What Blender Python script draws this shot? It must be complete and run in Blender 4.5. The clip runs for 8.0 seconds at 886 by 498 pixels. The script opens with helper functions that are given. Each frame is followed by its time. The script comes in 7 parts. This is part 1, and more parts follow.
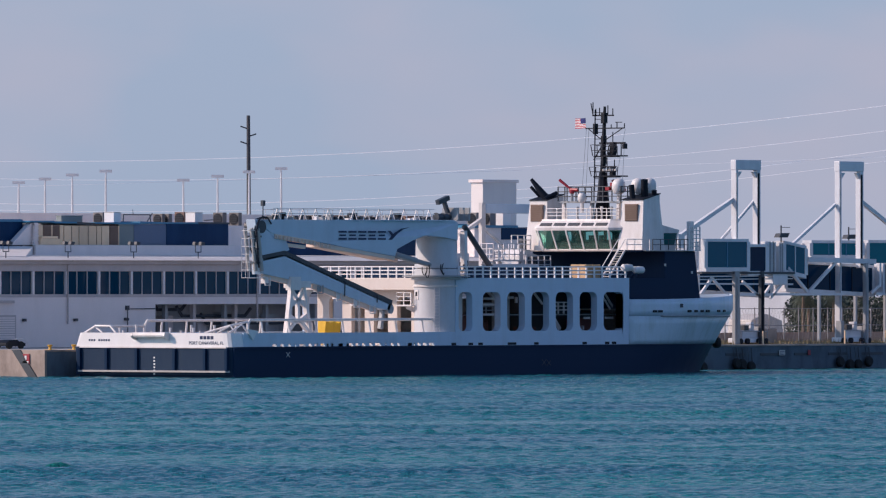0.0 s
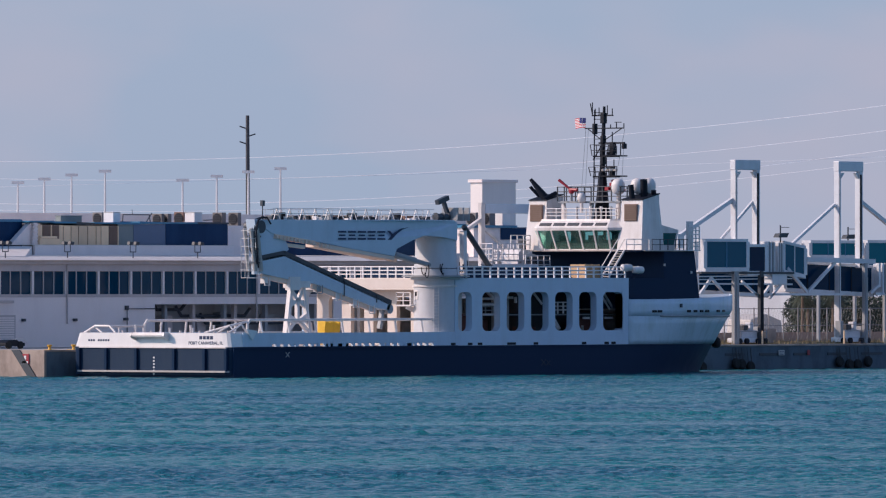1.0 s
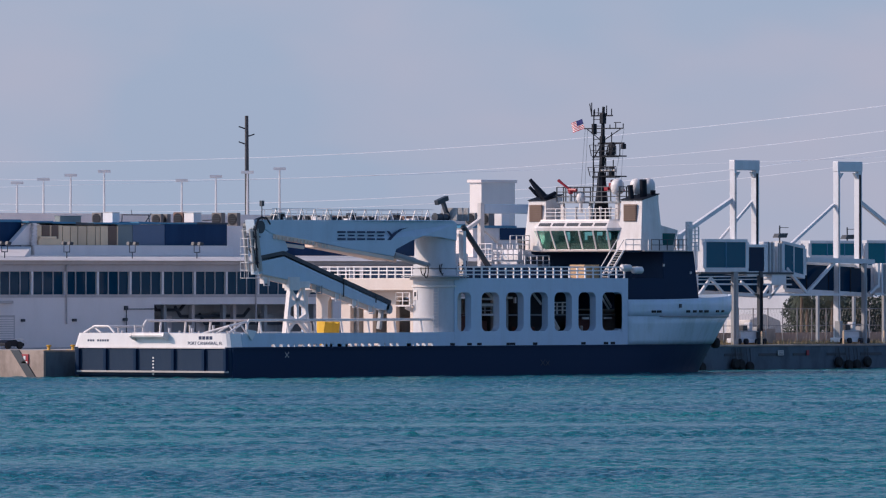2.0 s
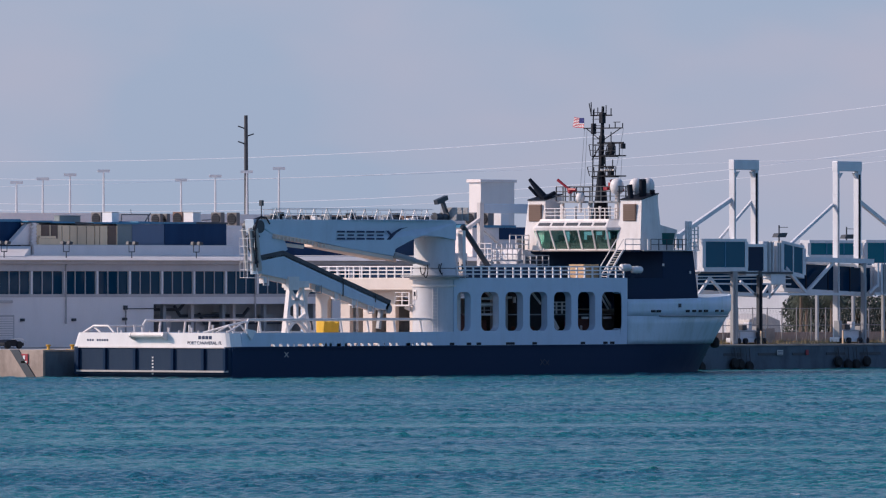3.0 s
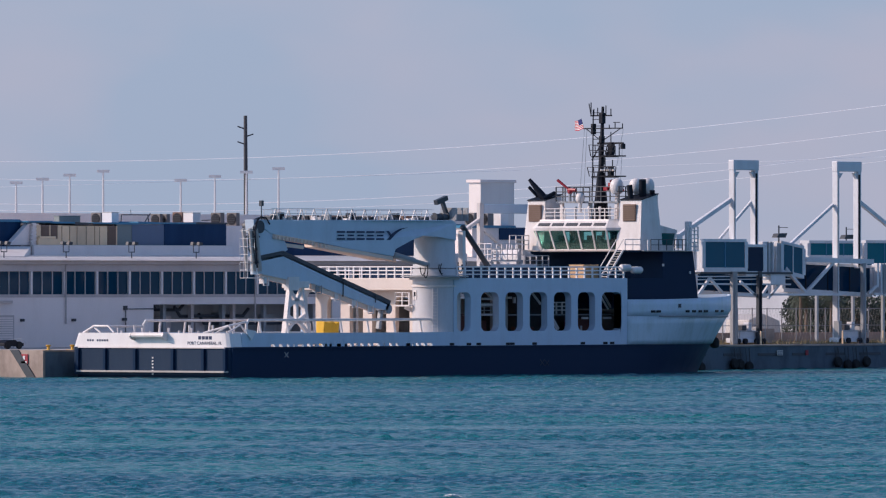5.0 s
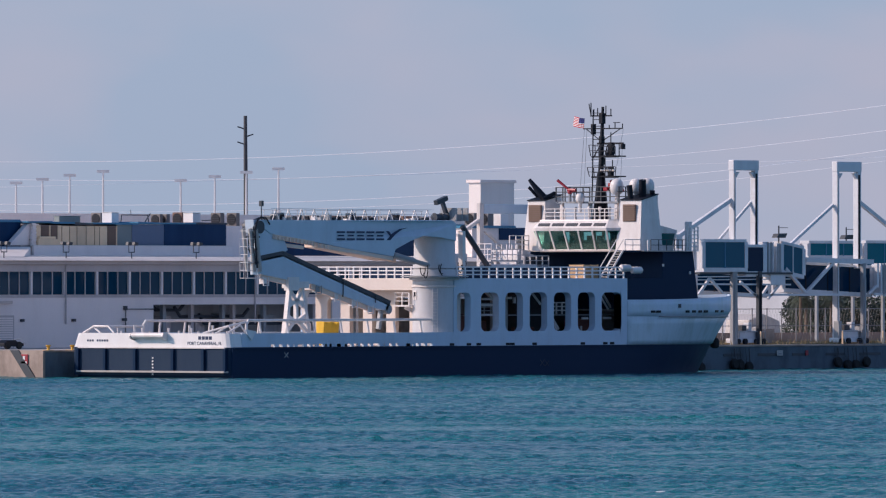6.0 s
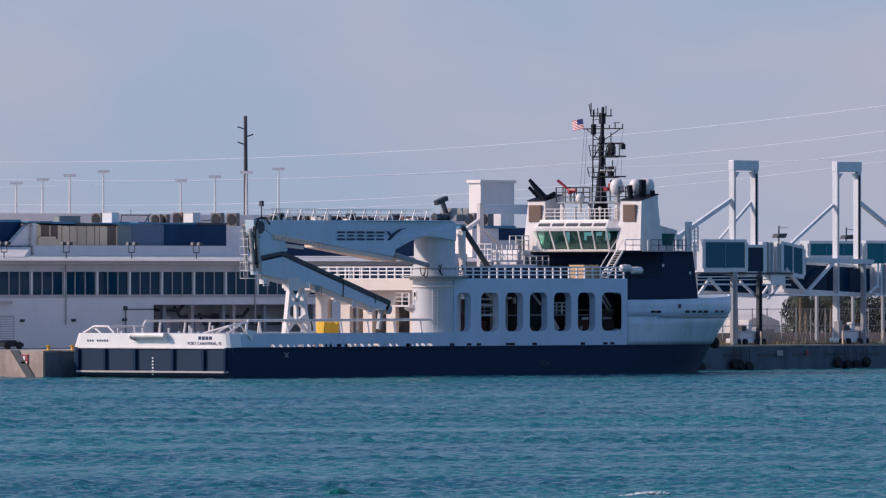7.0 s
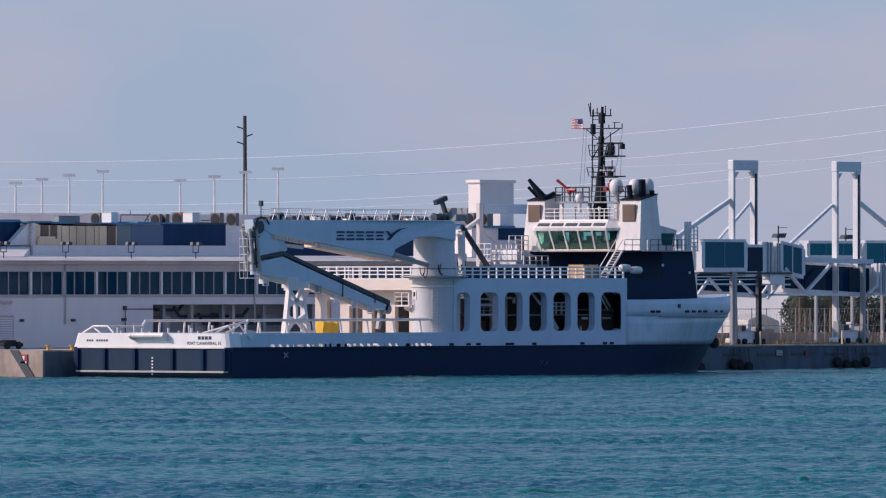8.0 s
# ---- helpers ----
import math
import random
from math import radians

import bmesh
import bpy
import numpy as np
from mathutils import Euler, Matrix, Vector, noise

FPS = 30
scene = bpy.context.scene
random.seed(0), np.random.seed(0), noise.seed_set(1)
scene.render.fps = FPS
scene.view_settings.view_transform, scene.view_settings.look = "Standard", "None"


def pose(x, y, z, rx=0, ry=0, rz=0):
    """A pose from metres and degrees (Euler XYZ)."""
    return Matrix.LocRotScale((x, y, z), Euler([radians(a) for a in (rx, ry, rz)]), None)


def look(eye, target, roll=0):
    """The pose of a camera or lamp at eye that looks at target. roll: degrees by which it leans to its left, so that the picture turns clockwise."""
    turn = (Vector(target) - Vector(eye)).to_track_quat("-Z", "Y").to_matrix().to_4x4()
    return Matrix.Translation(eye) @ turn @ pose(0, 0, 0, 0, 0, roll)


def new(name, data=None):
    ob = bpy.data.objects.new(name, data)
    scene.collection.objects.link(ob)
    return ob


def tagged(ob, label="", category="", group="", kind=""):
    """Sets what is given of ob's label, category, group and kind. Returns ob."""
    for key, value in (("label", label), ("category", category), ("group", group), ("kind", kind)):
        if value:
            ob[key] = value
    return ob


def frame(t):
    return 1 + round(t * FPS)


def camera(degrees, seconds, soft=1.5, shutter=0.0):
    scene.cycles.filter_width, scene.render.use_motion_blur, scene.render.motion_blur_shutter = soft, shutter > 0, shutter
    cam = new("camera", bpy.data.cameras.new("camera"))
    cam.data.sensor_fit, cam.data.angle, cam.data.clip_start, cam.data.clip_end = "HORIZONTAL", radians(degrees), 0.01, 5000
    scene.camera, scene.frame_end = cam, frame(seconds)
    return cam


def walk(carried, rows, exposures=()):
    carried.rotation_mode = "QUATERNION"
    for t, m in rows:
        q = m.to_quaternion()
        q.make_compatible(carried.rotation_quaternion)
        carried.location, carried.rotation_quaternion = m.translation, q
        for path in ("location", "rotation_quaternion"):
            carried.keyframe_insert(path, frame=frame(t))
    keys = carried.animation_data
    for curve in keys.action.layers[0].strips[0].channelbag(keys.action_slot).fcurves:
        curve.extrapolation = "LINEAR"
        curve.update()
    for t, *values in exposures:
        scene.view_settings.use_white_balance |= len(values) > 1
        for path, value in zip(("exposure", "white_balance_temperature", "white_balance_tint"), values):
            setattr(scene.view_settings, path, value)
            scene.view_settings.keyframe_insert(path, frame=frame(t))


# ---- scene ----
# The world: x runs forward along the moored ship, y to port (towards the quay), z up; z = 0 is the water.
FW = Vector((math.sin(radians(50)), math.cos(radians(50)), 0))
RT = Vector((math.cos(radians(50)), -math.sin(radians(50)), 0))
EYE = Vector((-677.42, -592.83, 8.65))
cam = camera(4.988, 8.0, soft=1.2)


def aim(left, dx, dy, roll=0.0):
    """Eye moved left by metres, aimed at a point 900 m off moved right and up by metres."""
    return look(EYE - RT * left, EYE + FW * 900 + RT * dx + Vector((0, 0, 2.8 + dy)), roll)


PATH = [
    (0.0, aim(0.00, 0.00, 0.000)),
    (0.5, aim(0.08, 0.00, 0.010)),
    (1.0, aim(0.16, 0.04, 0.000)),
    (1.5, aim(0.22, 0.06, 0.030)),
    (2.2, aim(0.30, 0.11, 0.010)),
    (3.0, aim(0.36, 0.14, -0.010)),
    (3.5, aim(0.40, 0.15, 0.010)),
    (4.0, aim(0.45, 0.12, 0.040)),
    (4.5, aim(0.55, 0.14, -0.010)),
    (5.2, aim(0.58, 0.14, 0.020)),
    (6.0, aim(0.60, 0.14, 0.030)),
    (6.5, aim(0.62, 0.15, 0.035)),
    (7.0, aim(0.62, 0.13, 0.040)),
    (7.5, aim(0.65, 0.13, 0.015)),
    (8.0, aim(0.70, 0.17, 0.025)),
]
walk(cam, PATH, exposures=[(0.0, 0.0, 6300, 11), (8.0, 0.0, 6300, 11)])

# ---- light: low warm sun from astern to port, hazy sky ----
SUN_TO = Vector((-0.670, 0.742, 0)).normalized() * math.cos(radians(30)) + Vector((0, 0, math.sin(radians(30))))
sun = new("sun", bpy.data.lights.new("sun", "SUN"))
sun.data.energy, sun.data.angle, sun.data.color = 3.6, radians(0.6), (1.0, 0.75, 0.61)
sun.matrix_world = look(Vector((0, 0, 60)) + SUN_TO * 50, Vector((0, 0, 60)))

world = bpy.data.worlds.new("sky")
scene.world = world
world.use_nodes = True
wn, wl = world.node_tree.nodes, world.node_tree.links
wn.clear()
w_out = wn.new("ShaderNodeOutputWorld")
w_bg = wn.new("ShaderNodeBackground")
w_sky = wn.new("ShaderNodeTexSky")
w_sky.sky_type, w_sky.sun_disc = "NISHITA", False
w_sky.sun_elevation = radians(30)
w_sky.sun_rotation = math.atan2(SUN_TO.x, SUN_TO.y)
w_sky.air_density, w_sky.dust_density, w_sky.ozone_density = 1.0, 2.0, 3.0
# thin lavender haze laid over the clear sky, with soft clouds
w_tc = wn.new("ShaderNodeTexCoord")
w_map = wn.new("ShaderNodeMapping")
w_map.inputs["Scale"].default_value = (26, 26, 60)
w_noise = wn.new("ShaderNodeTexNoise")
w_noise.inputs["Scale"].default_value, w_noise.inputs["Detail"].default_value = 1.0, 3.0
w_ramp = wn.new("ShaderNodeValToRGB")
w_ramp.color_ramp.elements[0].position, w_ramp.color_ramp.elements[0].color = 0.40, (3.50, 4.15, 5.45, 1)
w_ramp.color_ramp.elements[1].position, w_ramp.color_ramp.elements[1].color = 0.72, (4.55, 4.38, 5.35, 1)
w_mix = wn.new("ShaderNodeMix")
w_mix.data_type = "RGBA"
w_sep, w_rise = wn.new("ShaderNodeSeparateXYZ"), wn.new("ShaderNodeMapRange")
w_rise.inputs["From Min"].default_value, w_rise.inputs["From Max"].default_value = 0.035, 0.24
w_rise.inputs["To Min"].default_value, w_rise.inputs["To Max"].default_value = 0.88, 0.12
wl.new(w_tc.outputs["Generated"], w_sep.inputs["Vector"])
wl.new(w_sep.outputs["Z"], w_rise.inputs["Value"])
wl.new(w_rise.outputs["Result"], w_mix.inputs["Factor"])
wl.new(w_tc.outputs["Generated"], w_map.inputs["Vector"])
wl.new(w_map.outputs["Vector"], w_noise.inputs["Vector"])
wl.new(w_noise.outputs["Fac"], w_ramp.inputs["Fac"])
w_tint = wn.new("ShaderNodeMix")      # the clear sky overhead, deepened
w_tint.data_type, w_tint.blend_type = "RGBA", "MULTIPLY"
w_tint.inputs["Factor"].default_value = 1.0
w_tint.inputs["B"].default_value = (0.70, 0.97, 1.26, 1)
wl.new(w_sky.outputs["Color"], w_tint.inputs["A"])
wl.new(w_tint.outputs["Result"], w_mix.inputs["A"])
wl.new(w_ramp.outputs["Color"], w_mix.inputs["B"])
wl.new(w_mix.outputs["Result"], w_bg.inputs["Color"])
w_bg.inputs["Strength"].default_value = 0.11
wl.new(w_bg.outputs["Background"], w_out.inputs["Surface"])


# ---- materials ----
def mat(name, color, rough=0.5, metal=0.0, stain=None, stain_amount=0.35, scale=0.5, stretch=(1, 1, 0.25), grain=0.08, bump=0.02, spec=0.5, vary=0.0):
    """Paint, metal or stone: a base colour, stains at one scale, grain at another, fine relief."""
    m = bpy.data.materials.new(name)
    m.use_nodes = True
    nt = m.node_tree
    nd, ln = nt.nodes, nt.links
    b = nd["Principled BSDF"]
    b.inputs["Roughness"].default_value, b.inputs["Metallic"].default_value = rough, metal
    b.inputs["Specular IOR Level"].default_value = spec
    tc, mp = nd.new("ShaderNodeTexCoord"), nd.new("ShaderNodeMapping")
    mp.inputs["Scale"].default_value = stretch
    ln.new(tc.outputs["Object"], mp.inputs["Vector"])
    n1, n2 = nd.new("ShaderNodeTexNoise"), nd.new("ShaderNodeTexNoise")
    n1.inputs["Scale"].default_value, n1.inputs["Detail"].default_value, n1.inputs["Roughness"].default_value = scale, 6, 0.65
    n2.inputs["Scale"].default_value, n2.inputs["Detail"].default_value = 9.0, 4
    ln.new(mp.outputs["Vector"], n1.inputs["Vector"])
    ln.new(tc.outputs["Object"], n2.inputs["Vector"])
    r1 = nd.new("ShaderNodeMapRange")
    r1.inputs["From Min"].default_value, r1.inputs["From Max"].default_value = 0.45, 0.75
    r1.inputs["To Max"].default_value = stain_amount
    ln.new(n1.outputs["Fac"], r1.inputs["Value"])
    mix = nd.new("ShaderNodeMix")
    mix.data_type = "RGBA"
    mix.inputs["A"].default_value = (*color, 1)
    mix.inputs["B"].default_value = (*(stain or [c * 0.55 for c in color]), 1)
    ln.new(r1.outputs["Result"], mix.inputs["Factor"])
    hsv = nd.new("ShaderNodeHueSaturation")
    r2 = nd.new("ShaderNodeMapRange")
    r2.inputs["To Min"].default_value, r2.inputs["To Max"].default_value = 1 - grain, 1 + grain
    ln.new(n2.outputs["Fac"], r2.inputs["Value"])
    last = r2.outputs["Result"]
    if vary:
        info, mul, r3 = nd.new("ShaderNodeObjectInfo"), nd.new("ShaderNodeMath"), nd.new("ShaderNodeMapRange")
        mul.operation = "MULTIPLY"
        r3.inputs["To Min"].default_value, r3.inputs["To Max"].default_value = 1 - vary, 1 + vary
        ln.new(info.outputs["Random"], r3.inputs["Value"])
        ln.new(last, mul.inputs[0])
        ln.new(r3.outputs["Result"], mul.inputs[1])
        last = mul.outputs[0]
    ln.new(last, hsv.inputs["Value"])
    ln.new(mix.outputs["Result"], hsv.inputs["Color"])
    ln.new(hsv.outputs["Color"], b.inputs["Base Color"])
    r4 = nd.new("ShaderNodeMapRange")
    r4.inputs["To Min"].default_value, r4.inputs["To Max"].default_value = max(rough - 0.12, 0.03), min(rough + 0.12, 1)
    ln.new(n1.outputs["Fac"], r4.inputs["Value"])
    ln.new(r4.outputs["Result"], b.inputs["Roughness"])
    if bump:
        bp = nd.new("ShaderNodeBump")
        bp.inputs["Strength"].default_value, bp.inputs["Distance"].default_value = 0.5, bump
        ln.new(n2.outputs["Fac"], bp.inputs["Height"])
        ln.new(bp.outputs["Normal"], b.inputs["Normal"])
    return m


# lightened copy of WHITE: paints in sun on stern, upper rails, pale units
STERN_WHITE = mat("sunlit_white_paint", (0.86, 0.83, 0.82), 0.4, stain=(0.62, 0.56, 0.52), stain_amount=0.25, scale=0.9)
WHITE = mat("ship_white_paint", (0.77, 0.73, 0.71), 0.45, stain=(0.44, 0.38, 0.33), stain_amount=0.45, scale=0.9)
# bow paints: the shaded side's blue is in the base, wear in the stains
BOW_WHITE = mat("worn_shade_blue_bow_paint", (0.60, 0.70, 0.80), 0.45, stain=(0.42, 0.54, 0.52), stain_amount=0.75, scale=0.35, stretch=(1, 1, 0.45))
LOWER_BOW = mat("stained_shade_blue_bow_paint", (0.55, 0.66, 0.72), 0.45, stain=(0.34, 0.44, 0.42), stain_amount=0.85, scale=0.5, stretch=(1, 1, 0.3))
NAVY = mat("navy_hull_paint", (0.005, 0.024, 0.064), 0.5, stain=(0.010, 0.029, 0.066), stain_amount=0.5, scale=0.6, spec=0.12)
TRANSOM_BLUE = mat("faded_navy_paint", (0.011, 0.032, 0.070), 0.6, spec=0.2, stain=(0.022, 0.044, 0.078), stain_amount=0.6, scale=0.8)
BLACK = mat("black_paint", (0.006, 0.009, 0.018), 0.55, spec=0.25, stain=(0.014, 0.015, 0.02))
DARKGREY = mat("dark_grey_steel", (0.040, 0.050, 0.064), 0.5, stain=(0.07, 0.055, 0.045))
GREY = mat("grey_steel", (0.32, 0.34, 0.36), 0.45, stain=(0.22, 0.17, 0.13))
DECK = mat("deck_paint", (0.56, 0.49, 0.44), 0.7, stain=(0.28, 0.20, 0.16), stain_amount=0.5)
# white boom steel with the blue of its shaded side in the base colour
BOOM = mat("shade_blue_boom_paint", (0.54, 0.64, 0.74), 0.42, stain=(0.40, 0.46, 0.52), stain_amount=0.4, scale=0.7)
# starboard white, its shade painted in as a blue base
SIDE = mat("shade_blue_side_paint", (0.54, 0.65, 0.77), 0.42, stain=(0.42, 0.48, 0.54), stain_amount=0.4, scale=0.6)
CRANE_PAINT = mat("pale_grey_crane_paint", (0.56, 0.57, 0.60), 0.5, stain=(0.40, 0.38, 0.37), stain_amount=0.5, scale=0.7)
# portal steel: the cream paints in warm sun on its aft face
PORTAL_CREAM = mat("sunlit_portal_paint", (0.70, 0.62, 0.56), 0.5, stain=(0.60, 0.50, 0.44), stain_amount=0.4, scale=0.6)
LEDGE = mat("bare_pale_ledge", (0.45, 0.42, 0.40), 0.6)
YELLOW = mat("yellow_tarpaulin", (0.75, 0.44, 0.02), 0.6, stain=(0.45, 0.26, 0.03), scale=2.0, bump=0.08)
WOOD = mat("plywood", (0.55, 0.36, 0.20), 0.7, stain=(0.40, 0.25, 0.14), scale=1.5)
RED = mat("red_paint", (0.34, 0.02, 0.035), 0.45)
ORANGE = mat("safety_yellow", (0.65, 0.38, 0.05), 0.5)
LOUVRE = mat("brown_louvre", (0.22, 0.14, 0.11), 0.6)
INTERIOR = mat("shelter_paint", (0.50, 0.48, 0.46), 0.7, stain=(0.12, 0.10, 0.09), stain_amount=0.6)
RUST_INT = mat("red_oxide_paint", (0.16, 0.06, 0.05), 0.7)
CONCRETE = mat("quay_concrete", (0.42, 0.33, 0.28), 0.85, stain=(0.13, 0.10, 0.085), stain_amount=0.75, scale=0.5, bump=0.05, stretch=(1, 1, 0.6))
# quay face: darker, bluer concrete carries its shade; stains lie over it
CONCRETE_DARK = mat("shaded_quay_concrete", (0.105, 0.140, 0.175), 0.8, stain=(0.03, 0.032, 0.036), stain_amount=0.7, scale=0.45, bump=0.05, stretch=(1, 1, 0.5))
APRON = mat("apron_concrete", (0.46, 0.42, 0.38), 0.9, stain=(0.26, 0.24, 0.22), scale=0.3, stretch=(1, 1, 1))
FACADE = mat("terminal_cream_wall", (0.90, 0.80, 0.76), 0.7, stain=(0.66, 0.58, 0.54), stain_amount=0.35, scale=0.35)
FACADE_TRIM = mat("terminal_grey_trim", (0.56, 0.49, 0.47), 0.6)
ROOFPALE = mat("pale_roof_sheet", (0.80, 0.74, 0.69), 0.6)
BLUEROOF = mat("blue_roof_sheet", (0.004, 0.034, 0.095), 0.5, spec=0.12, stain=(0.03, 0.09, 0.2))
TEALTRIM = mat("teal_roof_trim", (0.04, 0.20, 0.34), 0.4)
TAN = mat("tan_cabinet_paint", (0.88, 0.64, 0.40), 0.6, stain=(0.50, 0.38, 0.28), vary=0.12)
SHED = mat("shed_panel", (0.84, 0.78, 0.74), 0.6, stain=(0.66, 0.60, 0.56))
BAYWALL = mat("loading_bay_wall", (0.40, 0.41, 0.43), 0.7, stain=(0.22, 0.20, 0.19), stain_amount=0.6, scale=0.8)
SLAT = mat("bronze_slat", (0.20, 0.13, 0.09), 0.5)
ACUNIT = mat("air_unit_casing", (0.62, 0.58, 0.54), 0.55, vary=0.1)
ACDARK = mat("grimy_unit_casing", (0.17, 0.16, 0.16), 0.6, vary=0.3)
# cream puts the sunlit look of the boom and jib undersides into colour
CREAM = mat("sunlit_cream", (0.88, 0.66, 0.54), 0.6, stain=(0.62, 0.44, 0.35))
GANTRY = mat("gantry_white_paint", (0.71, 0.72, 0.75), 0.45, stain=(0.42, 0.40, 0.40), stain_amount=0.4)
POLE = mat("weathered_pole_steel", (0.05, 0.052, 0.06), 0.6, stain=(0.09, 0.08, 0.08))
LAMPPOLE = mat("galvanised_pole", (0.62, 0.62, 0.62), 0.4, metal=0.2)
# matt white in place of sun glints on bare cable metal
CABLE = mat("glint_white_cable", (0.90, 0.90, 0.90), 0.4, bump=0)
CHAINLINK = mat("fence_steel", (0.22, 0.22, 0.23), 0.5, metal=0.4)
RUBBER = mat("fender_rubber", (0.012, 0.012, 0.013), 0.8)
BARK = mat("palm_bark", (0.16, 0.12, 0.09), 0.9)
LEAF = mat("palm_leaf", (0.065, 0.085, 0.062), 0.6, stain=(0.09, 0.075, 0.03), scale=1.5, vary=0.3)
SHRUB = mat("shrub_leaf", (0.052, 0.075, 0.058), 0.7, stain=(0.095, 0.10, 0.055), scale=0.8)
DRYGRASS = mat("dry_verge", (0.27, 0.21, 0.11), 0.9, stain=(0.15, 0.14, 0.07), scale=0.8, stretch=(1, 1, 1))
EARTH = mat("far_land", (0.13, 0.13, 0.10), 0.95, stain=(0.07, 0.09, 0.05), scale=0.05, stretch=(1, 1, 1))
FLAGRED = mat("flag_red", (0.55, 0.03, 0.05), 0.8, bump=0)
FLAGWHITE = mat("flag_white", (0.8, 0.8, 0.8), 0.8, bump=0)
FLAGBLUE = mat("flag_blue", (0.02, 0.03, 0.16), 0.8, bump=0)
INK = mat("navy_lettering", (0.010, 0.03, 0.09), 0.5, bump=0)
BRICKRED = mat("brown_fence_screen", (0.36, 0.25, 0.20), 0.85)
MOSS = mat("grey_green_sheet", (0.20, 0.24, 0.24), 0.6, stain=(0.13, 0.15, 0.15), scale=0.5)
SLATE = mat("slate_grey_sheet", (0.10, 0.15, 0.24), 0.5, stain=(0.14, 0.16, 0.20), scale=0.4)
RUSTCASE = mat("rusty_casing", (0.20, 0.12, 0.095), 0.7, stain=(0.10, 0.06, 0.05))
FOAM = mat("sea_foam", (0.8, 0.82, 0.82), 0.8, bump=0.05)


def glass(name, tint, rough=0.06, trans=0.0, gloss=0.07):
    """Window glass: dark gloss with a faint waviness, or clear tinted panes."""
    m = bpy.data.materials.new(name)
    m.use_nodes = True
    nd, ln = m.node_tree.nodes, m.node_tree.links
    b = nd["Principled BSDF"]
    b.inputs["Base Color"].default_value = (*tint, 1)
    b.inputs["Roughness"].default_value = rough
    b.inputs["IOR"].default_value = 1.5
    b.inputs["Specular IOR Level"].default_value = 0.5 if trans else gloss
    b.inputs["Transmission Weight"].default_value = trans
    n, bp = nd.new("ShaderNodeTexNoise"), nd.new("ShaderNodeBump")
    n.inputs["Scale"].default_value = 0.7
    bp.inputs["Strength"].default_value, bp.inputs["Distance"].default_value = 0.25, 0.05
    ln.new(n.outputs["Fac"], bp.inputs["Height"])
    ln.new(bp.outputs["Normal"], b.inputs["Normal"])
    return m


GLASS_BLDG = glass("terminal_glass", (0.004, 0.044, 0.086), 0.06, 0.0, 0.16)
GLASS_BRIDGE = glass("gangway_blue_glass", (0.004, 0.105, 0.170), 0.12, 0.0, 0.12)
GLASS_TEAL = glass("gangway_teal_glass", (0.004, 0.15, 0.21), 0.12)
GLASS_DARK = glass("gangway_dark_glass", (0.003, 0.028, 0.068), 0.10)
GLASS_SHIP = glass("wheelhouse_green_glass", (0.24, 0.60, 0.54), 0.02, 0.96)


# ---- mesh helpers ----
def box(bm, x0, x1, y0, y1, z0, z1, bev=0.0):
    b = bmesh.new() if bev else bm
    v = [b.verts.new((x, y, z)) for x in (x0, x1) for y in (y0, y1) for z in (z0, z1)]
    for f in ((0, 1, 3, 2), (4, 6, 7, 5), (0, 4, 5, 1), (2, 3, 7, 6), (0, 2, 6, 4), (1, 5, 7, 3)):
        b.faces.new([v[i] for i in f])
    if bev:
        bmesh.ops.bevel(b, geom=b.edges[:], offset=bev, segments=2, affect="EDGES", profile=0.6)
        merge(bm, b)


def merge(bm, other):
    me = bpy.data.meshes.new("tmp")
    other.to_mesh(me)
    other.free()
    bm.from_mesh(me)
    bpy.data.meshes.remove(me)


def tube(bm, p, q, r, seg=8, r2=None):
    """A round bar from p to q."""
    p, q = Vector(p), Vector(q)
    d = q - p
    turn = d.to_track_quat("Z", "Y").to_matrix()
    rings = []
    for c, rad in ((p, r), (q, r if r2 is None else r2)):
        rings.append([bm.verts.new(c + turn @ Vector((rad * math.cos(a), rad * math.sin(a), 0))) for a in [i * 2 * math.pi / seg for i in range(seg)]])
    for i in range(seg):
        j = (i + 1) % seg
        bm.faces.new((rings[0][i], rings[0][j], rings[1][j], rings[1][i]))
    bm.faces.new(rings[0][::-1])
    bm.faces.new(rings[1])


def run(bm, pts, r, seg=8):
    """A bent bar through the points, swept in one piece."""
    pts = [Vector(p) for p in pts]
    rings = []
    turn = None
    for i, c in enumerate(pts):
        d = (pts[min(i + 1, len(pts) - 1)] - pts[i]).normalized() + (pts[i] - pts[max(i - 1, 0)]).normalized()
        d.normalize()
        q = Vector((0, 0, 1)).rotation_difference(d) if turn is None else last.rotation_difference(d) @ turn
        turn, last = q, d
        rings.append([bm.verts.new(c + q @ Vector((r * math.cos(t), r * math.sin(t), 0))) for t in [k * 2 * math.pi / seg for k in range(seg)]])
    for u, v in zip(rings, rings[1:]):
        for i in range(seg):
            j = (i + 1) % seg
            bm.faces.new((u[i], u[j], v[j], v[i]))
    bm.faces.new(rings[0][::-1])
    bm.faces.new(rings[-1])


def beam(bm, p, q, w, d):
    """A square bar from p to q."""
    p, q = Vector(p), Vector(q)
    turn = (q - p).to_track_quat("Z", "Y").to_matrix()
    vs = []
    for c in (p, q):
        vs.append([bm.verts.new(c + turn @ Vector((x * w / 2, y * d / 2, 0))) for x, y in ((-1, -1), (1, -1), (1, 1), (-1, 1))])
    for i in range(4):
        j = (i + 1) % 4
        bm.faces.new((vs[0][i], vs[0][j], vs[1][j], vs[1][i]))
    bm.faces.new(vs[0][::-1])
    bm.faces.new(vs[1])


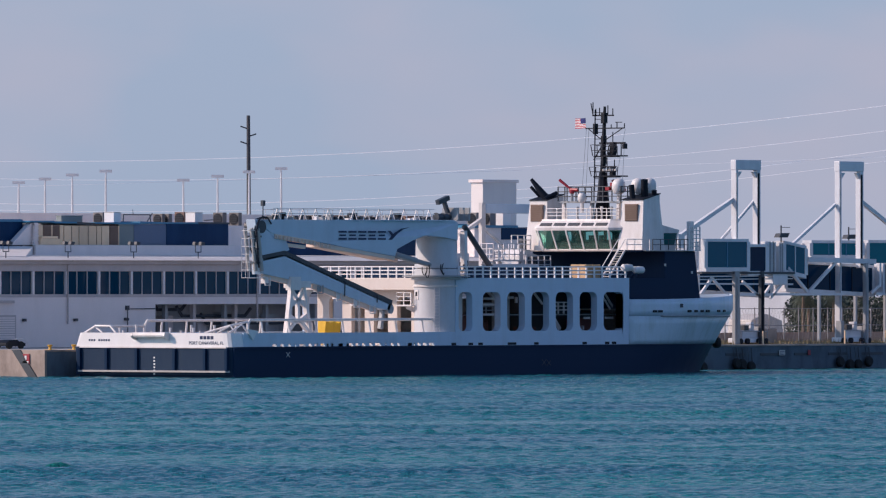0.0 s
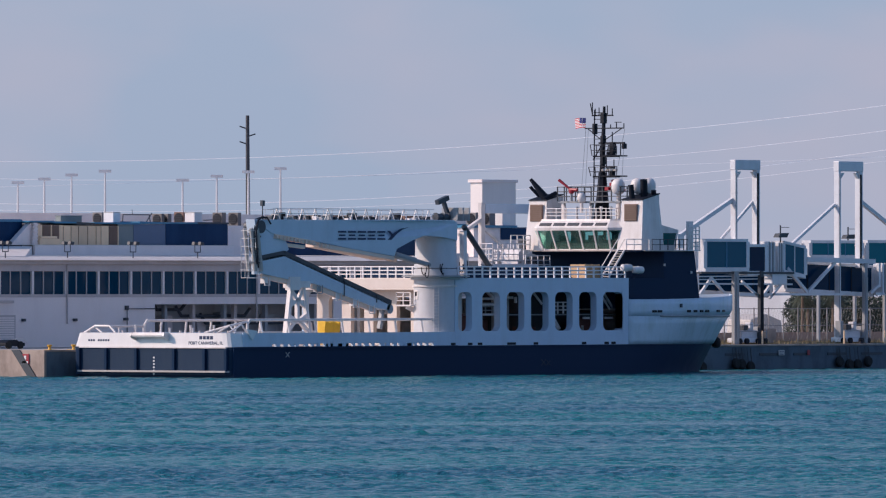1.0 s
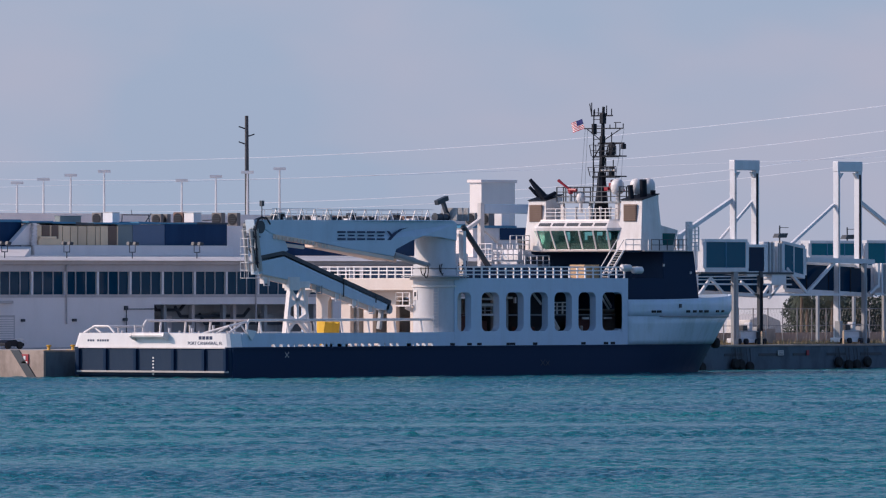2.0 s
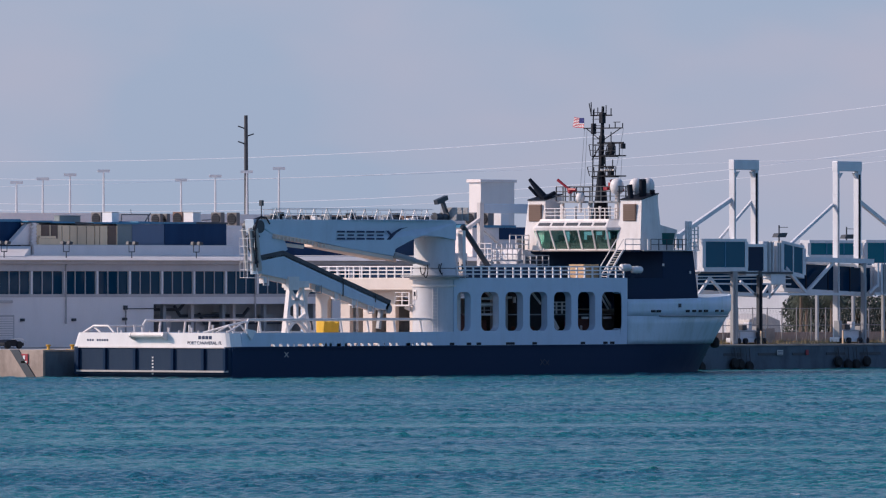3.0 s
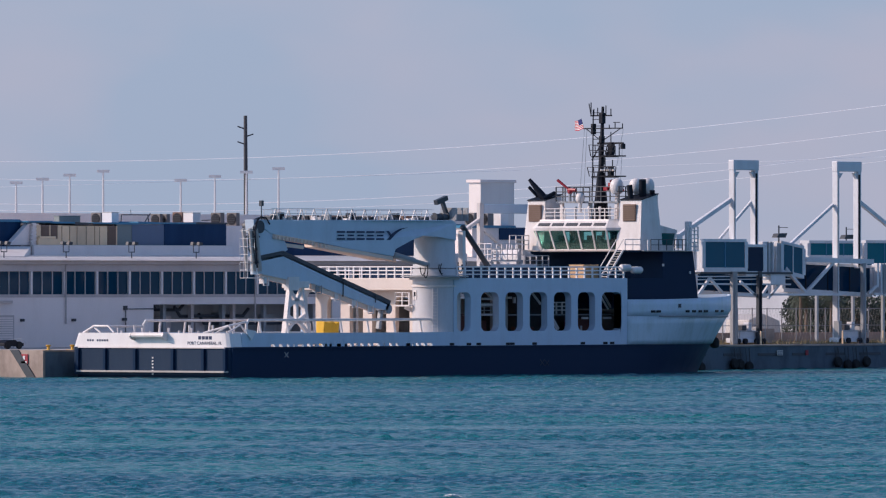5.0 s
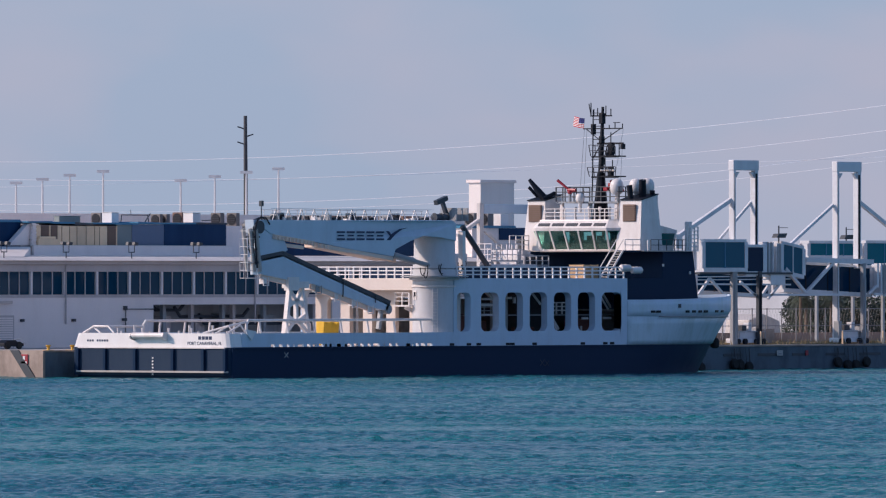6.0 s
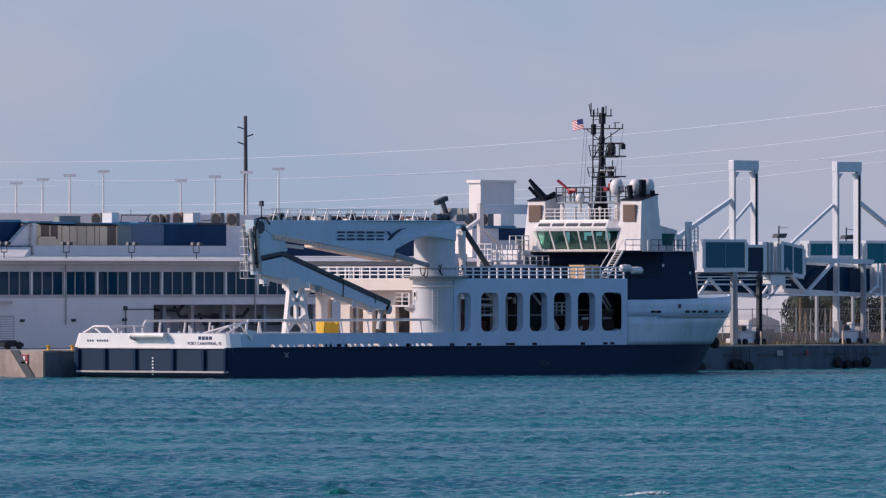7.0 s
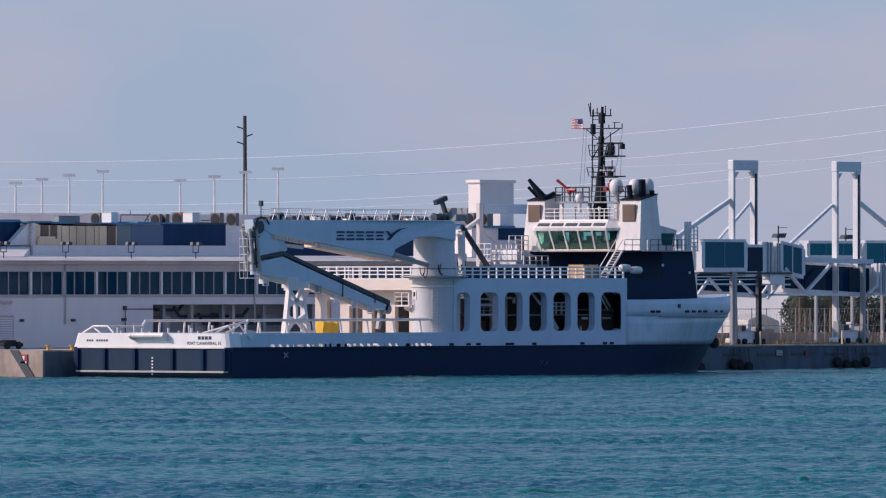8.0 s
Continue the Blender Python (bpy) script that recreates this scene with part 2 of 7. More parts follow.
def prism(bm, outline, axis, a, b, bev=0.0):
    """An outline pushed from a to b along an axis; outline points are the other two coordinates in order."""
    def at(p, s):
        return {"x": (s, p[0], p[1]), "y": (p[0], s, p[1]), "z": (p[0], p[1], s)}[axis]
    t = bmesh.new()
    lo = [t.verts.new(at(p, a)) for p in outline]
    hi = [t.verts.new(at(p, b)) for p in outline]
    n = len(outline)
    for i in range(n):
        j = (i + 1) % n
        t.faces.new((lo[i], lo[j], hi[j], hi[i]))
    t.faces.new(lo[::-1])
    t.faces.new(hi)
    bmesh.ops.recalc_face_normals(t, faces=t.faces[:])
    if bev:
        bmesh.ops.bevel(t, geom=t.edges[:], offset=bev, segments=2, affect="EDGES", profile=0.6)
    merge(bm, t)


def turned(bm, c, profile, seg=20, axis="z"):
    """A turned body: (radius, height) pairs round an axis through c."""
    rings = []
    for r, h in profile:
        ring = []
        for i in range(seg):
            a = 2 * math.pi * i / seg
            u, v = r * math.cos(a), r * math.sin(a)
            p = {"z": (u, v, h), "x": (h, u, v), "y": (v, h, u)}[axis]
            ring.append(bm.verts.new(Vector(c) + Vector(p)))
        rings.append(ring)
    for a, b in zip(rings, rings[1:]):
        for i in range(seg):
            j = (i + 1) % seg
            bm.faces.new((a[i], a[j], b[j], b[i]))
    bm.faces.new(rings[0][::-1])
    bm.faces.new(rings[-1])


def holed(bm, to, u0, u1, z0, z1, hu0, hu1, hz0, hz1, r, a, b):
    """A wall bay with a round-cornered opening; to(u, s, z) gives the place, s runs from a to b through the wall."""
    n = 6
    hole, outer = [], []
    corners = ((hu1 - r, hz1 - r, 0, u1, z1), (hu0 + r, hz1 - r, 90, u0, z1), (hu0 + r, hz0 + r, 180, u0, z0), (hu1 - r, hz0 + r, 270, u1, z0))
    for cu, cz, a0, ou, oz in corners:
        for k in range(n + 1):
            g = radians(a0 + 90 * k / n)
            hu, hz = cu + r * math.cos(g), cz + r * math.sin(g)
            hole.append((hu, hz))
            first = 2 * k <= n
            s = 2 * k / n if first else 2 - 2 * k / n
            if (a0 in (0, 180)) == first:
                outer.append((ou, cz + (oz - cz) * s))
            else:
                outer.append((cu + (ou - cu) * s, oz))
    rings = [[bm.verts.new(to(u, s, z)) for u, z in ring] for s in (a, b) for ring in (hole, outer)]
    m = len(hole)
    for i in range(m):
        j = (i + 1) % m
        bm.faces.new((rings[0][i], rings[0][j], rings[1][j], rings[1][i]))
        bm.faces.new((rings[2][j], rings[2][i], rings[3][i], rings[3][j]))
        bm.faces.new((rings[0][j], rings[0][i], rings[2][i], rings[2][j]))
        bm.faces.new((rings[1][i], rings[1][j], rings[3][j], rings[3][i]))


def mesh_of(name, bm, material, smooth=False):
    bmesh.ops.recalc_face_normals(bm, faces=bm.faces[:])
    me = bpy.data.meshes.new(name)
    bm.to_mesh(me)
    bm.free()
    me.materials.append(material)
    if smooth:
        me.shade_smooth()
        me.set_sharp_from_angle(angle=radians(35))
    return me


def under(ob, parent):
    ob.parent = parent
    up = Matrix.Identity(4)
    chain = parent
    while chain is not None:
        up = chain.matrix_basis @ up if chain.parent is None else chain.matrix_parent_inverse @ chain.matrix_basis @ up
        chain = chain.parent
    ob.matrix_parent_inverse = up.inverted()
    return ob


def part(name, bm, material, parent, label="", smooth=False):
    """One mesh object, built in world coordinates, under a thing or a part."""
    ob = new(name, mesh_of(name, bm, material, smooth))
    under(ob, parent)
    return tagged(ob, label)


def piece(name, me, m, parent):
    """One of many alike pieces that share a mesh, placed by m."""
    ob = new(name, me)
    under(ob, parent)
    ob.matrix_basis = m
    return ob


def thing(name, place, label, category, group="", kind=""):
    ob = new(name)
    ob.empty_display_size = 0.5
    ob.matrix_basis = Matrix.Translation(place)
    return tagged(ob, label, category, group, kind)


def solid(name, bm, material, label="", category="", group="", kind="", smooth=False):
    """A top-level thing that is one mesh."""
    return tagged(new(name, mesh_of(name, bm, material, smooth)), label, category, group, kind)


def unit(material, dx, dy, dz, name="post"):
    bm = bmesh.new()
    box(bm, -dx / 2, dx / 2, -dy / 2, dy / 2, 0, dz)
    return mesh_of(name, bm, material)


def railing(parent, p, q, height, material, pitch=1.5, bars=3, r=0.035, name="railing"):
    """A straight railing: bars in one mesh, each post a piece of its own."""
    p, q = Vector(p), Vector(q)
    bm = bmesh.new()
    for k in range(bars):
        h = height * (k + 1) / bars
        tube(bm, p + Vector((0, 0, h)), q + Vector((0, 0, h)), r, 6)
    rail = part(name, bm, material, parent)
    n = max(1, round((q - p).length / pitch))
    me = unit(material, r * 2.0, r * 2.0, height)
    for i in range(n + 1):
        c = p.lerp(q, i / n)
        piece("post", me, Matrix.Translation(c), rail)
    return rail


# ---- water ----
def sea_material(name, deep, shallow):
    m = bpy.data.materials.new(name)
    m.use_nodes = True
    nd, ln = m.node_tree.nodes, m.node_tree.links
    b = nd["Principled BSDF"]
    b.inputs["Roughness"].default_value, b.inputs["IOR"].default_value = 0.16, 1.33
    tc = nd.new("ShaderNodeTexCoord")
    n = nd.new("ShaderNodeTexNoise")
    n.inputs["Scale"].default_value, n.inputs["Detail"].default_value = 0.035, 4
    ln.new(tc.outputs["Object"], n.inputs["Vector"])
    ramp = nd.new("ShaderNodeValToRGB")
    ramp.color_ramp.elements[0].position, ramp.color_ramp.elements[0].color = 0.35, (*deep, 1)
    ramp.color_ramp.elements[1].position, ramp.color_ramp.elements[1].color = 0.68, (*shallow, 1)
    ln.new(n.outputs["Fac"], ramp.inputs["Fac"])
    ln.new(ramp.outputs["Color"], b.inputs["Base Color"])
    n2 = nd.new("ShaderNodeTexNoise")
    n2.inputs["Scale"].default_value, n2.inputs["Detail"].default_value = 3.4, 6
    ln.new(tc.outputs["Object"], n2.inputs["Vector"])
    bp = nd.new("ShaderNodeBump")
    bp.inputs["Strength"].default_value, bp.inputs["Distance"].default_value = 1.0, 0.24
    ln.new(n2.outputs["Fac"], bp.inputs["Height"])
    ln.new(bp.outputs["Normal"], b.inputs["Normal"])
    return m


SEA = sea_material("sea_water", (0.009, 0.106, 0.150), (0.010, 0.174, 0.174))
# greener base colour stands for daylight coming through the thin crests
CREST = sea_material("backlit_green_crest_water", (0.004, 0.150, 0.125), (0.005, 0.190, 0.145))
WAVE_RUN = 4.0  # m/s, down the wind


def build_water():
    vs = np.concatenate([[-3000, -1500, -700, -300, 0, 120, 220, 290, 330, 352, 362], 368 + np.cumsum(np.linspace(0.27, 0.53, 1750)), [1080, 1110, 1200, 1450, 1900, 2700, 3900]])
    fan = np.linspace(-1, 1, 330)
    wide = np.array([1.06, 1.2, 1.5, 2.2, 4, 8, 16, 32, 64])
    fan = np.concatenate([-wide[::-1], fan, wide])
    V = np.repeat(vs[:, None], len(fan), 1)
    U = fan[None, :] * (4 + 0.052 * np.clip(V, 368, 960))
    rng = np.random.default_rng(7)
    Z = np.zeros_like(U)
    # wind waves: many short trains round one heading, sharpened at the crests
    for _ in range(60):
        lam = 0.72 * 4.2 ** rng.random()
        a = radians(-90 + rng.normal(0, 44))
        k = 2 * math.pi / lam
        amp = 0.0060 * lam ** 0.72
        ph = k * (U * math.cos(a) + V * math.sin(a)) + rng.random() * 6.3
        Z += amp * (np.sin(ph) + 0.25 * np.sin(2 * ph + 1.5))
    # gusts that roughen some patches more than others
    patch = np.zeros_like(U)
    for _ in range(10):
        lam = 25 + 60 * rng.random()
        a = rng.random() * 6.3
        patch += np.sin(2 * math.pi / lam * (U * math.cos(a) * 0.6 + V * math.sin(a)) + rng.random() * 6.3)
    Z *= 1.0 + 0.12 * patch
    fade = np.clip((1.06 - np.abs(fan[None, :])) / 0.05, 0, 1) * np.clip((V - 360) / 10, 0, 1) * np.clip((1064 - V) / 12, 0, 1)
    Z *= fade
    X = EYE.x + U * RT.x + V * FW.x
    Y = EYE.y + U * RT.y + V * FW.y
    co = np.stack([X, Y, Z], -1).reshape(-1, 3)
    ny, nx = U.shape
    i = (np.arange(ny - 1)[:, None] * nx + np.arange(nx - 1)[None, :]).reshape(-1)
    quads = np.stack([i, i + 1, i + nx + 1, i + nx], -1)
    me = bpy.data.meshes.new("water")
    me.from_pydata(co, [], quads)
    me.materials.append(SEA)
    me.shade_smooth()
    return tagged(new("water", me), "choppy blue-green harbour water in light wind", "water", kind="structure")


water = build_water()

# ---- land, quay ----
QZ = 2.42   # top of the quay
QY = 19.9   # face of the quay
QX = -2.4   # its end
bm = bmesh.new()
prism(bm, [(QX + 0.4, QY + 0.4), (2500, QY + 0.4), (2500, 2600), (QX + 0.4, 2600)], "z", -6, QZ - 0.02)
ground = solid("ground", bm, APRON, "grey paved harbour apron reaching far inland", "ground", kind="structure")
bm = bmesh.new()
prism(bm, [(-2500, 900), (QX, 900), (QX, 2600), (-2500, 2600)], "z", -3, 1.6)
far_shore = solid("far_shore", bm, EARTH, "low far shore behind the basin", "shore", kind="structure")

quay = thing("quay", (60, QY, 0), "stained concrete quay wall with rubber fenders", "quay", kind="structure")
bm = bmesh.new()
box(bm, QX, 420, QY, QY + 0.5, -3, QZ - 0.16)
part("wall_face", bm, CONCRETE_DARK, quay, "shade-darkened concrete with tide stains")
bm = bmesh.new()
box(bm, QX - 0.06, 420, QY - 0.08, QY + 1.2, QZ - 0.16, QZ + 0.02, 0.04)
part("cap_beam", bm, CONCRETE, quay)
bm = bmesh.new()
box(bm, QX - 0.3, QX, QY - 0.02, 120, -3, QZ)
part("end_wall", bm, CONCRETE, quay, "pale sunlit concrete end wall")
# a raking dark stay against the end wall
bm = bmesh.new()
prism(bm, [(QY + 3.9, QZ + 0.03), (QY + 2.9, QZ + 0.03), (QY + 0.7, -0.2), (QY + 1.7, -0.2)], "x", QX - 0.42, QX - 0.30)
part("brace_plate", bm, DARKGREY, quay, "dark raking steel plate")
# red and white notice on the end wall
bm = bmesh.new()
box(bm, QX - 0.40, QX - 0.32, QY + 1.75, QY + 2.65, 1.20, 2.08, 0.02)
notice = part("notice", bm, RED, quay, "square red and white warning notice")
bm = bmesh.new()
box(bm, QX - 0.42, QX - 0.405, QY + 1.85, QY + 2.55, 1.26, 1.44)
box(bm, QX - 0.42, QX - 0.405, QY + 2.08, QY + 2.32, 1.56, 1.92)
part("white_bars", bm, FLAGWHITE, notice)
# fenders beyond the bow
fx = [88.6, 89.8, 91.4, 96.6, 97.5, 98.9, 113.0, 114.6, 115.9, 117.6, 134, 136]
for i, x in enumerate(fx):
    bm = bmesh.new()
    zc = 0.48 + 0.22 * math.sin(i * 2.3)
    turned(bm, (x, QY - 0.42, zc), [(0.18, -0.24), (0.40, -0.26), (0.54, -0.1), (0.54, 0.1), (0.40, 0.24), (0.18, 0.24)], 14, "y")
    fender = part("fender", bm, RUBBER, quay, "worn black tyre fender" if i == 0 else "", True)
    bm = bmesh.new()
    tube(bm, (x - 0.2, QY - 0.3, zc + 0.5), (x - 0.25, QY - 0.16, QZ - 0.3), 0.03, 6)
    tube(bm, (x + 0.3, QY - 0.3, zc + 0.5), (x + 0.32, QY - 0.16, QZ - 0.3), 0.06, 6)
    part("chain", bm, DARKGREY, fender)
for x, w, m2 in ((104.1, 0.9, ACUNIT), (108.4, 0.4, RED)):
    bm = bmesh.new()
    box(bm, x - w / 2, x + w / 2, QY - 0.17, QY - 0.125, QZ - 1.05, QZ - 0.55)
    plate = part("notice", bm, m2, quay, "small notice plate bolted to the quay")
    if m2 is ACUNIT:
        bm = bmesh.new()
        for k in range(3):
            box(bm, x - 0.35, x + 0.35, QY - 0.185, QY - 0.172, QZ - 1.0 + k * 0.14, QZ - 0.95 + k * 0.14)
        part("lettering", bm, INK, plate)
bm = bmesh.new()
for k in range(9):
    x = 90 + k * 5.4
    box(bm, x, x + 2.6 + (k % 3) * 0.4, QY - 0.06, QY - 0.002, 1.35, 1.6)
part("recess_plates", bm, DARKGREY, quay)
bm = bmesh.new()
box(bm, 84, 420, QY + 6, QY + 14, QZ - 0.05, QZ + 0.10)
verge = solid("verge", bm, DRYGRASS, "strip of dry yellow grass behind the quay edge", "grass verge", kind="structure")

# bollards, a hose reel and a yellow barrier on the quay
def bollard(x, y, material, label):
    t = thing("bollard", (x, y, QZ), label, "bollard", "bollards on the quay")
    bm = bmesh.new()
    turned(bm, (x, y, QZ), [(0.22, 0.0), (0.14, 0.1), (0.13, 0.30), (0.24, 0.38), (0.24, 0.46), (0.14, 0.5)], 12)
    part("post", bm, material, t, smooth=True)
    bm = bmesh.new()
    box(bm, x - 0.4, x + 0.4, y - 0.4, y + 0.4, QZ, QZ + 0.05)
    part("base_plate", bm, material, t)
    return t


for x, y, m2, lab in ((QX + 1.2, QY + 0.7, ORANGE, "yellow mooring bollard at the quay end"), (QX + 4.4, QY + 0.7, ORANGE, "yellow mooring bollard near the ship's stern"),
                      (88.5, QY + 0.8, BLACK, "black mooring bollard beyond the bow"), (118, QY + 0.8, BLACK, "black mooring bollard by the gangway tower")):
    bollard(x, y, m2, lab)
car = thing("utility_cart", (8.0, 34.0, QZ), "dark utility cart with white roof hoop parked on the apron", "cart")
bm = bmesh.new()
prism(bm, [(7.0, QZ + 0.25), (9.6, QZ + 0.25), (9.6, QZ + 0.55), (8.9, QZ + 0.6), (8.5, QZ + 0.85), (7.4, QZ + 0.8), (7.0, QZ + 0.55)], "y", 33.4, 34.9, 0.05)
part("body", bm, BLACK, car)
bm = bmesh.new()
run(bm, [(8.3, 33.5, QZ + 0.3), (8.4, 33.5, QZ + 0.9), (9.5, 33.5, QZ + 0.95), (10.0, 33.5, QZ + 0.5)], 0.05, 6)
part("roof_hoop", bm, WHITE, car)
for x in (7.4, 9.0):
    for y in (33.35, 34.75):
        bm = bmesh.new()
        turned(bm, (x, y, QZ + 0.35), [(0.12, -0.02), (0.35, 0.0), (0.35, 0.2), (0.12, 0.22)], 14, "y")
        part("wheel", bm, RUBBER, car, smooth=True)


# ---- terminal building ----
FY = 45.0
GX0, GX1 = 2.0, 98.0
terminal = thing("terminal_building", (50, FY, QZ), "long white cruise terminal with dark ribbon windows and blue roof", "building")
bm = bmesh.new()
OPX0, OPX1 = 40.5, 64.0
box(bm, GX0, OPX0, FY, FY + 0.4, QZ, 7.1)
part("lower_wall", bm, FACADE, terminal)
bm = bmesh.new()
box(bm, OPX1, GX1, FY, FY + 0.4, QZ, 7.1)
part("lower_wall", bm, FACADE, terminal)
bm = bmesh.new()
box(bm, OPX0, OPX1, FY, FY + 0.4, 6.42, 7.1)
part("lintel", bm, FACADE, terminal)
bm = bmesh.new()
box(bm, OPX0, OPX1, FY, FY + 0.4, QZ, 2.9)
part("kerb_wall", bm, FACADE, terminal)
bm = bmesh.new()
box(bm, GX0, GX1, FY - 0.06, FY + 0.4, 7.1, 7.38)
box(bm, GX0, GX1, FY - 0.02, FY + 0.4, 9.52, 10.2)
part("band_trim", bm, FACADE_TRIM, terminal)
bm = bmesh.new()
box(bm, GX0, GX1, FY - 0.35, FY + 0.8, 10.2, 10.62, 0.05)
part("eaves_beam", bm, FACADE_TRIM, terminal)
bm = bmesh.new()
prism(bm, [(FY - 0.80, 10.56), (FY + 0.3, 10.86), (FY + 8.9, 11.10), (FY + 8.9, 10.56)], "x", GX0, GX1)
part("eaves_roof", bm, ROOFPALE, terminal, "pale sunlit eaves slope")
bm = bmesh.new()
box(bm, GX0, GX1, FY + 0.4, FY + 24, QZ, QZ + 0.05)
box(bm, GX0, GX1, FY + 23.6, FY + 24, QZ, 11.0)
box(bm, GX0, GX0 + 0.4, FY + 0.4, FY + 23.6, QZ, 10.6)
box(bm, GX1 - 0.4, GX1, FY + 0.4, FY + 23.6, QZ, 10.6)
part("back_walls", bm, FACADE, terminal)
bm = bmesh.new()
box(bm, GX0, GX1, FY + 2.2, FY + 24, 10.62, 11.0)
part("roof", bm, ROOFPALE, terminal)
# the band of windows: bays of three panes
bay, x = 4.58, 27.98 - 6 * 4.58
pane_me = unit(GLASS_BLDG, 1.33, 0.05, 2.10, "pane")
mull_me = unit(FACADE_TRIM, 0.09, 0.16, 2.14, "mullion")
post_me = unit(FACADE, 0.26, 0.34, 2.14, "pier")
band = new("window_band", mesh_of("window_band", (lambda b: (box(b, GX0, GX1, FY + 0.30, FY + 0.36, 7.38, 9.52), b)[1])(bmesh.new()), BLACK))
under(band, terminal)
while x < GX1 - 5:
    if x > GX0:
        piece("pier", post_me, Matrix.Translation((x, FY + 0.14, 7.38)), band)
        for j in range(3):
            jx = x + 0.13 + 0.725 + j * 1.435
            piece("pane", pane_me, Matrix.Translation((jx, FY + 0.20, 7.40)) @ Matrix.Rotation(radians(0.5 * math.sin(7.3 * jx)), 4, "Z"), band)
            if j < 2:
                piece("mullion", mull_me, Matrix.Translation((jx + 0.717, FY + 0.16, 7.38)), band)
    x += bay
# drain pipes on the wall
for x in (28.05, 55.0, 82.0):
    bm = bmesh.new()
    run(bm, [(x, FY - 0.12, 4.6), (x, FY - 0.12, 10.1), (x + 0.5, FY - 0.4, 10.6)], 0.075, 8)
    part("downpipe", bm, FACADE_TRIM, terminal)
# roller door
bm = bmesh.new()
box(bm, 15.2, 20.9, FY - 0.10, FY - 0.02, QZ, 5.45)
door = part("roller_door", bm, FACADE_TRIM, terminal, "grey roller shutter door")
bm = bmesh.new()
for i in range(13):
    box(bm, 15.4, 20.7, FY - 0.14, FY - 0.10, QZ + 0.05 + i * 0.22, QZ + 0.20 + i * 0.22)
part("shutter_slats", bm, FACADE, door)
for x, z, w in ((17.9, 6.55, 2.6), (21.8, 4.85, 0.35), (28.9, 4.85, 0.4), (36.0, 4.9, 0.45)):
    bm = bmesh.new()
    box(bm, x, x + w, FY - 0.30, FY, z, z + 0.26, 0.03)
    part("wall_lamp", bm, DARKGREY if w < 1 else FACADE_TRIM, terminal)
bm = bmesh.new()
run(bm, [(36.4, FY - 0.15, 3.0), (36.4, FY - 0.15, 6.0), (40.3, FY - 0.15, 6.0)], 0.05, 6)
box(bm, 36.2, 36.6, FY - 0.2, FY, 5.9, 6.3)
part("wall_conduit", bm, DARKGREY, terminal)
# loading bay behind the opening
bm = bmesh.new()
box(bm, OPX0 - 1, OPX1 + 1, FY + 3.3, FY + 3.6, QZ, 6.8)
box(bm, OPX0 - 0.6, OPX0 - 0.3, FY + 0.4, FY + 5.5, QZ, 6.8)
box(bm, OPX1 + 0.3, OPX1 + 0.6, FY + 0.4, FY + 5.5, QZ, 6.8)
box(bm, OPX0 - 1, OPX1 + 1, FY + 0.4, FY + 5.8, 6.8, 7.0)
part("loading_bay", bm, BAYWALL, terminal, "dim loading bay with pipes")
for i, (x, z0, z1) in enumerate(((43, 3, 6.4), (47, 3, 6.4), (51.5, 3, 6.4), (53, 3, 6.4), (57.5, 3, 6.4), (61, 3, 6.4))):
    bm = bmesh.new()
    box(bm, x, x + 0.4, FY + 1.0, FY + 1.4, z0 - 0.55, z1)
    part("column", bm, FACADE_TRIM if i % 2 else GREY, terminal)
for z, x0, x1 in ((5.3, 45.5, 56.2), (5.9, 42, 47), (4.6, 49, 62.5)):
    bm = bmesh.new()
    run(bm, [(x0, FY + 1.8, z + 0.9), (x0 + 0.8, FY + 1.8, z), (x1 - 0.8, FY + 1.8, z), (x1, FY + 1.8, z + 0.7)], 0.16, 8)
    part("pipe", bm, DARKGREY, terminal)
for x in (44.2, 49.0, 52.4, 59.2):
    bm = bmesh.new()
    box(bm, x, x + 1.3, FY + 2.2, FY + 3.2, QZ, 5.2 + 0.5 * math.sin(x), 0.04)
    part("stored_cabinet", bm, GREY if x > 50 else FACADE_TRIM, terminal)

# roof slope at the hip, set-back parapet, plant cabinets and sheet cladding
RY = FY + 8.8
bm = bmesh.new()
top = [(GX0, FY + 0.5, 10.92), (22.9, FY + 0.5, 10.92), (33.3, RY + 0.3, 11.90), (GX0, RY + 0.3, 11.90)]
lows, his = [bm.verts.new((x, y, 10.7)) for x, y, z in top], [bm.verts.new(p) for p in top]
for i in range(4):
    j = (i + 1) % 4
    bm.faces.new((lows[i], lows[j], his[j], his[i]))
bm.faces.new(lows[::-1])
bm.faces.new(his)
part("hip_slope", bm, ROOFPALE, terminal, "pale sunlit roof slope")
bm = bmesh.new()
box(bm, 33.4, 61.9, RY, RY + 0.3, 10.9, 11.98)
part("roof_parapet", bm, FACADE, terminal)
bm = bmesh.new()
box(bm, 33.3, 62.0, RY - 0.06, RY + 0.36, 11.98, 12.05)
part("parapet_coping", bm, ROOFPALE, terminal)
for x0, x1, y, z0, z1, m2, lab in ((52.5, 61.5, RY + 0.45, 12.05, 14.20, BLUEROOF, "deep blue sheet cladding"), (9.0, 33.2, RY + 1.5, 11.0, 14.25, BLUEROOF, ""),
                                   (47.9, 52.5, RY + 0.5, 12.05, 14.05, SLATE, "slate blue cladding sheet"), (45.75, 47.9, RY + 0.55, 12.05, 14.05, MOSS, "grey-green cladding sheet")):
    bm = bmesh.new()
    box(bm, x0, x1, y, y + 0.3, z0, z1)
    part("cladding", bm, m2, terminal, lab)
bm = bmesh.new()
box(bm, 73, 112, FY + 12.6, FY + 12.98, 11.0, 14.0)
part("cladding", bm, BLUEROOF, terminal)
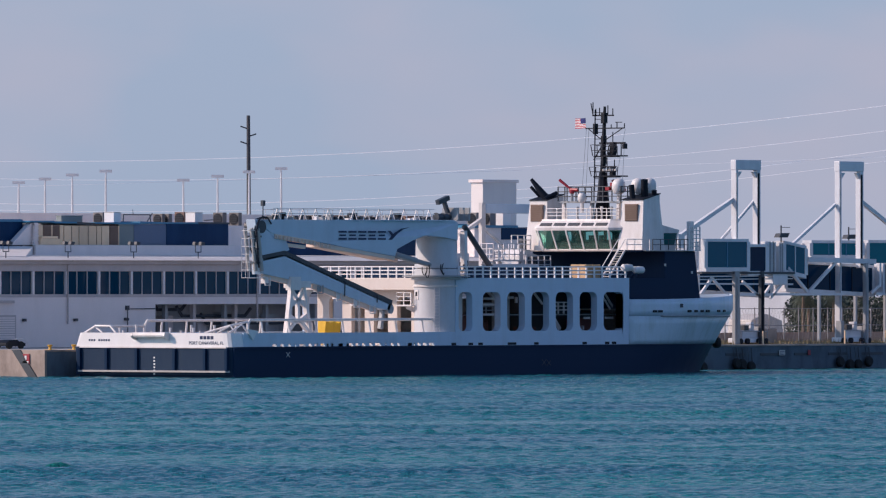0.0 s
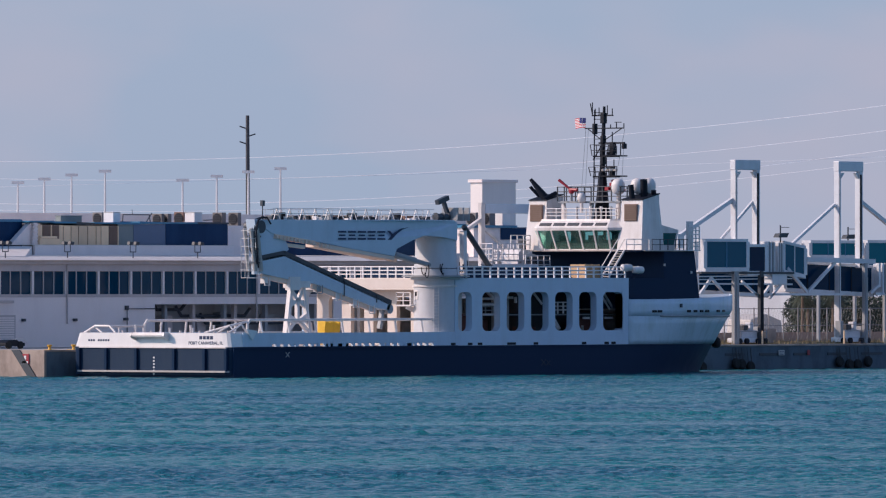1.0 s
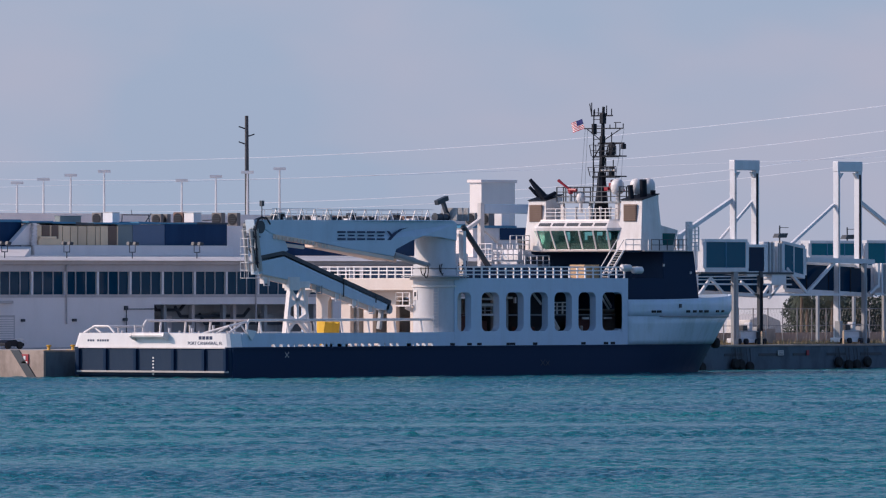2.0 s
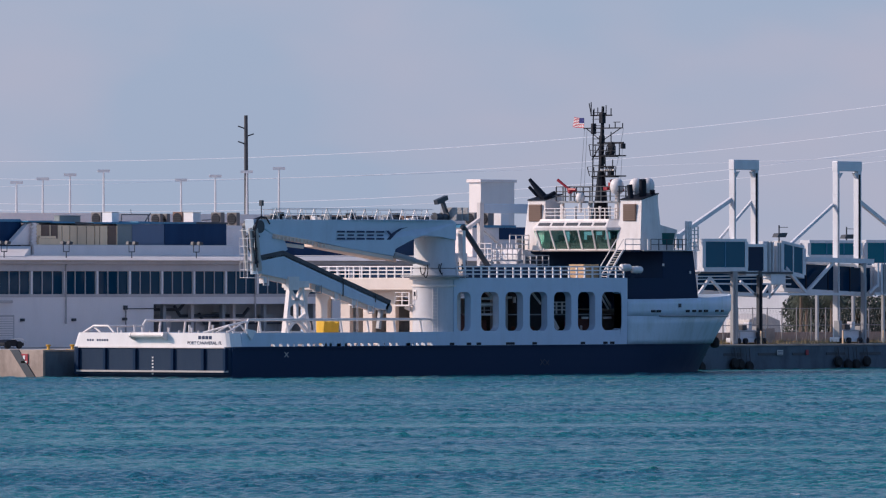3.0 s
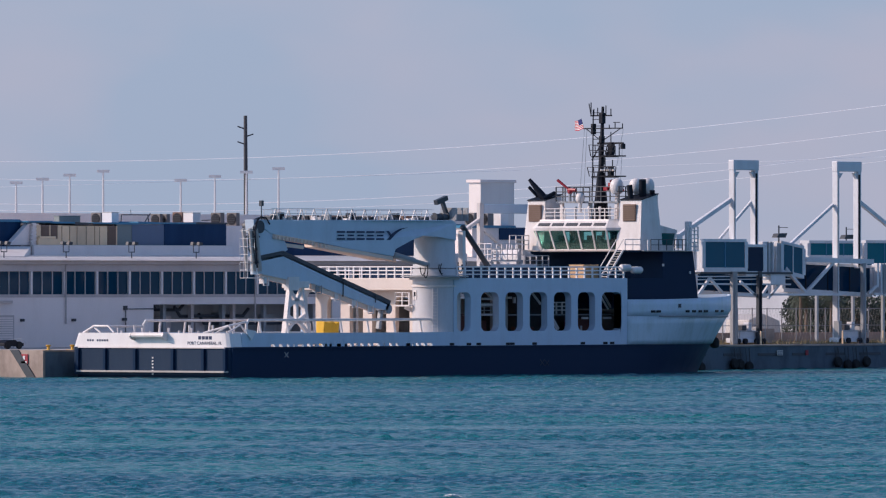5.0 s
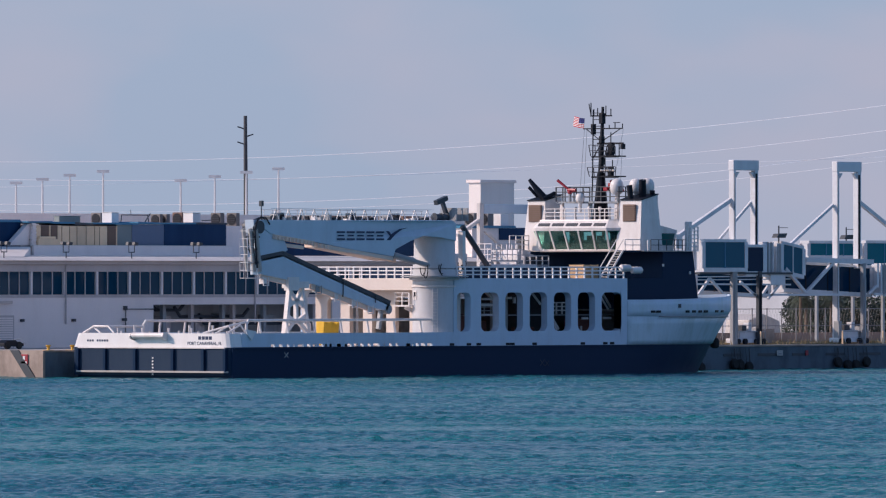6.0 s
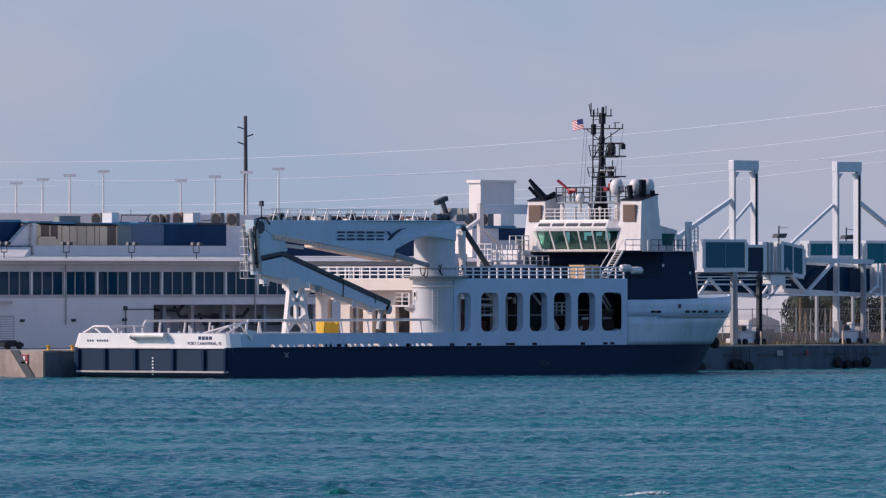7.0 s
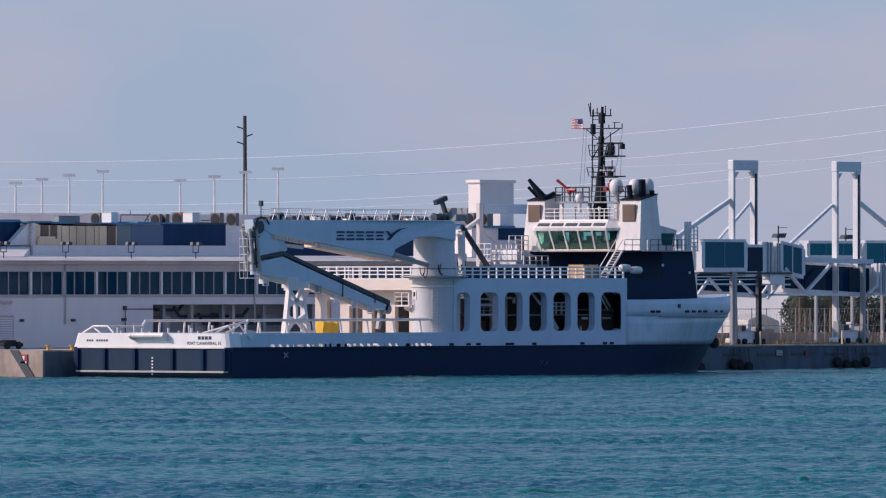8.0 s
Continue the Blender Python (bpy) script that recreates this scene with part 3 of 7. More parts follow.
for i, (x0, x1, z) in enumerate(((33.0, 36.4, 14.30), (36.4, 39.6, 14.22), (39.6, 42.2, 14.12), (42.2, 45.4, 14.20), (45.4, 48.6, 14.16), (48.6, 52.3, 14.22), (52.4, 57.0, 14.24), (57.0, 61.6, 14.24))):
    bm = bmesh.new()
    prism(bm, [(x0, z - 0.14), (x1, z - 0.14), (x1, z + 0.02), (x0, z + 0.05 * (i % 3))], "y", RY + 0.35, RY + 5)
    part("roof_sheet", bm, TEALTRIM if i not in (2, 7) else DARKGREY, terminal, "teal roof edge sheet" if i == 0 else "")
bm = bmesh.new()
prism(bm, [(9.0, 14.2), (33.3, 14.2), (33.0, 14.45), (9.0, 14.45)], "y", RY + 1.4, RY + 5)
part("roof_sheet", bm, TEALTRIM, terminal)
bm = bmesh.new()
prism(bm, [(97.5, 14.0), (108.6, 14.0), (108.6, 14.3), (97.5, 14.3)], "y", FY + 12.5, FY + 15)
part("roof_sheet", bm, TEALTRIM, terminal)
bm = bmesh.new()
prism(bm, [(30.7, 12.0), (34.0, 12.0), (34.0, 14.1), (33.5, 14.1)], "y", RY + 0.7, RY + 1.3)
part("raking_wall", bm, FACADE, terminal, "pale raking end wall")
for i in range(18):                      # stepped blocks up the end of the wall
    z = 12.06 + i * 0.115
    bm = bmesh.new()
    off = 0.12 * math.sin(i * 2.1)
    box(bm, 33.45 + 0.012 * i + off, 34.15 + off * 0.5, RY + 0.35, RY + 0.62, z, z + 0.10)
    part("coping_block", bm, FACADE, terminal)
# each cabinet: start, end, louvred or plain
for x0, x1, louvred in ((34.1, 34.85, 0), (34.85, 36.0, 1), (36.0, 36.25, 0), (36.25, 37.2, 1), (37.2, 37.75, 0), (37.75, 38.85, 0), (38.85, 39.9, 0), (39.9, 41.2, 0), (41.2, 42.4, 0), (42.4, 43.1, 0), (43.1, 44.25, 0), (44.25, 45.5, 1), (45.5, 45.7, 0)):
    bm = bmesh.new()
    box(bm, x0 + 0.03, x1 - 0.03, RY + 0.4, RY + 1.2, 12.03, 13.92 - 0.05 * (x0 > 37.7))
    c = part("cabinet", bm, LOUVRE if louvred else TAN, terminal, "brown louvred plant cabinet" if louvred else "tan sheet plant cabinet")
    bm = bmesh.new()
    if louvred:
        for j in range(11):
            box(bm, x0 + 0.10, x1 - 0.10, RY + 0.34, RY + 0.4, 12.15 + j * 0.155, 12.21 + j * 0.155)
        part("louvre", bm, SLAT, c)
    elif x1 - x0 > 0.6:
        box(bm, x0 + 0.03, x0 + 0.065, RY + 0.38, RY + 0.4, 12.05, 13.80)
        part("seam", bm, LOUVRE, c)
for x0, x1, z0, z1 in ((34.2, 36.9, 12.05, 12.62), (34.35, 36.6, 12.63, 12.86)):
    bm = bmesh.new()
    box(bm, x0, x1, RY + 0.08, RY + 0.33, z0, z1, 0.04)
    part("stacked_sheets", bm, TAN, terminal)
# flood lamps along the eaves
for x in (19.6, 28.2, 37.4, 46.6, 55.8):
    t = thing("flood_lamp", (x, FY - 0.3, 10.9), "twin dark flood lamp on a bracket over the eaves", "flood lamp", "flood lamps on the terminal eaves")
    bm = bmesh.new()
    for s in (-0.4, 0.4):
        tube(bm, (x + s, FY + 0.0, 11.35), (x + s, FY + 0.0, 12.05), 0.04, 6)
    tube(bm, (x - 0.4, FY, 11.35), (x + 0.4, FY, 11.35), 0.05, 6)
    tube(bm, (x, FY, 10.7), (x, FY, 11.35), 0.05, 6)
    part("bracket", bm, DARKGREY, t)
    for s in (-0.45, 0.45):
        bm = bmesh.new()
        prism(bm, [(x + s - 0.26, 12.02), (x + s + 0.22, 11.98), (x + s + 0.32, 12.26), (x + s - 0.18, 12.34)], "y", FY - 0.2, FY + 0.15, 0.03)
        part("lamp_head", bm, DARKGREY, t)
# rooftop air units: a deep end turned astern with a fan, a short flank to the water
AY = FY + 14.5
bm = bmesh.new()
box(bm, 30, 100, FY + 13, FY + 22, 11.0, 14.0)
part("plant_deck", bm, FACADE, terminal)
# x of the near corner, flank, height, y, kind (0 dark fan unit, 1 rusty, 2 pale, 3 low green)
ac = [(49.2, 0.5, 1.20, AY, 0), (47.45, 1.0, 1.15, AY - 3.0, 2), (57.8, 0.4, 1.12, AY, 0), (58.75, 0.5, 1.12, AY, 0), (61.0, 0.4, 1.30, AY, 1), (59.2, 1.1, 1.18, AY - 3.0, 2), (66.65, 0.6, 1.28, AY, 0), (69.0, 0.5, 1.28, AY, 0),
      (80.2, 1.2, 1.1, AY, 0), (83.1, 1.3, 1.1, AY, 1), (85.7, 1.2, 1.1, AY, 0), (88.8, 1.3, 1.1, AY, 0), (91.8, 1.2, 1.1, AY, 0), (94.2, 1.3, 1.1, AY, 1), (95.8, 1.1, 1.1, AY, 0), (43.3, 3.0, 0.82, AY, 3)]
for x, w, h, uy, kind in ac + [(91.3, 0.9, 1.25, 47.9, 0), (93.4, 0.9, 1.3, 47.9, 0), (95.4, 1.2, 1.3, 47.9, 2)]:
    uz = 14.1 if uy < 48 else 14.0
    deep = 1.25 if kind != 3 else 0.7
    t = thing("air_unit", (x + w / 2, uy + 0.6, uz), ("boxy rooftop air unit with a dark round fan", "rust-brown rooftop air unit with a dark fan", "pale boxy rooftop air unit", "long low grey-green rooftop unit")[kind], "air conditioner", "air units on the terminal roof")
    bm = bmesh.new()
    box(bm, x, x + w, uy, uy + deep, uz, uz + h, 0.04)
    part("casing", bm, (ACDARK, RUSTCASE, STERN_WHITE, MOSS)[kind], t)
    if kind < 2:
        bm = bmesh.new()
        tube(bm, (x - 0.06, uy + deep / 2, uz + h * 0.5), (x, uy + deep / 2, uz + h * 0.5), h * 0.43, 16)
        fan = part("fan", bm, BLACK, t)
        bm = bmesh.new()
        for k in range(4):
            box(bm, x - 0.085, x - 0.065, uy + deep / 2 - h * 0.38, uy + deep / 2 + h * 0.38, uz + h * (0.24 + 0.17 * k) - 0.012, uz + h * (0.24 + 0.17 * k) + 0.012)
        part("grille", bm, DARKGREY, fan)
    else:
        bm = bmesh.new()
        box(bm, x - 0.03, x + w + 0.03, uy - 0.03, uy + deep + 0.03, uz + h, uz + h + 0.06)
        part("lid", bm, ACUNIT if kind == 2 else MOSS, t)
bm = bmesh.new()
run(bm, [(52.1, AY, 14.0), (52.2, AY, 15.0), (56.0, AY, 15.0), (56.2, AY, 14.0)], 0.06, 6)
run(bm, [(55.5, AY + 0.2, 14.0), (56.6, AY + 0.2, 15.15)], 0.06, 6)
run(bm, [(63.9, AY, 14.5), (65.3, AY, 14.55)], 0.05, 6)
run(bm, [(53.6, AY, 15.0), (53.5, AY, 15.5)], 0.03, 6)
part("roof_pipes", bm, DARKGREY, terminal)

# blue penthouse in front of the tower
bm = bmesh.new()
box(bm, 90.5, 99.5, 47.5, 49.7, 11.0, 13.85)
part("penthouse", bm, FACADE, terminal, "cream roof penthouse")
bm = bmesh.new()
box(bm, 94.6, 99.6, 47.40, 47.5, 12.7, 13.84)
part("blue_cladding", bm, BLUEROOF, terminal)
bm = bmesh.new()
box(bm, 90.3, 97.0, 47.3, 49.8, 13.85, 14.1)
part("roof_sheet", bm, TEALTRIM, terminal)

# lift tower on the terminal's roof
tower = thing("lift_tower", (96, 50, 11), "tall pale roof tower with a thin overhanging cap", "roof tower")
bm = bmesh.new()
box(bm, 94.8, 100.0, 50.0, 51.5, 11.0, 18.35)
part("wall", bm, SHED, tower)
bm = bmesh.new()
box(bm, 94.6, 100.2, 49.85, 51.7, 18.35, 18.65, 0.04)
part("cap", bm, FACADE, tower)
# raised car deck far behind, with lamp posts
deck_far = thing("car_deck", (60, 110, QZ), "long pale parking deck behind the terminal", "parking deck")
bm = bmesh.new()
box(bm, 60, 152, 100, 170, QZ, 15.3)
part("deck_body", bm, FACADE, deck_far)
bm = bmesh.new()
box(bm, 60, 152, 99.4, 100, 14.6, 15.5)
part("parapet", bm, FACADE, deck_far)


def lamp_post(x, y, z0, z1):
    t = thing("lamp_post", (x, y, z0), "slender pale lamp post with a flat twin head", "lamp post", "lamp posts on the parking deck")
    bm = bmesh.new()
    tube(bm, (x, y, z0), (x, y, z1), 0.13, 8, 0.09)
    part("pole", bm, LAMPPOLE, t)
    bm = bmesh.new()
    beam(bm, (x - 0.42, y + 0.5, z1 + 0.06), (x + 0.42, y - 0.5, z1 + 0.06), 0.16, 0.30)
    part("lamp_head", bm, LAMPPOLE, t)
    return t
for x, z in ((98.05, 18.7), (102.1, 19.1), (106.3, 19.55), (111.5, 20.0), (123.7, 19.15), (129.15, 19.6), (139.4, 20.5)):
    lamp_post(x, 115, 15.3, z)
lamp_post(134.2, 115, 15.3, 20.1)

pole = thing("utility_pole", (174.4, 150, QZ), "tall dark steel utility pole with three short arms", "utility pole")
bm = bmesh.new()
tube(bm, (174.4, 150, QZ - 0.1), (174.2, 150, 27.0), 0.30, 10, 0.20)
part("shaft", bm, POLE, pole, smooth=True)
for side, z in ((-1, 25.6), (1, 24.75), (-1, 23.9)):
    bm = bmesh.new()
    beam(bm, (174.2, 150, z - 0.1), (174.2 + side * 0.65, 150 - side * 0.6, z + 0.2), 0.14, 0.14)
    part("arm", bm, POLE, pole)


# ---- the ship ----
BW = 18.4            # beam
CL = BW / 2
ship = thing("supply_ship", (40, CL, 0), "navy and white offshore supply ship with a folded deck crane", "ship")


def side_y(x, z):
    """Starboard side of the hull: 0 along the parallel body, curving in to the stem."""
    t = max(0.0, min(1.0, z / 5.9))
    xs, xe = 54 + 7 * t, stem_x(z)
    if x <= xs:
        return 0.0
    s = min(1.0, (x - xs) / (xe - xs))
    return CL * s ** (2.0 + 0.25 * t)


def stem_x(z):
    return 77.9 + 4.7 * max(0.0, min(1.0, z / 5.9)) ** 1.05


def hull_band(levels, x0, top=None, n=44, inset=None):
    """A closed band of hull between levels, port and starboard, from x0 to the stem."""
    bm = bmesh.new()
    rows = []
    for z in levels:
        row = []
        xe = stem_x(min(z, 7.0))
        for i in range(n + 1):
            s = i / n
            x = x0 + (xe - x0) * (1 - (1 - s) ** 1.35)
            zz = z
            if top is not None and z == levels[-1]:
                zz = top(x)
            y = side_y(x, zz) if i < n else CL
            row.append((x, y, zz))
        full = row + [(x, BW - y, z2) for x, y, z2 in row[-2::-1]]
        rows.append([bm.verts.new(p) for p in full])
    for a, b in zip(rows, rows[1:]):
        for i in range(len(a) - 1):
            bm.faces.new((a[i], a[i + 1], b[i + 1], b[i]))
    return bm, rows


ZB = 2.75  # where navy meets white
bm, rows = hull_band([-2.0, -0.6, 0.0, 0.9, 1.8, ZB], 0.35)
bm.faces.new([v for v in rows[-1]])                      # deck closes it
stern = [r[0] for r in rows] + [r[-1] for r in rows][::-1]
bm.faces.new(stern)
hull = part("hull", bm, NAVY, ship, "navy painted steel hull", True)
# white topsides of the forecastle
for levels, m2, lab, top in (([ZB + 0.003, 3.2, 3.8, 4.6, 5.36], LOWER_BOW, "grey-green stained lower bow plating blued by shade", None),
                             ([5.363, 5.9, 6.4, 7.0], BOW_WHITE, "weathered white bow plating blued by shade", lambda x: 6.92 + 0.50 * max(0, (x - 58) / 25) ** 1.6)):
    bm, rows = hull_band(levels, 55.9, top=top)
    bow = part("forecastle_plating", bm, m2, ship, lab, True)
    sol = bow.modifiers.new("thickness", "SOLIDIFY")
    sol.thickness, sol.offset = 0.16, 0
bm, rows = hull_band([5.30, 5.42], 60.5)
strake = part("rub_strake", bm, GREY, ship, smooth=True)
sol = strake.modifiers.new("thickness", "SOLIDIFY")
sol.thickness, sol.offset = 0.36, 0
bm = bmesh.new()
deck_pts = [(55.9, 0.3), (62, 0.3)] + [(x, side_y(x, 6.0) + 0.25) for x in (66, 70, 74, 77, 79.5, 81.2)]
prism(bm, deck_pts + [(x, BW - y) for x, y in deck_pts[::-1]], "z", 5.9, 6.05)
part("forecastle_deck", bm, DECK, ship)
# mooring pipes through the bow bulwark
BOWX = (59.6, 60.4, 65.0, 66.2, 67.4, 68.6, 71.4, 73.2)
for x in BOWX:
    z = 5.80
    y = side_y(x, z)
    d = (side_y(x + 0.5, z) - side_y(x - 0.5, z))
    bm = bmesh.new()
    w = 0.28 if x > 68 else 0.2
    m4 = Matrix.Translation((x, y - 0.16, z)) @ Matrix.Rotation(math.atan2(d, 1.0), 4, "Z")
    t = bmesh.new()
    box(t, -w * 1.5, w * 1.5, -0.04, 0.06, -0.11, 0.11, 0.03)
    t.transform(m4)
    merge(bm, t)
    part("fairlead", bm, BLACK, ship)
bm = bmesh.new()
box(bm, 63.5, 63.8, side_y(63.6, 6.4) - 0.2, side_y(63.6, 6.4) - 0.1, 6.15, 6.5)
part("draught_plate", bm, DARKGREY, ship)
# anchor fender at the stem foot
bm = bmesh.new()
turned(bm, (80.3, CL - 0.2, 2.75), [(0.2, -0.5), (0.42, -0.35), (0.48, 0.1), (0.36, 0.4), (0.15, 0.55)], 14)
part("stem_fender", bm, RUBBER, ship, "black rubber stem fender", True)

BT = BW + 0.25       # the stern spreads to its rubbing edge
# transom: white upper band, blue panels between ribs, pale ledge
bm = bmesh.new()
prism(bm, [(0.0, 0.9), (0.06, 0.45), (0.25, 0.14), (0.7, 0.0), (1.6, 0.0), (1.6, 0.25), (0.5, 0.45), (0.3, 0.9), (0.3, BT - 0.9), (0.5, BT - 0.45), (1.6, BT - 0.25), (1.6, BT), (0.3, BT), (0.05, BT - 0.10), (0.0, BT - 0.35)], "z", ZB, 4.0)
for v in bm.verts:
    if v.co.z > 3.9:            # the bulwark leans in at the quarters
        v.co.y += -0.5 if v.co.y > BT - 1.0 else (0.2 if v.co.y < 1.0 else 0.0)
part("stern_bulwark", bm, STERN_WHITE, ship, "bright white stern bulwark")
bm = bmesh.new()
prism(bm, [(0.02, 0.75), (0.25, 0.2), (0.8, 0.0), (0.8, BT), (0.12, BT), (0.02, BT - 0.15)], "z", 0.25, ZB - 0.004)
part("transom_plate", bm, TRANSOM_BLUE, ship, "faded navy stern plating")
bm = bmesh.new()
prism(bm, [(-0.30, 0.5), (0.1, 0.3), (0.1, BT - 0.3), (-0.30, BT - 0.6)], "z", 0.50, 0.66)
part("stern_ledge", bm, LEDGE, ship, "pale steel ledge at the stern")
bm = bmesh.new()
box(bm, -0.10, 0.1, 0.6, BT - 0.6, ZB - 0.10, ZB + 0.02)
part("stern_strake", bm, WHITE, ship)
for y in (0.55, 3.1, 6.7, 11.2, 14.8, BT - 0.6):
    bm = bmesh.new()
    box(bm, -0.22, 0.1, y - 0.16, y + 0.16, 0.60, ZB - 0.12, 0.03)
    part("stern_rib", bm, NAVY, ship)
bm = bmesh.new()
for k in range(6):
    box(bm, -0.012, 0.02, 9.08, 9.25, 0.28 + k * 0.29, 0.42 + k * 0.29)
part("draught_marks", bm, FLAGWHITE, ship, "white draught marks as plain bars")
# stern roller in its notch
bm = bmesh.new()
tube(bm, (-0.42, 7.5, 3.80), (-0.42, 11.2, 3.80), 0.26, 14)
part("stern_roller", bm, WHITE, ship, "pale steel stern roller", True)
for y0, y1 in ((11.2, 11.35), (7.35, 7.5)):
    bm = bmesh.new()
    prism(bm, [(0.05, 4.03), (-0.62, 4.03), (-0.75, 3.72), (-0.55, 3.5), (0.05, 3.3)], "y", y0, y1)
    part("roller_cheek", bm, WHITE, ship)


def wording(name, text, size, at, parent, material):
    cu = bpy.data.curves.new(name, "FONT")
    cu.body, cu.size, cu.extrude, cu.align_x = text, size, 0.006, "CENTER"
    cu.materials.append(material)
    ob = new(name, cu)
    under(ob, parent)
    ob.matrix_basis = at
    return ob


FACE_AFT = Matrix(((0, 0, -1), (-1, 0, 0), (0, 1, 0))).to_4x4()
wording("home_port", "PORT CANAVERAL, FL", 0.41, Matrix.Translation((-0.02, 3.0, 2.98)) @ FACE_AFT, ship, INK)
bm = bmesh.new()
for k in range(4):      # the name, as plain bars
    box(bm, -0.015, 0.004, 3.75 - k * 0.42 - 0.34, 3.75 - k * 0.42, 3.44, 3.74)
part("ship_name", bm, INK, ship, "dark name bars on the stern")
bm = bmesh.new()
for k in range(9):
    if k != 3:
        box(bm, -0.015, 0.004, 17.0 - k * 0.29 - 0.2, 17.0 - k * 0.29, 3.24, 3.42)
part("stern_number", bm, INK, ship, "small dark number bars on the stern")

# side bulwarks aft of the shelter, with freeing slots at deck level
random.seed(5)
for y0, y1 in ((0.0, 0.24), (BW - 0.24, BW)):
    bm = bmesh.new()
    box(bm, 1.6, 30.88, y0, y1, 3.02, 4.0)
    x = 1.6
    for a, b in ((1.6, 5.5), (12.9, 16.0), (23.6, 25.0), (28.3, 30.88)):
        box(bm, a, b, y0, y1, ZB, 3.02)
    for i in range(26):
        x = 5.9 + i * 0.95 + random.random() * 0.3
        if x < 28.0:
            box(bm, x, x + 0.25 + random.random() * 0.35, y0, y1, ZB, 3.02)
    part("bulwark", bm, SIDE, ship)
bm = bmesh.new()
box(bm, 0.8, 60, 0.3, BW - 0.3, ZB + 0.002, ZB + 0.05)
part("main_deck", bm, DECK, ship, "sunlit reddish-grey working deck")
bm = bmesh.new()
box(bm, 0.45, 31.2, -0.12, 0.02, ZB - 0.16, ZB + 0.02)
box(bm, 31.2, 60, -0.10, 0.02, ZB - 0.14, ZB - 0.01)
part("side_fender", bm, NAVY, ship)
for x in (38.6, 39.2, 42.4, 49.4, 52.7, 53.7, 57.0, 30.6, 33.0, 34.4):
    bm = bmesh.new()
    box(bm, x - 0.32, x + 0.32, -0.03, 0.05, ZB + 0.03, ZB + 0.26, 0.03)
    part("freeing_port", bm, BLACK, ship)
for x, z, s in ((7.6, 2.05, 0.16), (43.5, 1.15, 0.2), (44.2, 1.1, 0.16)):
    bm = bmesh.new()
    for q in (-1, 1):
        beam(bm, (x - s * 1.6, -0.02, z - q * s * 1.4), (x + s * 1.6, -0.02, z + q * s * 1.4), 0.03, 0.05)
    part("thruster_mark", bm, ACUNIT if x < 10 else DARKGREY, ship)

# tubular cargo rails
def cargo_rail(y, x0, x1, z, pitch, lean):
    bm = bmesh.new()
    run(bm, [(x0, y, 3.6), (x0 + 0.05, y, z - 0.35), (x0 + 0.35, y, z), (x1 - 0.5, y, z), (x1 - 0.1, y, z - 0.4), (x1, y, 3.6)], 0.13, 10)
    rail = part("cargo_rail", bm, WHITE, ship, "thick white tubular cargo rail", True)
    t = bmesh.new()
    tube(t, (0, 0, 0), (lean, 0, z - 3.1), 0.10, 8)
    me = mesh_of("stay", t, WHITE, True)
    x = x0 + pitch * 0.6
    while x < x1 - 0.4:
        piece("stay", me, Matrix.Translation((x, y, 3.1)), rail)
        x += pitch
    return rail


cargo_rail(1.1, 3.4, 30.8, 5.15, 3.7, -0.45)
cargo_rail(17.3, 7.9, 31.0, 5.05, 3.4, 0.3)
bm = bmesh.new()
run(bm, [(0.7, 17.6, 4.0), (1.6, 17.6, 4.55), (7.9, 17.4, 4.55)], 0.11)
run(bm, [(0.5, 17.9, 4.0), (0.5, 16.6, 4.6), (0.5, 14.9, 4.6), (0.5, 14.2, 4.0)], 0.10)
run(bm, [(0.6, 16.9, 4.6), (0.6, 15.9, 4.0)], 0.09)
part("quarter_rail", bm, WHITE, ship, smooth=True)
bm = bmesh.new()
run(bm, [(0.5, 3.6, 4.0), (1.4, 1.4, 4.65), (3.4, 1.1, 5.0)], 0.11)
run(bm, [(0.6, 2.2, 4.0), (1.4, 1.4, 4.65), (1.5, 0.8, 4.0)], 0.09)
run(bm, [(0.7, 1.0, 4.0), (2.4, 0.9, 4.75), (3.2, 0.9, 4.0)], 0.09)
part("quarter_rail", bm, WHITE, ship, smooth=True)
bm = bmesh.new()
prism(bm, [(1.9, 4.35), (3.3, 4.2), (2.7, 3.35), (2.2, 3.9)], "y", -0.20, -0.05, 0.03)
part("fairlead", bm, FLAGWHITE, ship, "bright worn roller fairlead")
# mooring bitts on deck
random.seed(3)
for i in range(14):
    x, y = 1.6 + random.random() * 1.2, 2 + i * 1.05
    bm = bmesh.new()
    turned(bm, (x, y, ZB), [(0.14, 0), (0.09, 0.1), (0.09, 1.2 + 0.3 * random.random()), (0.12, 1.45 + 0.25 * (i % 3))], 10)
    part("bitt", bm, WHITE, ship, smooth=True)

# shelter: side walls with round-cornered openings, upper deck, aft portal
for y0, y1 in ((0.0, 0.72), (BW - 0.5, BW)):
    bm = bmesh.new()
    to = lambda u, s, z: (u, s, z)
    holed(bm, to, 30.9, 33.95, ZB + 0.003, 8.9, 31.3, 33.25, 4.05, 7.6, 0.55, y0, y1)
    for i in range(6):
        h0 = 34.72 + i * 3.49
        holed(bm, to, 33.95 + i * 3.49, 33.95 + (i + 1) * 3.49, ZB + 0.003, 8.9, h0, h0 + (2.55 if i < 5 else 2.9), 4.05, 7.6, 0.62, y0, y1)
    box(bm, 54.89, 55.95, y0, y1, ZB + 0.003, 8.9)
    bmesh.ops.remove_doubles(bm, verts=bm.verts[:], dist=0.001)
    part("shelter_wall", bm, SIDE, ship, "white steel side wall blued by shade, with tall round-cornered openings")
bm = bmesh.new()
box(bm, 30.9, 55.94, 0.73, BW - 0.5, 8.35, 8.88)
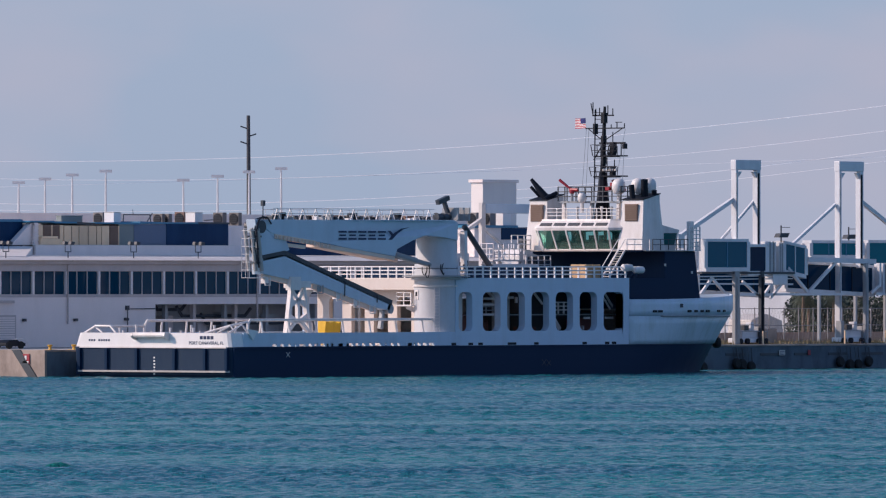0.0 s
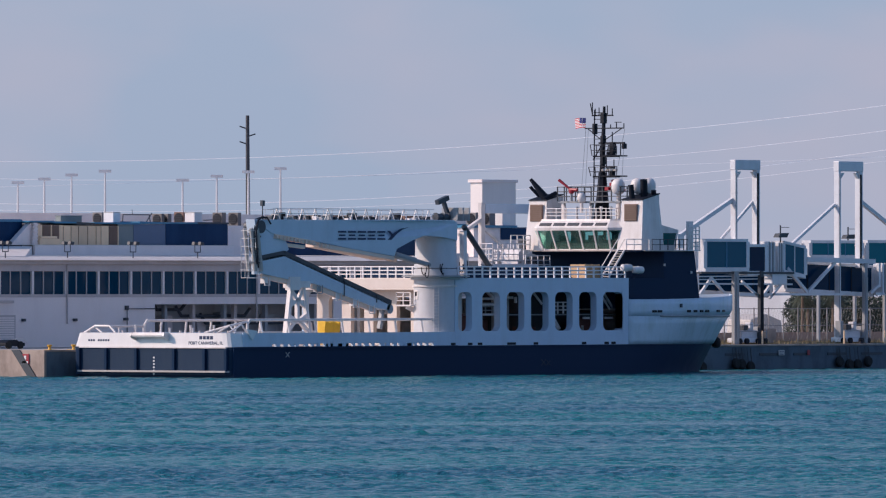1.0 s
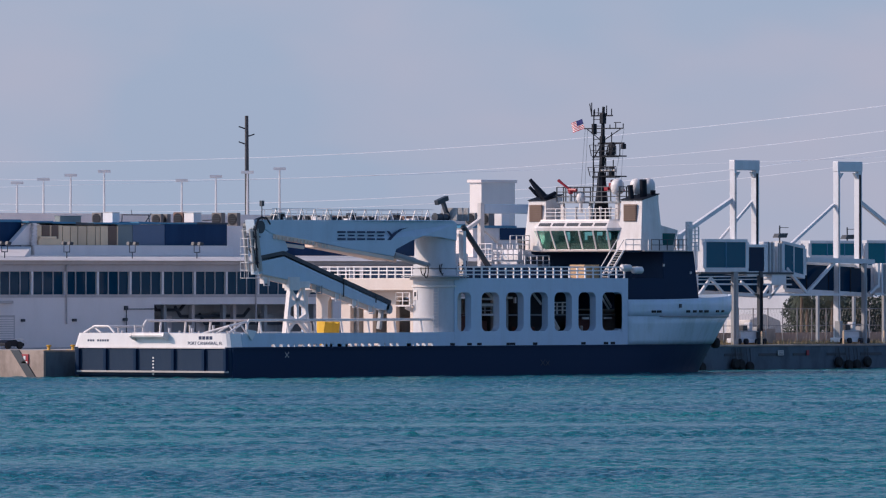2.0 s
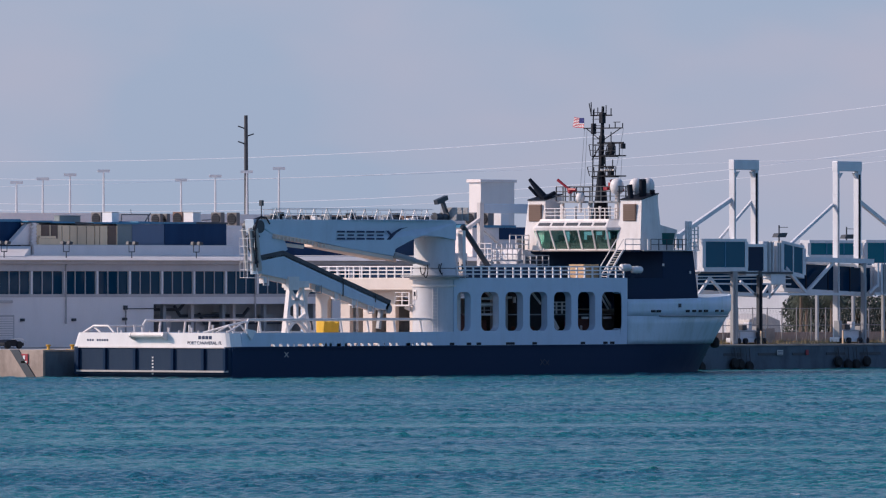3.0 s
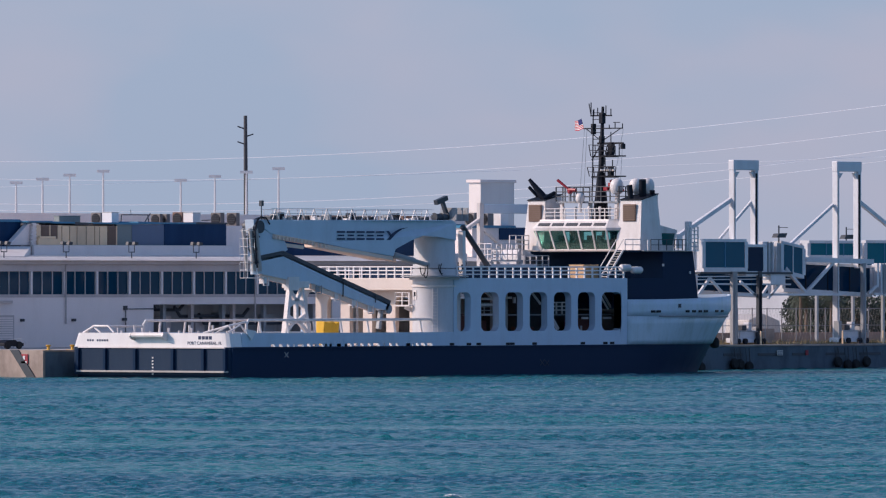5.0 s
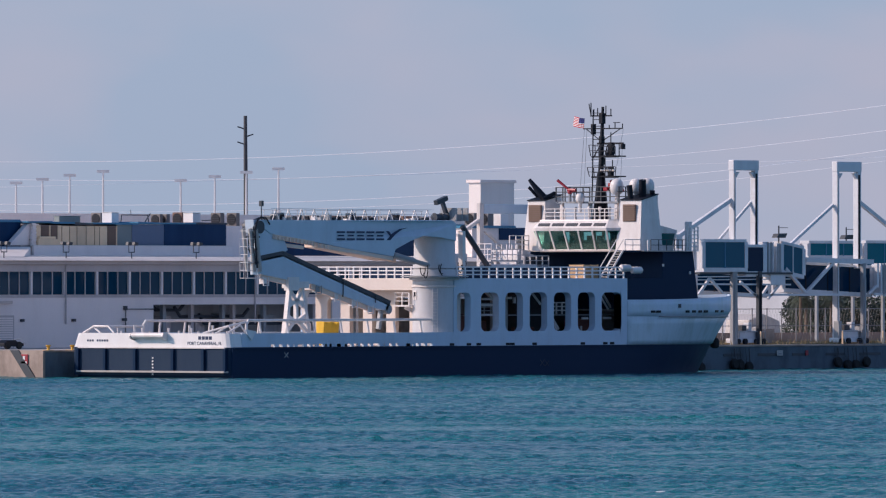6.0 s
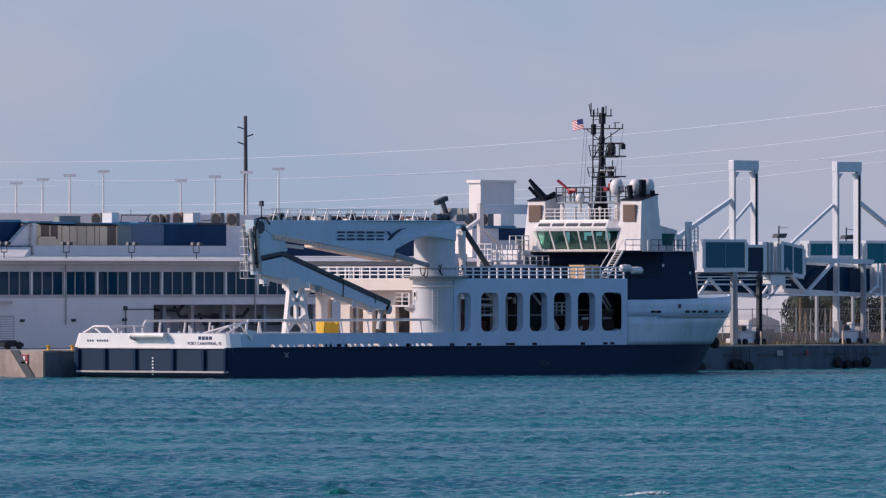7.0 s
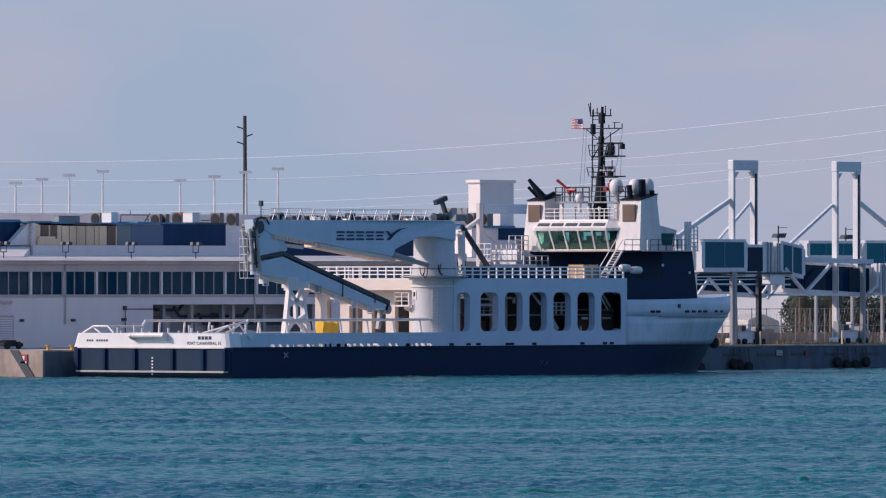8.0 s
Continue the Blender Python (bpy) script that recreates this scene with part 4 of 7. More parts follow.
part("upper_deck", bm, DECK, ship)
to = lambda u, s, z: (s, u, z)
edges = [(0.9, 3.3), (3.3, 6.0), (6.0, 8.8), (8.8, 11.6), (11.6, 14.3), (14.3, 17.0)]
for a, b in edges:
    bm = bmesh.new()
    holed(bm, to, a, b, ZB + 0.05, 8.32, a + 0.55, b - 0.55, ZB + 0.4, 7.3, 0.75, 32.4, 32.9)
    part("portal_bay", bm, PORTAL_CREAM, ship, "steel portal bay in sun-warmed cream with an arched opening", True)
bm = bmesh.new()
box(bm, 32.4, 32.9, 17.0, 17.88, ZB + 0.05, 8.32)
part("portal_post", bm, PORTAL_CREAM, ship)
bm = bmesh.new()
box(bm, 30.85, 31.45, 0.5, BW - 0.5, 7.8, 8.9, 0.05)
part("portal_beam", bm, PORTAL_CREAM, ship)
# inside the shelter
bm = bmesh.new()
box(bm, 59.2, 59.5, 1.0, BW - 1.0, ZB + 0.05, 8.3)
box(bm, 33.0, 59.0, BW - 5.2, BW - 4.9, ZB + 0.05, 7.0)
part("inner_casing", bm, INTERIOR, ship, "dim steel casings under the upper deck")
# dark wall added behind the forward openings to stand for their shade
bm = bmesh.new()
box(bm, 49.0, 59.1, 6.4, 6.9, ZB + 0.05, 8.3)
box(bm, 49.0, 49.4, 6.9, 12.0, ZB + 0.05, 8.3)
part("machinery_casing", bm, DARKGREY, ship, "dark wall added for shade behind the forward openings")
for x0, x1, y0, z1 in ((35.0, 38.0, 3.4, 5.6), (38.6, 40.6, 4.2, 5.0), (53.0, 56.0, 3.6, 5.2), (46.5, 48.0, 4.6, 4.4)):
    bm = bmesh.new()
    box(bm, x0, x1, y0, y0 + 1.6, ZB + 0.05, z1, 0.08)
    part("deck_winch", bm, RUST_INT, ship, "red-oxide deck machinery")
for x0, w in ((41.2, 0.5), (39.6, 0.3), (37.6, 0.3), (43.2, 0.35)):
    bm = bmesh.new()
    box(bm, x0, x0 + w, 2.6, 3.0, ZB + 0.05, 8.3, 0.03)
    part("pillar", bm, INTERIOR if x0 < 42 else DARKGREY, ship)
# white pipes and raking braces just inside the openings
for p, q, w in (((37.8, 7.65), (38.9, 6.9), 0.22), ((37.1, 7.0), (38.8, 7.0), 0.30), ((37.1, 6.45), (40.0, 6.45), 0.09), ((37.1, 5.55), (40.0, 5.55), 0.16), ((40.6, 7.1), (41.4, 7.1), 0.30), ((41.9, 7.15), (41.9, 6.6), 0.2),
                ((44.4, 7.6), (45.7, 6.5), 0.12), ((47.4, 5.2), (48.3, 4.2), 0.16), ((47.4, 4.9), (48.1, 4.1), 0.08), ((54.7, 7.55), (56.0, 6.2), 0.14), ((54.3, 7.4), (55.6, 6.0), 0.07), ((54.8, 5.2), (56.0, 5.2), 0.12), ((51.7, 5.2), (52.6, 5.2), 0.12),
                ((51.0, 4.4), (51.0, 3.4), 0.14), ((51.6, 4.5), (51.6, 3.6), 0.10)):
    bm = bmesh.new()
    beam(bm, (p[0], 2.0, p[1]), (q[0], 2.0, q[1]), w, 0.2)
    part("inner_brace", bm, WHITE, ship)
railing(ship, (47.2, 2.0, 5.6), (50.4, 2.0, 5.6), 1.05, WHITE, 0.8, 3, 0.06)
railing(ship, (37.0, 2.4, 5.6), (40.2, 2.4, 5.6), 1.0, GREY, 1.0, 3, 0.05)
bm = bmesh.new()
box(bm, 36.0, 58.5, 2.5, 3.4, 5.46, 5.56)
part("inner_gallery", bm, GREY, ship)

# upper deck railings
railing(ship, (31.6, 0.25, 8.9), (55.7, 0.25, 8.9), 1.02, STERN_WHITE, 1.15, 3, 0.065)
railing(ship, (31.0, 3.2, 8.9), (31.0, BW - 0.4, 8.9), 1.02, STERN_WHITE, 1.0, 3, 0.055)
railing(ship, (31.3, BW - 0.25, 8.9), (59, BW - 0.25, 8.9), 1.02, WHITE, 1.5, 3, 0.045)
# little balcony on the pedestal's side
bm = bmesh.new()
box(bm, 28.4, 30.4, 3.2, 5.0, 6.32, 6.46)
beam(bm, (29.2, 4.4, 6.3), (30.2, 3.4, 5.6), 0.2, 0.4)
part("balcony", bm, WHITE, ship)
railing(ship, (28.45, 3.25, 6.46), (28.45, 4.95, 6.46), 1.1, WHITE, 0.85, 3, 0.036)
railing(ship, (28.45, 4.95, 6.46), (30.4, 4.95, 6.46), 1.1, WHITE, 0.9, 3, 0.036)

# ---- crane ----
PX, PY = 30.64, 2.1
crane_bm = bmesh.new()
turned(crane_bm, (PX, PY, 0), [(2.02, ZB), (2.02, 8.2), (2.0, 8.7), (2.3, 8.75), (2.3, 9.0), (2.02, 9.1), (2.0, 9.7), (1.75, 9.8)], 40)
crane = part("crane", crane_bm, CRANE_PAINT, ship, "white knuckle-boom deck crane folded over the aft deck", True)
bm = bmesh.new()
turned(bm, (PX, PY, 0), [(1.98, 9.8), (1.98, 10.2), (1.9, 10.4), (1.85, 13.3), (1.6, 13.6)], 40)
part("turret", bm, CRANE_PAINT, crane, smooth=True)
bm = bmesh.new()
turned(bm, (PX, PY, 0), [(2.1, 8.98), (3.1, 9.0), (3.1, 9.12), (2.1, 9.14)], 32)
part("walkway", bm, GREY, crane)
def flare(bm):
    """The boom widens from its shaft to straddle the turret."""
    for v in bm.verts:
        w = min(1.0, max(0.0, (v.co.x - 15.5) / 13.5))
        if v.co.y < PY:
            v.co.x, v.co.y = v.co.x - 1.75 * w, v.co.y - 1.48 * w
        else:
            v.co.y += 1.4 * w


bm = bmesh.new()
prism(bm, [(5.6, 14.1), (15.5, 14.11), (29.0, 14.15), (33.2, 14.15), (33.7, 13.9), (33.7, 12.3), (31.5, 12.6), (29.1, 12.72), (27.3, 12.25), (25.2, 11.5), (24.9, 10.85), (19.0, 11.5), (15.5, 11.95), (13.9, 12.15), (8.0, 12.85), (7.0, 13.3), (6.3, 12.6), (5.8, 12.9)], "y", PY - 0.55, PY + 0.55, 0.06)
flare(bm)
boom = part("boom", bm, BOOM, crane, "long pale grey-white main boom")
# lower flange, its warm light given by the cream colour
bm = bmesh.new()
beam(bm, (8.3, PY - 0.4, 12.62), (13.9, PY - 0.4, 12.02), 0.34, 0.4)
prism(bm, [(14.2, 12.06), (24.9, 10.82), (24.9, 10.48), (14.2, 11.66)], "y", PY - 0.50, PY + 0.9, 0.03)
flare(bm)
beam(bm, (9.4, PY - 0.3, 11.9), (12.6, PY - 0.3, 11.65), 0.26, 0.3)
part("lower_chord", bm, CREAM, crane, "lower flange in sunlit cream")


def sun_plates(parent, p, q, h, pitch):
    """Short cross plates added under a boom, facing aft to form a sunlit band."""
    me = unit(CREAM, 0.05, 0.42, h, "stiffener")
    p, q = Vector(p), Vector(q)
    n = round((q - p).length / pitch)
    for i in range(n + 1):
        c = p.lerp(q, i / n)
        piece("stiffener", me, Matrix.Translation((c.x - 0.66, c.y, c.z - h)), parent)


sun_plates(crane, (8.4, PY - 0.52, 12.74), (13.9, PY - 0.52, 12.12), 0.34, 0.5)
sun_plates(crane, (14.2, PY - 0.52, 12.08), (25.0, PY - 0.52, 10.74), 0.42, 0.5)
# emblem on the boom's side: plain dark bars and a sweep
bm = bmesh.new()
yy = PY - 0.57
for k in range(5):
    x0 = 17.0 + k * 1.36
    for z0, w in ((12.96, 1.12), (12.33, 1.12)):
        box(bm, x0, x0 + w, yy, yy + 0.018, z0, z0 + 0.16)
    box(bm, x0 + 0.12, x0 + 1.0, yy, yy + 0.018, 12.66, 12.80)
prism(bm, [(23.9, 12.33), (24.4, 12.33), (25.2, 12.90), (26.0, 13.28), (26.9, 13.48), (25.7, 13.35), (24.7, 12.95)], "y", yy, yy + 0.018)
prism(bm, [(23.8, 13.15), (24.2, 13.15), (24.7, 12.75), (24.5, 12.6)], "y", yy, yy + 0.018)
flare(bm)
part("emblem", bm, INK, crane, "dark plain emblem bars with a sweep")
# handrail on top of the boom
bm = bmesh.new()
for z in (14.65, 15.1):
    tube(bm, (7.8, PY - 0.7, z), (30.2, PY - 0.7, z), 0.03, 6)
x = 8.0
while x < 30:
    beam(bm, (x, PY - 0.7, 14.1), (x + 0.45, PY - 0.7, 15.1), 0.06, 0.06)
    beam(bm, (x + 0.9, PY - 0.7, 14.1), (x + 0.45, PY - 0.7, 15.1), 0.06, 0.06)
    x += 1.75
part("handrail", bm, WHITE, crane)
rng = random.Random(17)
for k in range(26):
    x = 8.0 + k * 0.86 + rng.uniform(-0.2, 0.2)
    bm = bmesh.new()
    h = rng.uniform(0.12, 0.36)
    if k % 4 == 1:
        turned(bm, (x, PY - 0.1, 14.05), [(0.16, 0.0), (0.16, h), (0.22, h + 0.02), (0.22, h + 0.12), (0.1, h + 0.16)], 10)
    else:
        box(bm, x, x + rng.uniform(0.2, 0.6), PY - 0.45, PY + 0.1, 14.05, 14.1 + h, 0.03)
    part("valve_block", bm, (DARKGREY, BLACK, WHITE, GREY, DARKGREY)[k % 5], crane)
bm = bmesh.new()
tube(bm, (7.8, PY + 0.5, 15.0), (30.2, PY + 0.5, 15.0), 0.03, 6)
for k in range(20):
    tube(bm, (8.2 + k * 1.15, PY + 0.5, 14.05), (8.2 + k * 1.15, PY + 0.5, 15.0), 0.03, 5)
part("handrail", bm, WHITE, crane)
bm = bmesh.new()
run(bm, [(6.6, PY - 0.6, 14.1), (6.6, PY - 0.6, 15.6), (6.9, PY - 0.6, 15.7)], 0.05, 6)
box(bm, 6.45, 6.75, PY - 0.75, PY - 0.45, 15.3, 15.8)
part("camera_post", bm, DARKGREY, crane)
for i, x in enumerate((8.2, 9.0, 9.6, 11.3, 16.1, 19.4, 20.3, 24.5, 25.6, 29.7)):
    bm = bmesh.new()
    box(bm, x, x + 0.5, PY - 0.3, PY + 0.5, 14.1, 14.45 + 0.15 * (i % 3), 0.04)
    part("valve_block", bm, (DARKGREY, GREY, BLACK)[i % 3], crane)
bm = bmesh.new()
tube(bm, (30.2, PY - 0.4, 14.45), (31.7, PY - 0.4, 14.45), 0.30, 14)
for x in (30.1, 31.0, 31.8):
    tube(bm, (x, PY - 0.4, 14.45), (x + 0.08, PY - 0.4, 14.45), 0.38, 14)
part("winch", bm, DARKGREY, crane, "dark steel rope winch", True)
for x in (32.6, 33.4, 34.2):
    bm = bmesh.new()
    box(bm, x - 0.06, x + 0.06, PY - 1.0, PY + 0.9, 14.1, 15.3)
    part("winch_frame", bm, GREY, crane)
# floodlight mast on the boom heel and the dark stay
bm = bmesh.new()
beam(bm, (32.6, PY, 14.2), (31.7, PY, 15.9), 0.32, 0.32)
beam(bm, (30.8, PY, 15.75), (32.3, PY, 16.2), 0.42, 0.42)
part("boom_camera", bm, DARKGREY, crane, "dark camera housing on a short mast")
bm = bmesh.new()
tube(bm, (34.0, 1.6, 13.6), (37.7, 1.6, 9.9), 0.26, 10)
part("stay", bm, DARKGREY, crane, "dark slanting stay")
bm = bmesh.new()
beam(bm, (33.9, 1.6, 13.2), (34.0, 1.6, 9.0), 0.55, 0.4)
part("rear_leg", bm, WHITE, crane)
# luffing cylinder
bm = bmesh.new()
tube(bm, (25.0, PY - 0.7, 10.9), (30.0, PY - 0.7, 10.0), 0.22, 10)
tube(bm, (24.6, PY - 0.7, 11.0), (27.6, PY - 0.7, 10.42), 0.3, 10)
part("luffing_ram", bm, GREY, crane, "grey hydraulic ram", True)
for cx, cz, r1, r2, a0 in ((26.9, 9.75, 0.35, 0.6, 170), (27.3, 9.6, 0.3, 0.7, 200), (29.6, 9.85, 0.45, 0.55, 150), (29.9, 9.7, 0.55, 0.65, 130), (32.2, 10.1, 0.3, 0.7, 160), (32.7, 10.2, 0.35, 0.5, 190)):
    bm = bmesh.new()
    pts = [(cx + r1 * math.cos(a), PY - 1.75, cz + r2 * math.sin(a)) for a in [radians(a0 + i * 29) for i in range(8)]]
    run(bm, pts, 0.045, 5)
    part("hose", bm, BLACK, crane)
# pedestal fittings: flange bolts ring, inspection hatch, ladder, cable tray
bm = bmesh.new()
turned(bm, (PX, PY, 0), [(2.06, 8.05), (2.16, 8.1), (2.16, 8.22), (2.06, 8.27)], 40)
part("flange", bm, WHITE, crane, smooth=True)
bm = bmesh.new()
turned(bm, (PX, PY, 0), [(2.04, 3.3), (2.1, 3.35), (2.1, 3.5), (2.04, 3.55)], 40)
part("flange", bm, WHITE, crane, smooth=True)
hd = Vector((-0.93, 0.37, 0)).normalized()
hm = Matrix.Translation(Vector((PX, PY, 7.35)) + hd * 2.0) @ Matrix.Rotation(math.atan2(hd.y, hd.x), 4, "Z")
t = bmesh.new()
box(t, -0.03, 0.05, -0.32, 0.32, -0.42, 0.42, 0.02)
t.transform(hm)
part("hatch", t, WHITE, crane)
t = bmesh.new()
box(t, 0.05, 0.07, -0.17, 0.17, -0.1, 0.3)
t.transform(hm)
part("porthole", t, BLACK, crane)
ld = Vector((-0.75, -0.66, 0)).normalized()
lm = Matrix.Translation(Vector((PX, PY, 2.8)) + ld * 2.12) @ Matrix.Rotation(math.atan2(ld.y, ld.x), 4, "Z")
t = bmesh.new()
for s in (-0.22, 0.22):
    tube(t, (0, s, 0), (0, s, 5.2), 0.03, 5)
for i in range(16):
    tube(t, (0, -0.22, 0.3 + i * 0.3), (0, 0.22, 0.3 + i * 0.3), 0.02, 5)
t.transform(lm)
part("ladder", t, WHITE, crane)
# knuckle, hanging ram and the folded jib
bm = bmesh.new()
prism(bm, [(6.2, 14.0), (7.6, 13.6), (8.4, 12.8), (10.0, 12.2), (10.4, 11.4), (9.2, 10.9), (7.0, 10.4), (6.9, 9.4), (6.3, 9.2), (6.2, 12.0)], "y", PY - 0.45, PY + 0.45, 0.05)
part("knuckle", bm, BOOM, crane, "pale knuckle housing at the boom's end", True)
bm = bmesh.new()
tube(bm, (6.3, PY - 0.75, 13.45), (6.3, PY + 0.9, 13.45), 0.58, 18)
part("knuckle", bm, DARKGREY, crane, "dark knuckle pin drum", True)
for dx, dy in ((5.7, -0.3), (6.2, -0.6), (5.6, 0.4)):
    bm = bmesh.new()
    tube(bm, (dx - 0.3, PY + dy, 13.3), (dx + 0.25, PY + dy, 9.5), 0.17, 10)
    part("ram", bm, LEDGE, crane, smooth=True)
bm = bmesh.new()
for i in range(7):
    z = 8.9 + i * 0.7
    run(bm, [(5.4, PY - 0.7, z), (4.75, PY - 0.6, z), (4.75, PY + 0.3, z), (5.4, PY + 0.4, z)], 0.028, 5)
for y in (-0.6, -0.15, 0.3):
    tube(bm, (4.75, PY + y, 8.9), (4.75, PY + y, 12.6), 0.028, 5)
tube(bm, (4.75, PY - 0.6, 8.9), (7.2, PY - 0.6, 8.9), 0.05, 5)
part("access_cage", bm, WHITE, crane)
bm = bmesh.new()
prism(bm, [(6.6, 10.6), (9.2, 11.0), (10.0, 10.95), (24.4, 6.55), (24.2, 5.95), (22.6, 6.15), (14.0, 8.35), (11.0, 8.65), (6.8, 9.25)], "y", PY - 0.5, PY + 0.5, 0.05)
jib = part("jib", bm, BOOM, crane, "folded pale outer jib")
bm = bmesh.new()
beam(bm, (6.7, PY - 0.42, 10.66), (9.7, PY - 0.42, 11.08), 0.16, 0.5)
beam(bm, (9.7, PY - 0.42, 11.08), (24.5, PY - 0.42, 6.62), 0.16, 0.5)
part("jib_track", bm, DARKGREY, jib, "dark sliding track along the jib")
for x in (17.9, 22.4):
    z = 11.0 - (x - 9.7) * 0.301
    bm = bmesh.new()
    beam(bm, (x, PY - 0.53, z + 0.2), (x - 0.05, PY - 0.53, z - 1.3 if x < 20 else z - 0.5), 0.12, 0.06)
    part("jib_strap", bm, DARKGREY, jib)
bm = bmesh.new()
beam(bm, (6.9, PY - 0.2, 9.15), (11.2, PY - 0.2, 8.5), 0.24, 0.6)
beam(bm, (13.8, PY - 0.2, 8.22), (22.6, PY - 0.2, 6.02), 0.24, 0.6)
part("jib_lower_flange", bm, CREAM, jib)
for x in (7.0, 14.2, 16.8, 19.2, 21.4):
    z = 9.0 if x < 8 else 8.35 - (x - 13.8) * 0.25
    bm = bmesh.new()
    run(bm, [(x, PY - 0.5, z), (x, PY - 0.5, z - 0.75), (x + 0.7, PY - 0.5, z - 0.75), (x + 0.7, PY - 0.5, z)], 0.06, 5)
    box(bm, x + 0.1, x + 0.6, PY - 0.4, PY + 0.1, z - 0.6, z - 0.1)
    part("sheave_block", bm, WHITE if x < 8 or x > 16 else GREY, jib)
bm = bmesh.new()
beam(bm, (23.8, PY, 6.3), (23.4, PY, 4.3), 0.35, 0.35)
tube(bm, (24.3, PY - 0.5, 6.1), (24.3, PY + 0.5, 6.1), 0.45, 14)
part("jib_head", bm, GREY, jib)

for ob in crane.children:          # the boom's near face lies half a metre outboard of the crane's axis
    if ob.name.split(".")[0] in ("boom", "lower_chord", "emblem", "handrail", "knuckle", "ram", "access_cage", "jib", "luffing_ram", "valve_block", "camera_post"):
        for o in [c for c in (ob, *ob.children) if not c.name.startswith("stiffener")]:
            o.data.transform(Matrix.Translation((-0.66, 0, 0)))

# dark hoses looped over the knuckle
for k in range(4):
    bm = bmesh.new()
    y = PY - 0.75 + 0.3 * k
    run(bm, [(5.2 + 0.15 * k, y, 9.8 + 0.3 * k), (5.0, y, 11.6), (4.9 + 0.1 * k, y, 13.2), (5.2, y, 14.0), (5.7, y, 14.35 - 0.1 * k), (6.4, y, 14.25), (6.9, y, 13.7)], 0.075, 6)
    part("hose", bm, BLACK if k % 2 == 0 else DARKGREY, crane, smooth=True)
bm = bmesh.new()
for z in (10.2, 11.4, 12.5):
    box(bm, 5.0, 5.7, PY - 0.65, PY + 0.5, z, z + 0.16)
part("ram_clamp", bm, DARKGREY, crane)

# crane rest: a tapered plate stand with lightening holes
def rest_bar(p, q, w):
    bm = bmesh.new()
    beam(bm, (p[0], PY, p[1]), (q[0], PY, q[1]), w, 0.34)
    return bm


rest_bm = rest_bar((9.65, 2.8), (10.5, 8.4), 0.42)
rest = part("crane_rest", rest_bm, WHITE, ship, "white tapered crane rest of welded plate")
for p, q, w in (((13.25, 2.8), (12.0, 8.4), 0.42), ((9.9, 5.05), (12.8, 5.05), 0.26), ((10.2, 6.75), (12.4, 6.75), 0.24), ((10.0, 5.6), (11.3, 4.95), 0.3), ((12.6, 5.6), (11.4, 4.95), 0.3),
                ((9.8, 4.0), (11.0, 5.0), 0.3), ((12.9, 4.0), (11.7, 5.0), 0.3), ((11.35, 5.0), (11.35, 6.8), 0.3), ((10.3, 6.4), (11.3, 6.9), 0.26), ((12.3, 6.4), (11.4, 6.9), 0.26), ((10.4, 7.9), (11.3, 6.9), 0.26), ((12.1, 7.9), (11.4, 6.9), 0.26)):
    part("rest_plate", rest_bar(p, q, w), WHITE, rest)
bm = bmesh.new()
box(bm, 10.1, 12.5, PY - 0.6, PY + 0.6, 8.0, 8.6, 0.05)
part("rest_saddle", bm, WHITE, rest)
bm = bmesh.new()
box(bm, 9.6, 11.0, PY - 0.7, PY - 0.1, 7.8, 9.0)
part("rest_cheek", bm, WHITE, rest)

# cargo under a yellow cover, crate, raft canisters
random.seed(11)
bm = bmesh.new()
prism(bm, [(22.9, ZB + 0.05), (25.0, ZB + 0.05), (25.1, 4.9), (24.7, 4.75), (24.3, 5.0), (23.5, 4.85), (22.9, 5.0)], "y", 8.7, 9.6, 0.06)
bmesh.ops.triangulate(bm, faces=bm.faces[:])
bmesh.ops.subdivide_edges(bm, edges=bm.edges[:], cuts=2)
for v in bm.verts:
    v.co += noise.noise_vector(v.co * 1.7) * 0.12
solid("covered_cargo", bm, YELLOW, "cargo under a creased yellow tarpaulin on the deck", "tarpaulin", smooth=True)
crate = thing("crate", (51.5, 1.2, 8.9), "pale plywood crate standing at the deck rail", "crate")
bm = bmesh.new()
box(bm, 50.2, 52.4, 0.6, 2.3, 8.9, 10.15)
part("box", bm, WOOD, crate)
for x in (50.3, 51.3, 52.3):
    bm = bmesh.new()
    box(bm, x - 0.07, x + 0.07, 0.55, 0.6, 8.92, 10.17)
    part("batten", bm, WOOD, crate)
for i, (x, z) in enumerate(((55.1, 9.85), (56.6, 9.65))):
    raft = thing("life_raft", (x + 0.8, -0.1, z - 0.4), "white life raft canister in a side cradle", "life raft", "life raft canisters")
    bm = bmesh.new()
    turned(bm, (x, 0.1 - 0.15 * i, z), [(0.08, -0.05), (0.26, 0.0), (0.33, 0.10), (0.33, 0.58), (0.35, 0.60), (0.35, 0.72), (0.33, 0.74), (0.33, 1.2), (0.26, 1.3), (0.08, 1.35)], 18, "x")
    part("canister", bm, WHITE, raft, smooth=True)
    for k in (0.35, 1.05):
        bm = bmesh.new()
        beam(bm, (x + k, 0.2, z - 0.25), (x + k, 0.8, 8.85), 0.08, 0.08)
        part("cradle", bm, NAVY, raft)

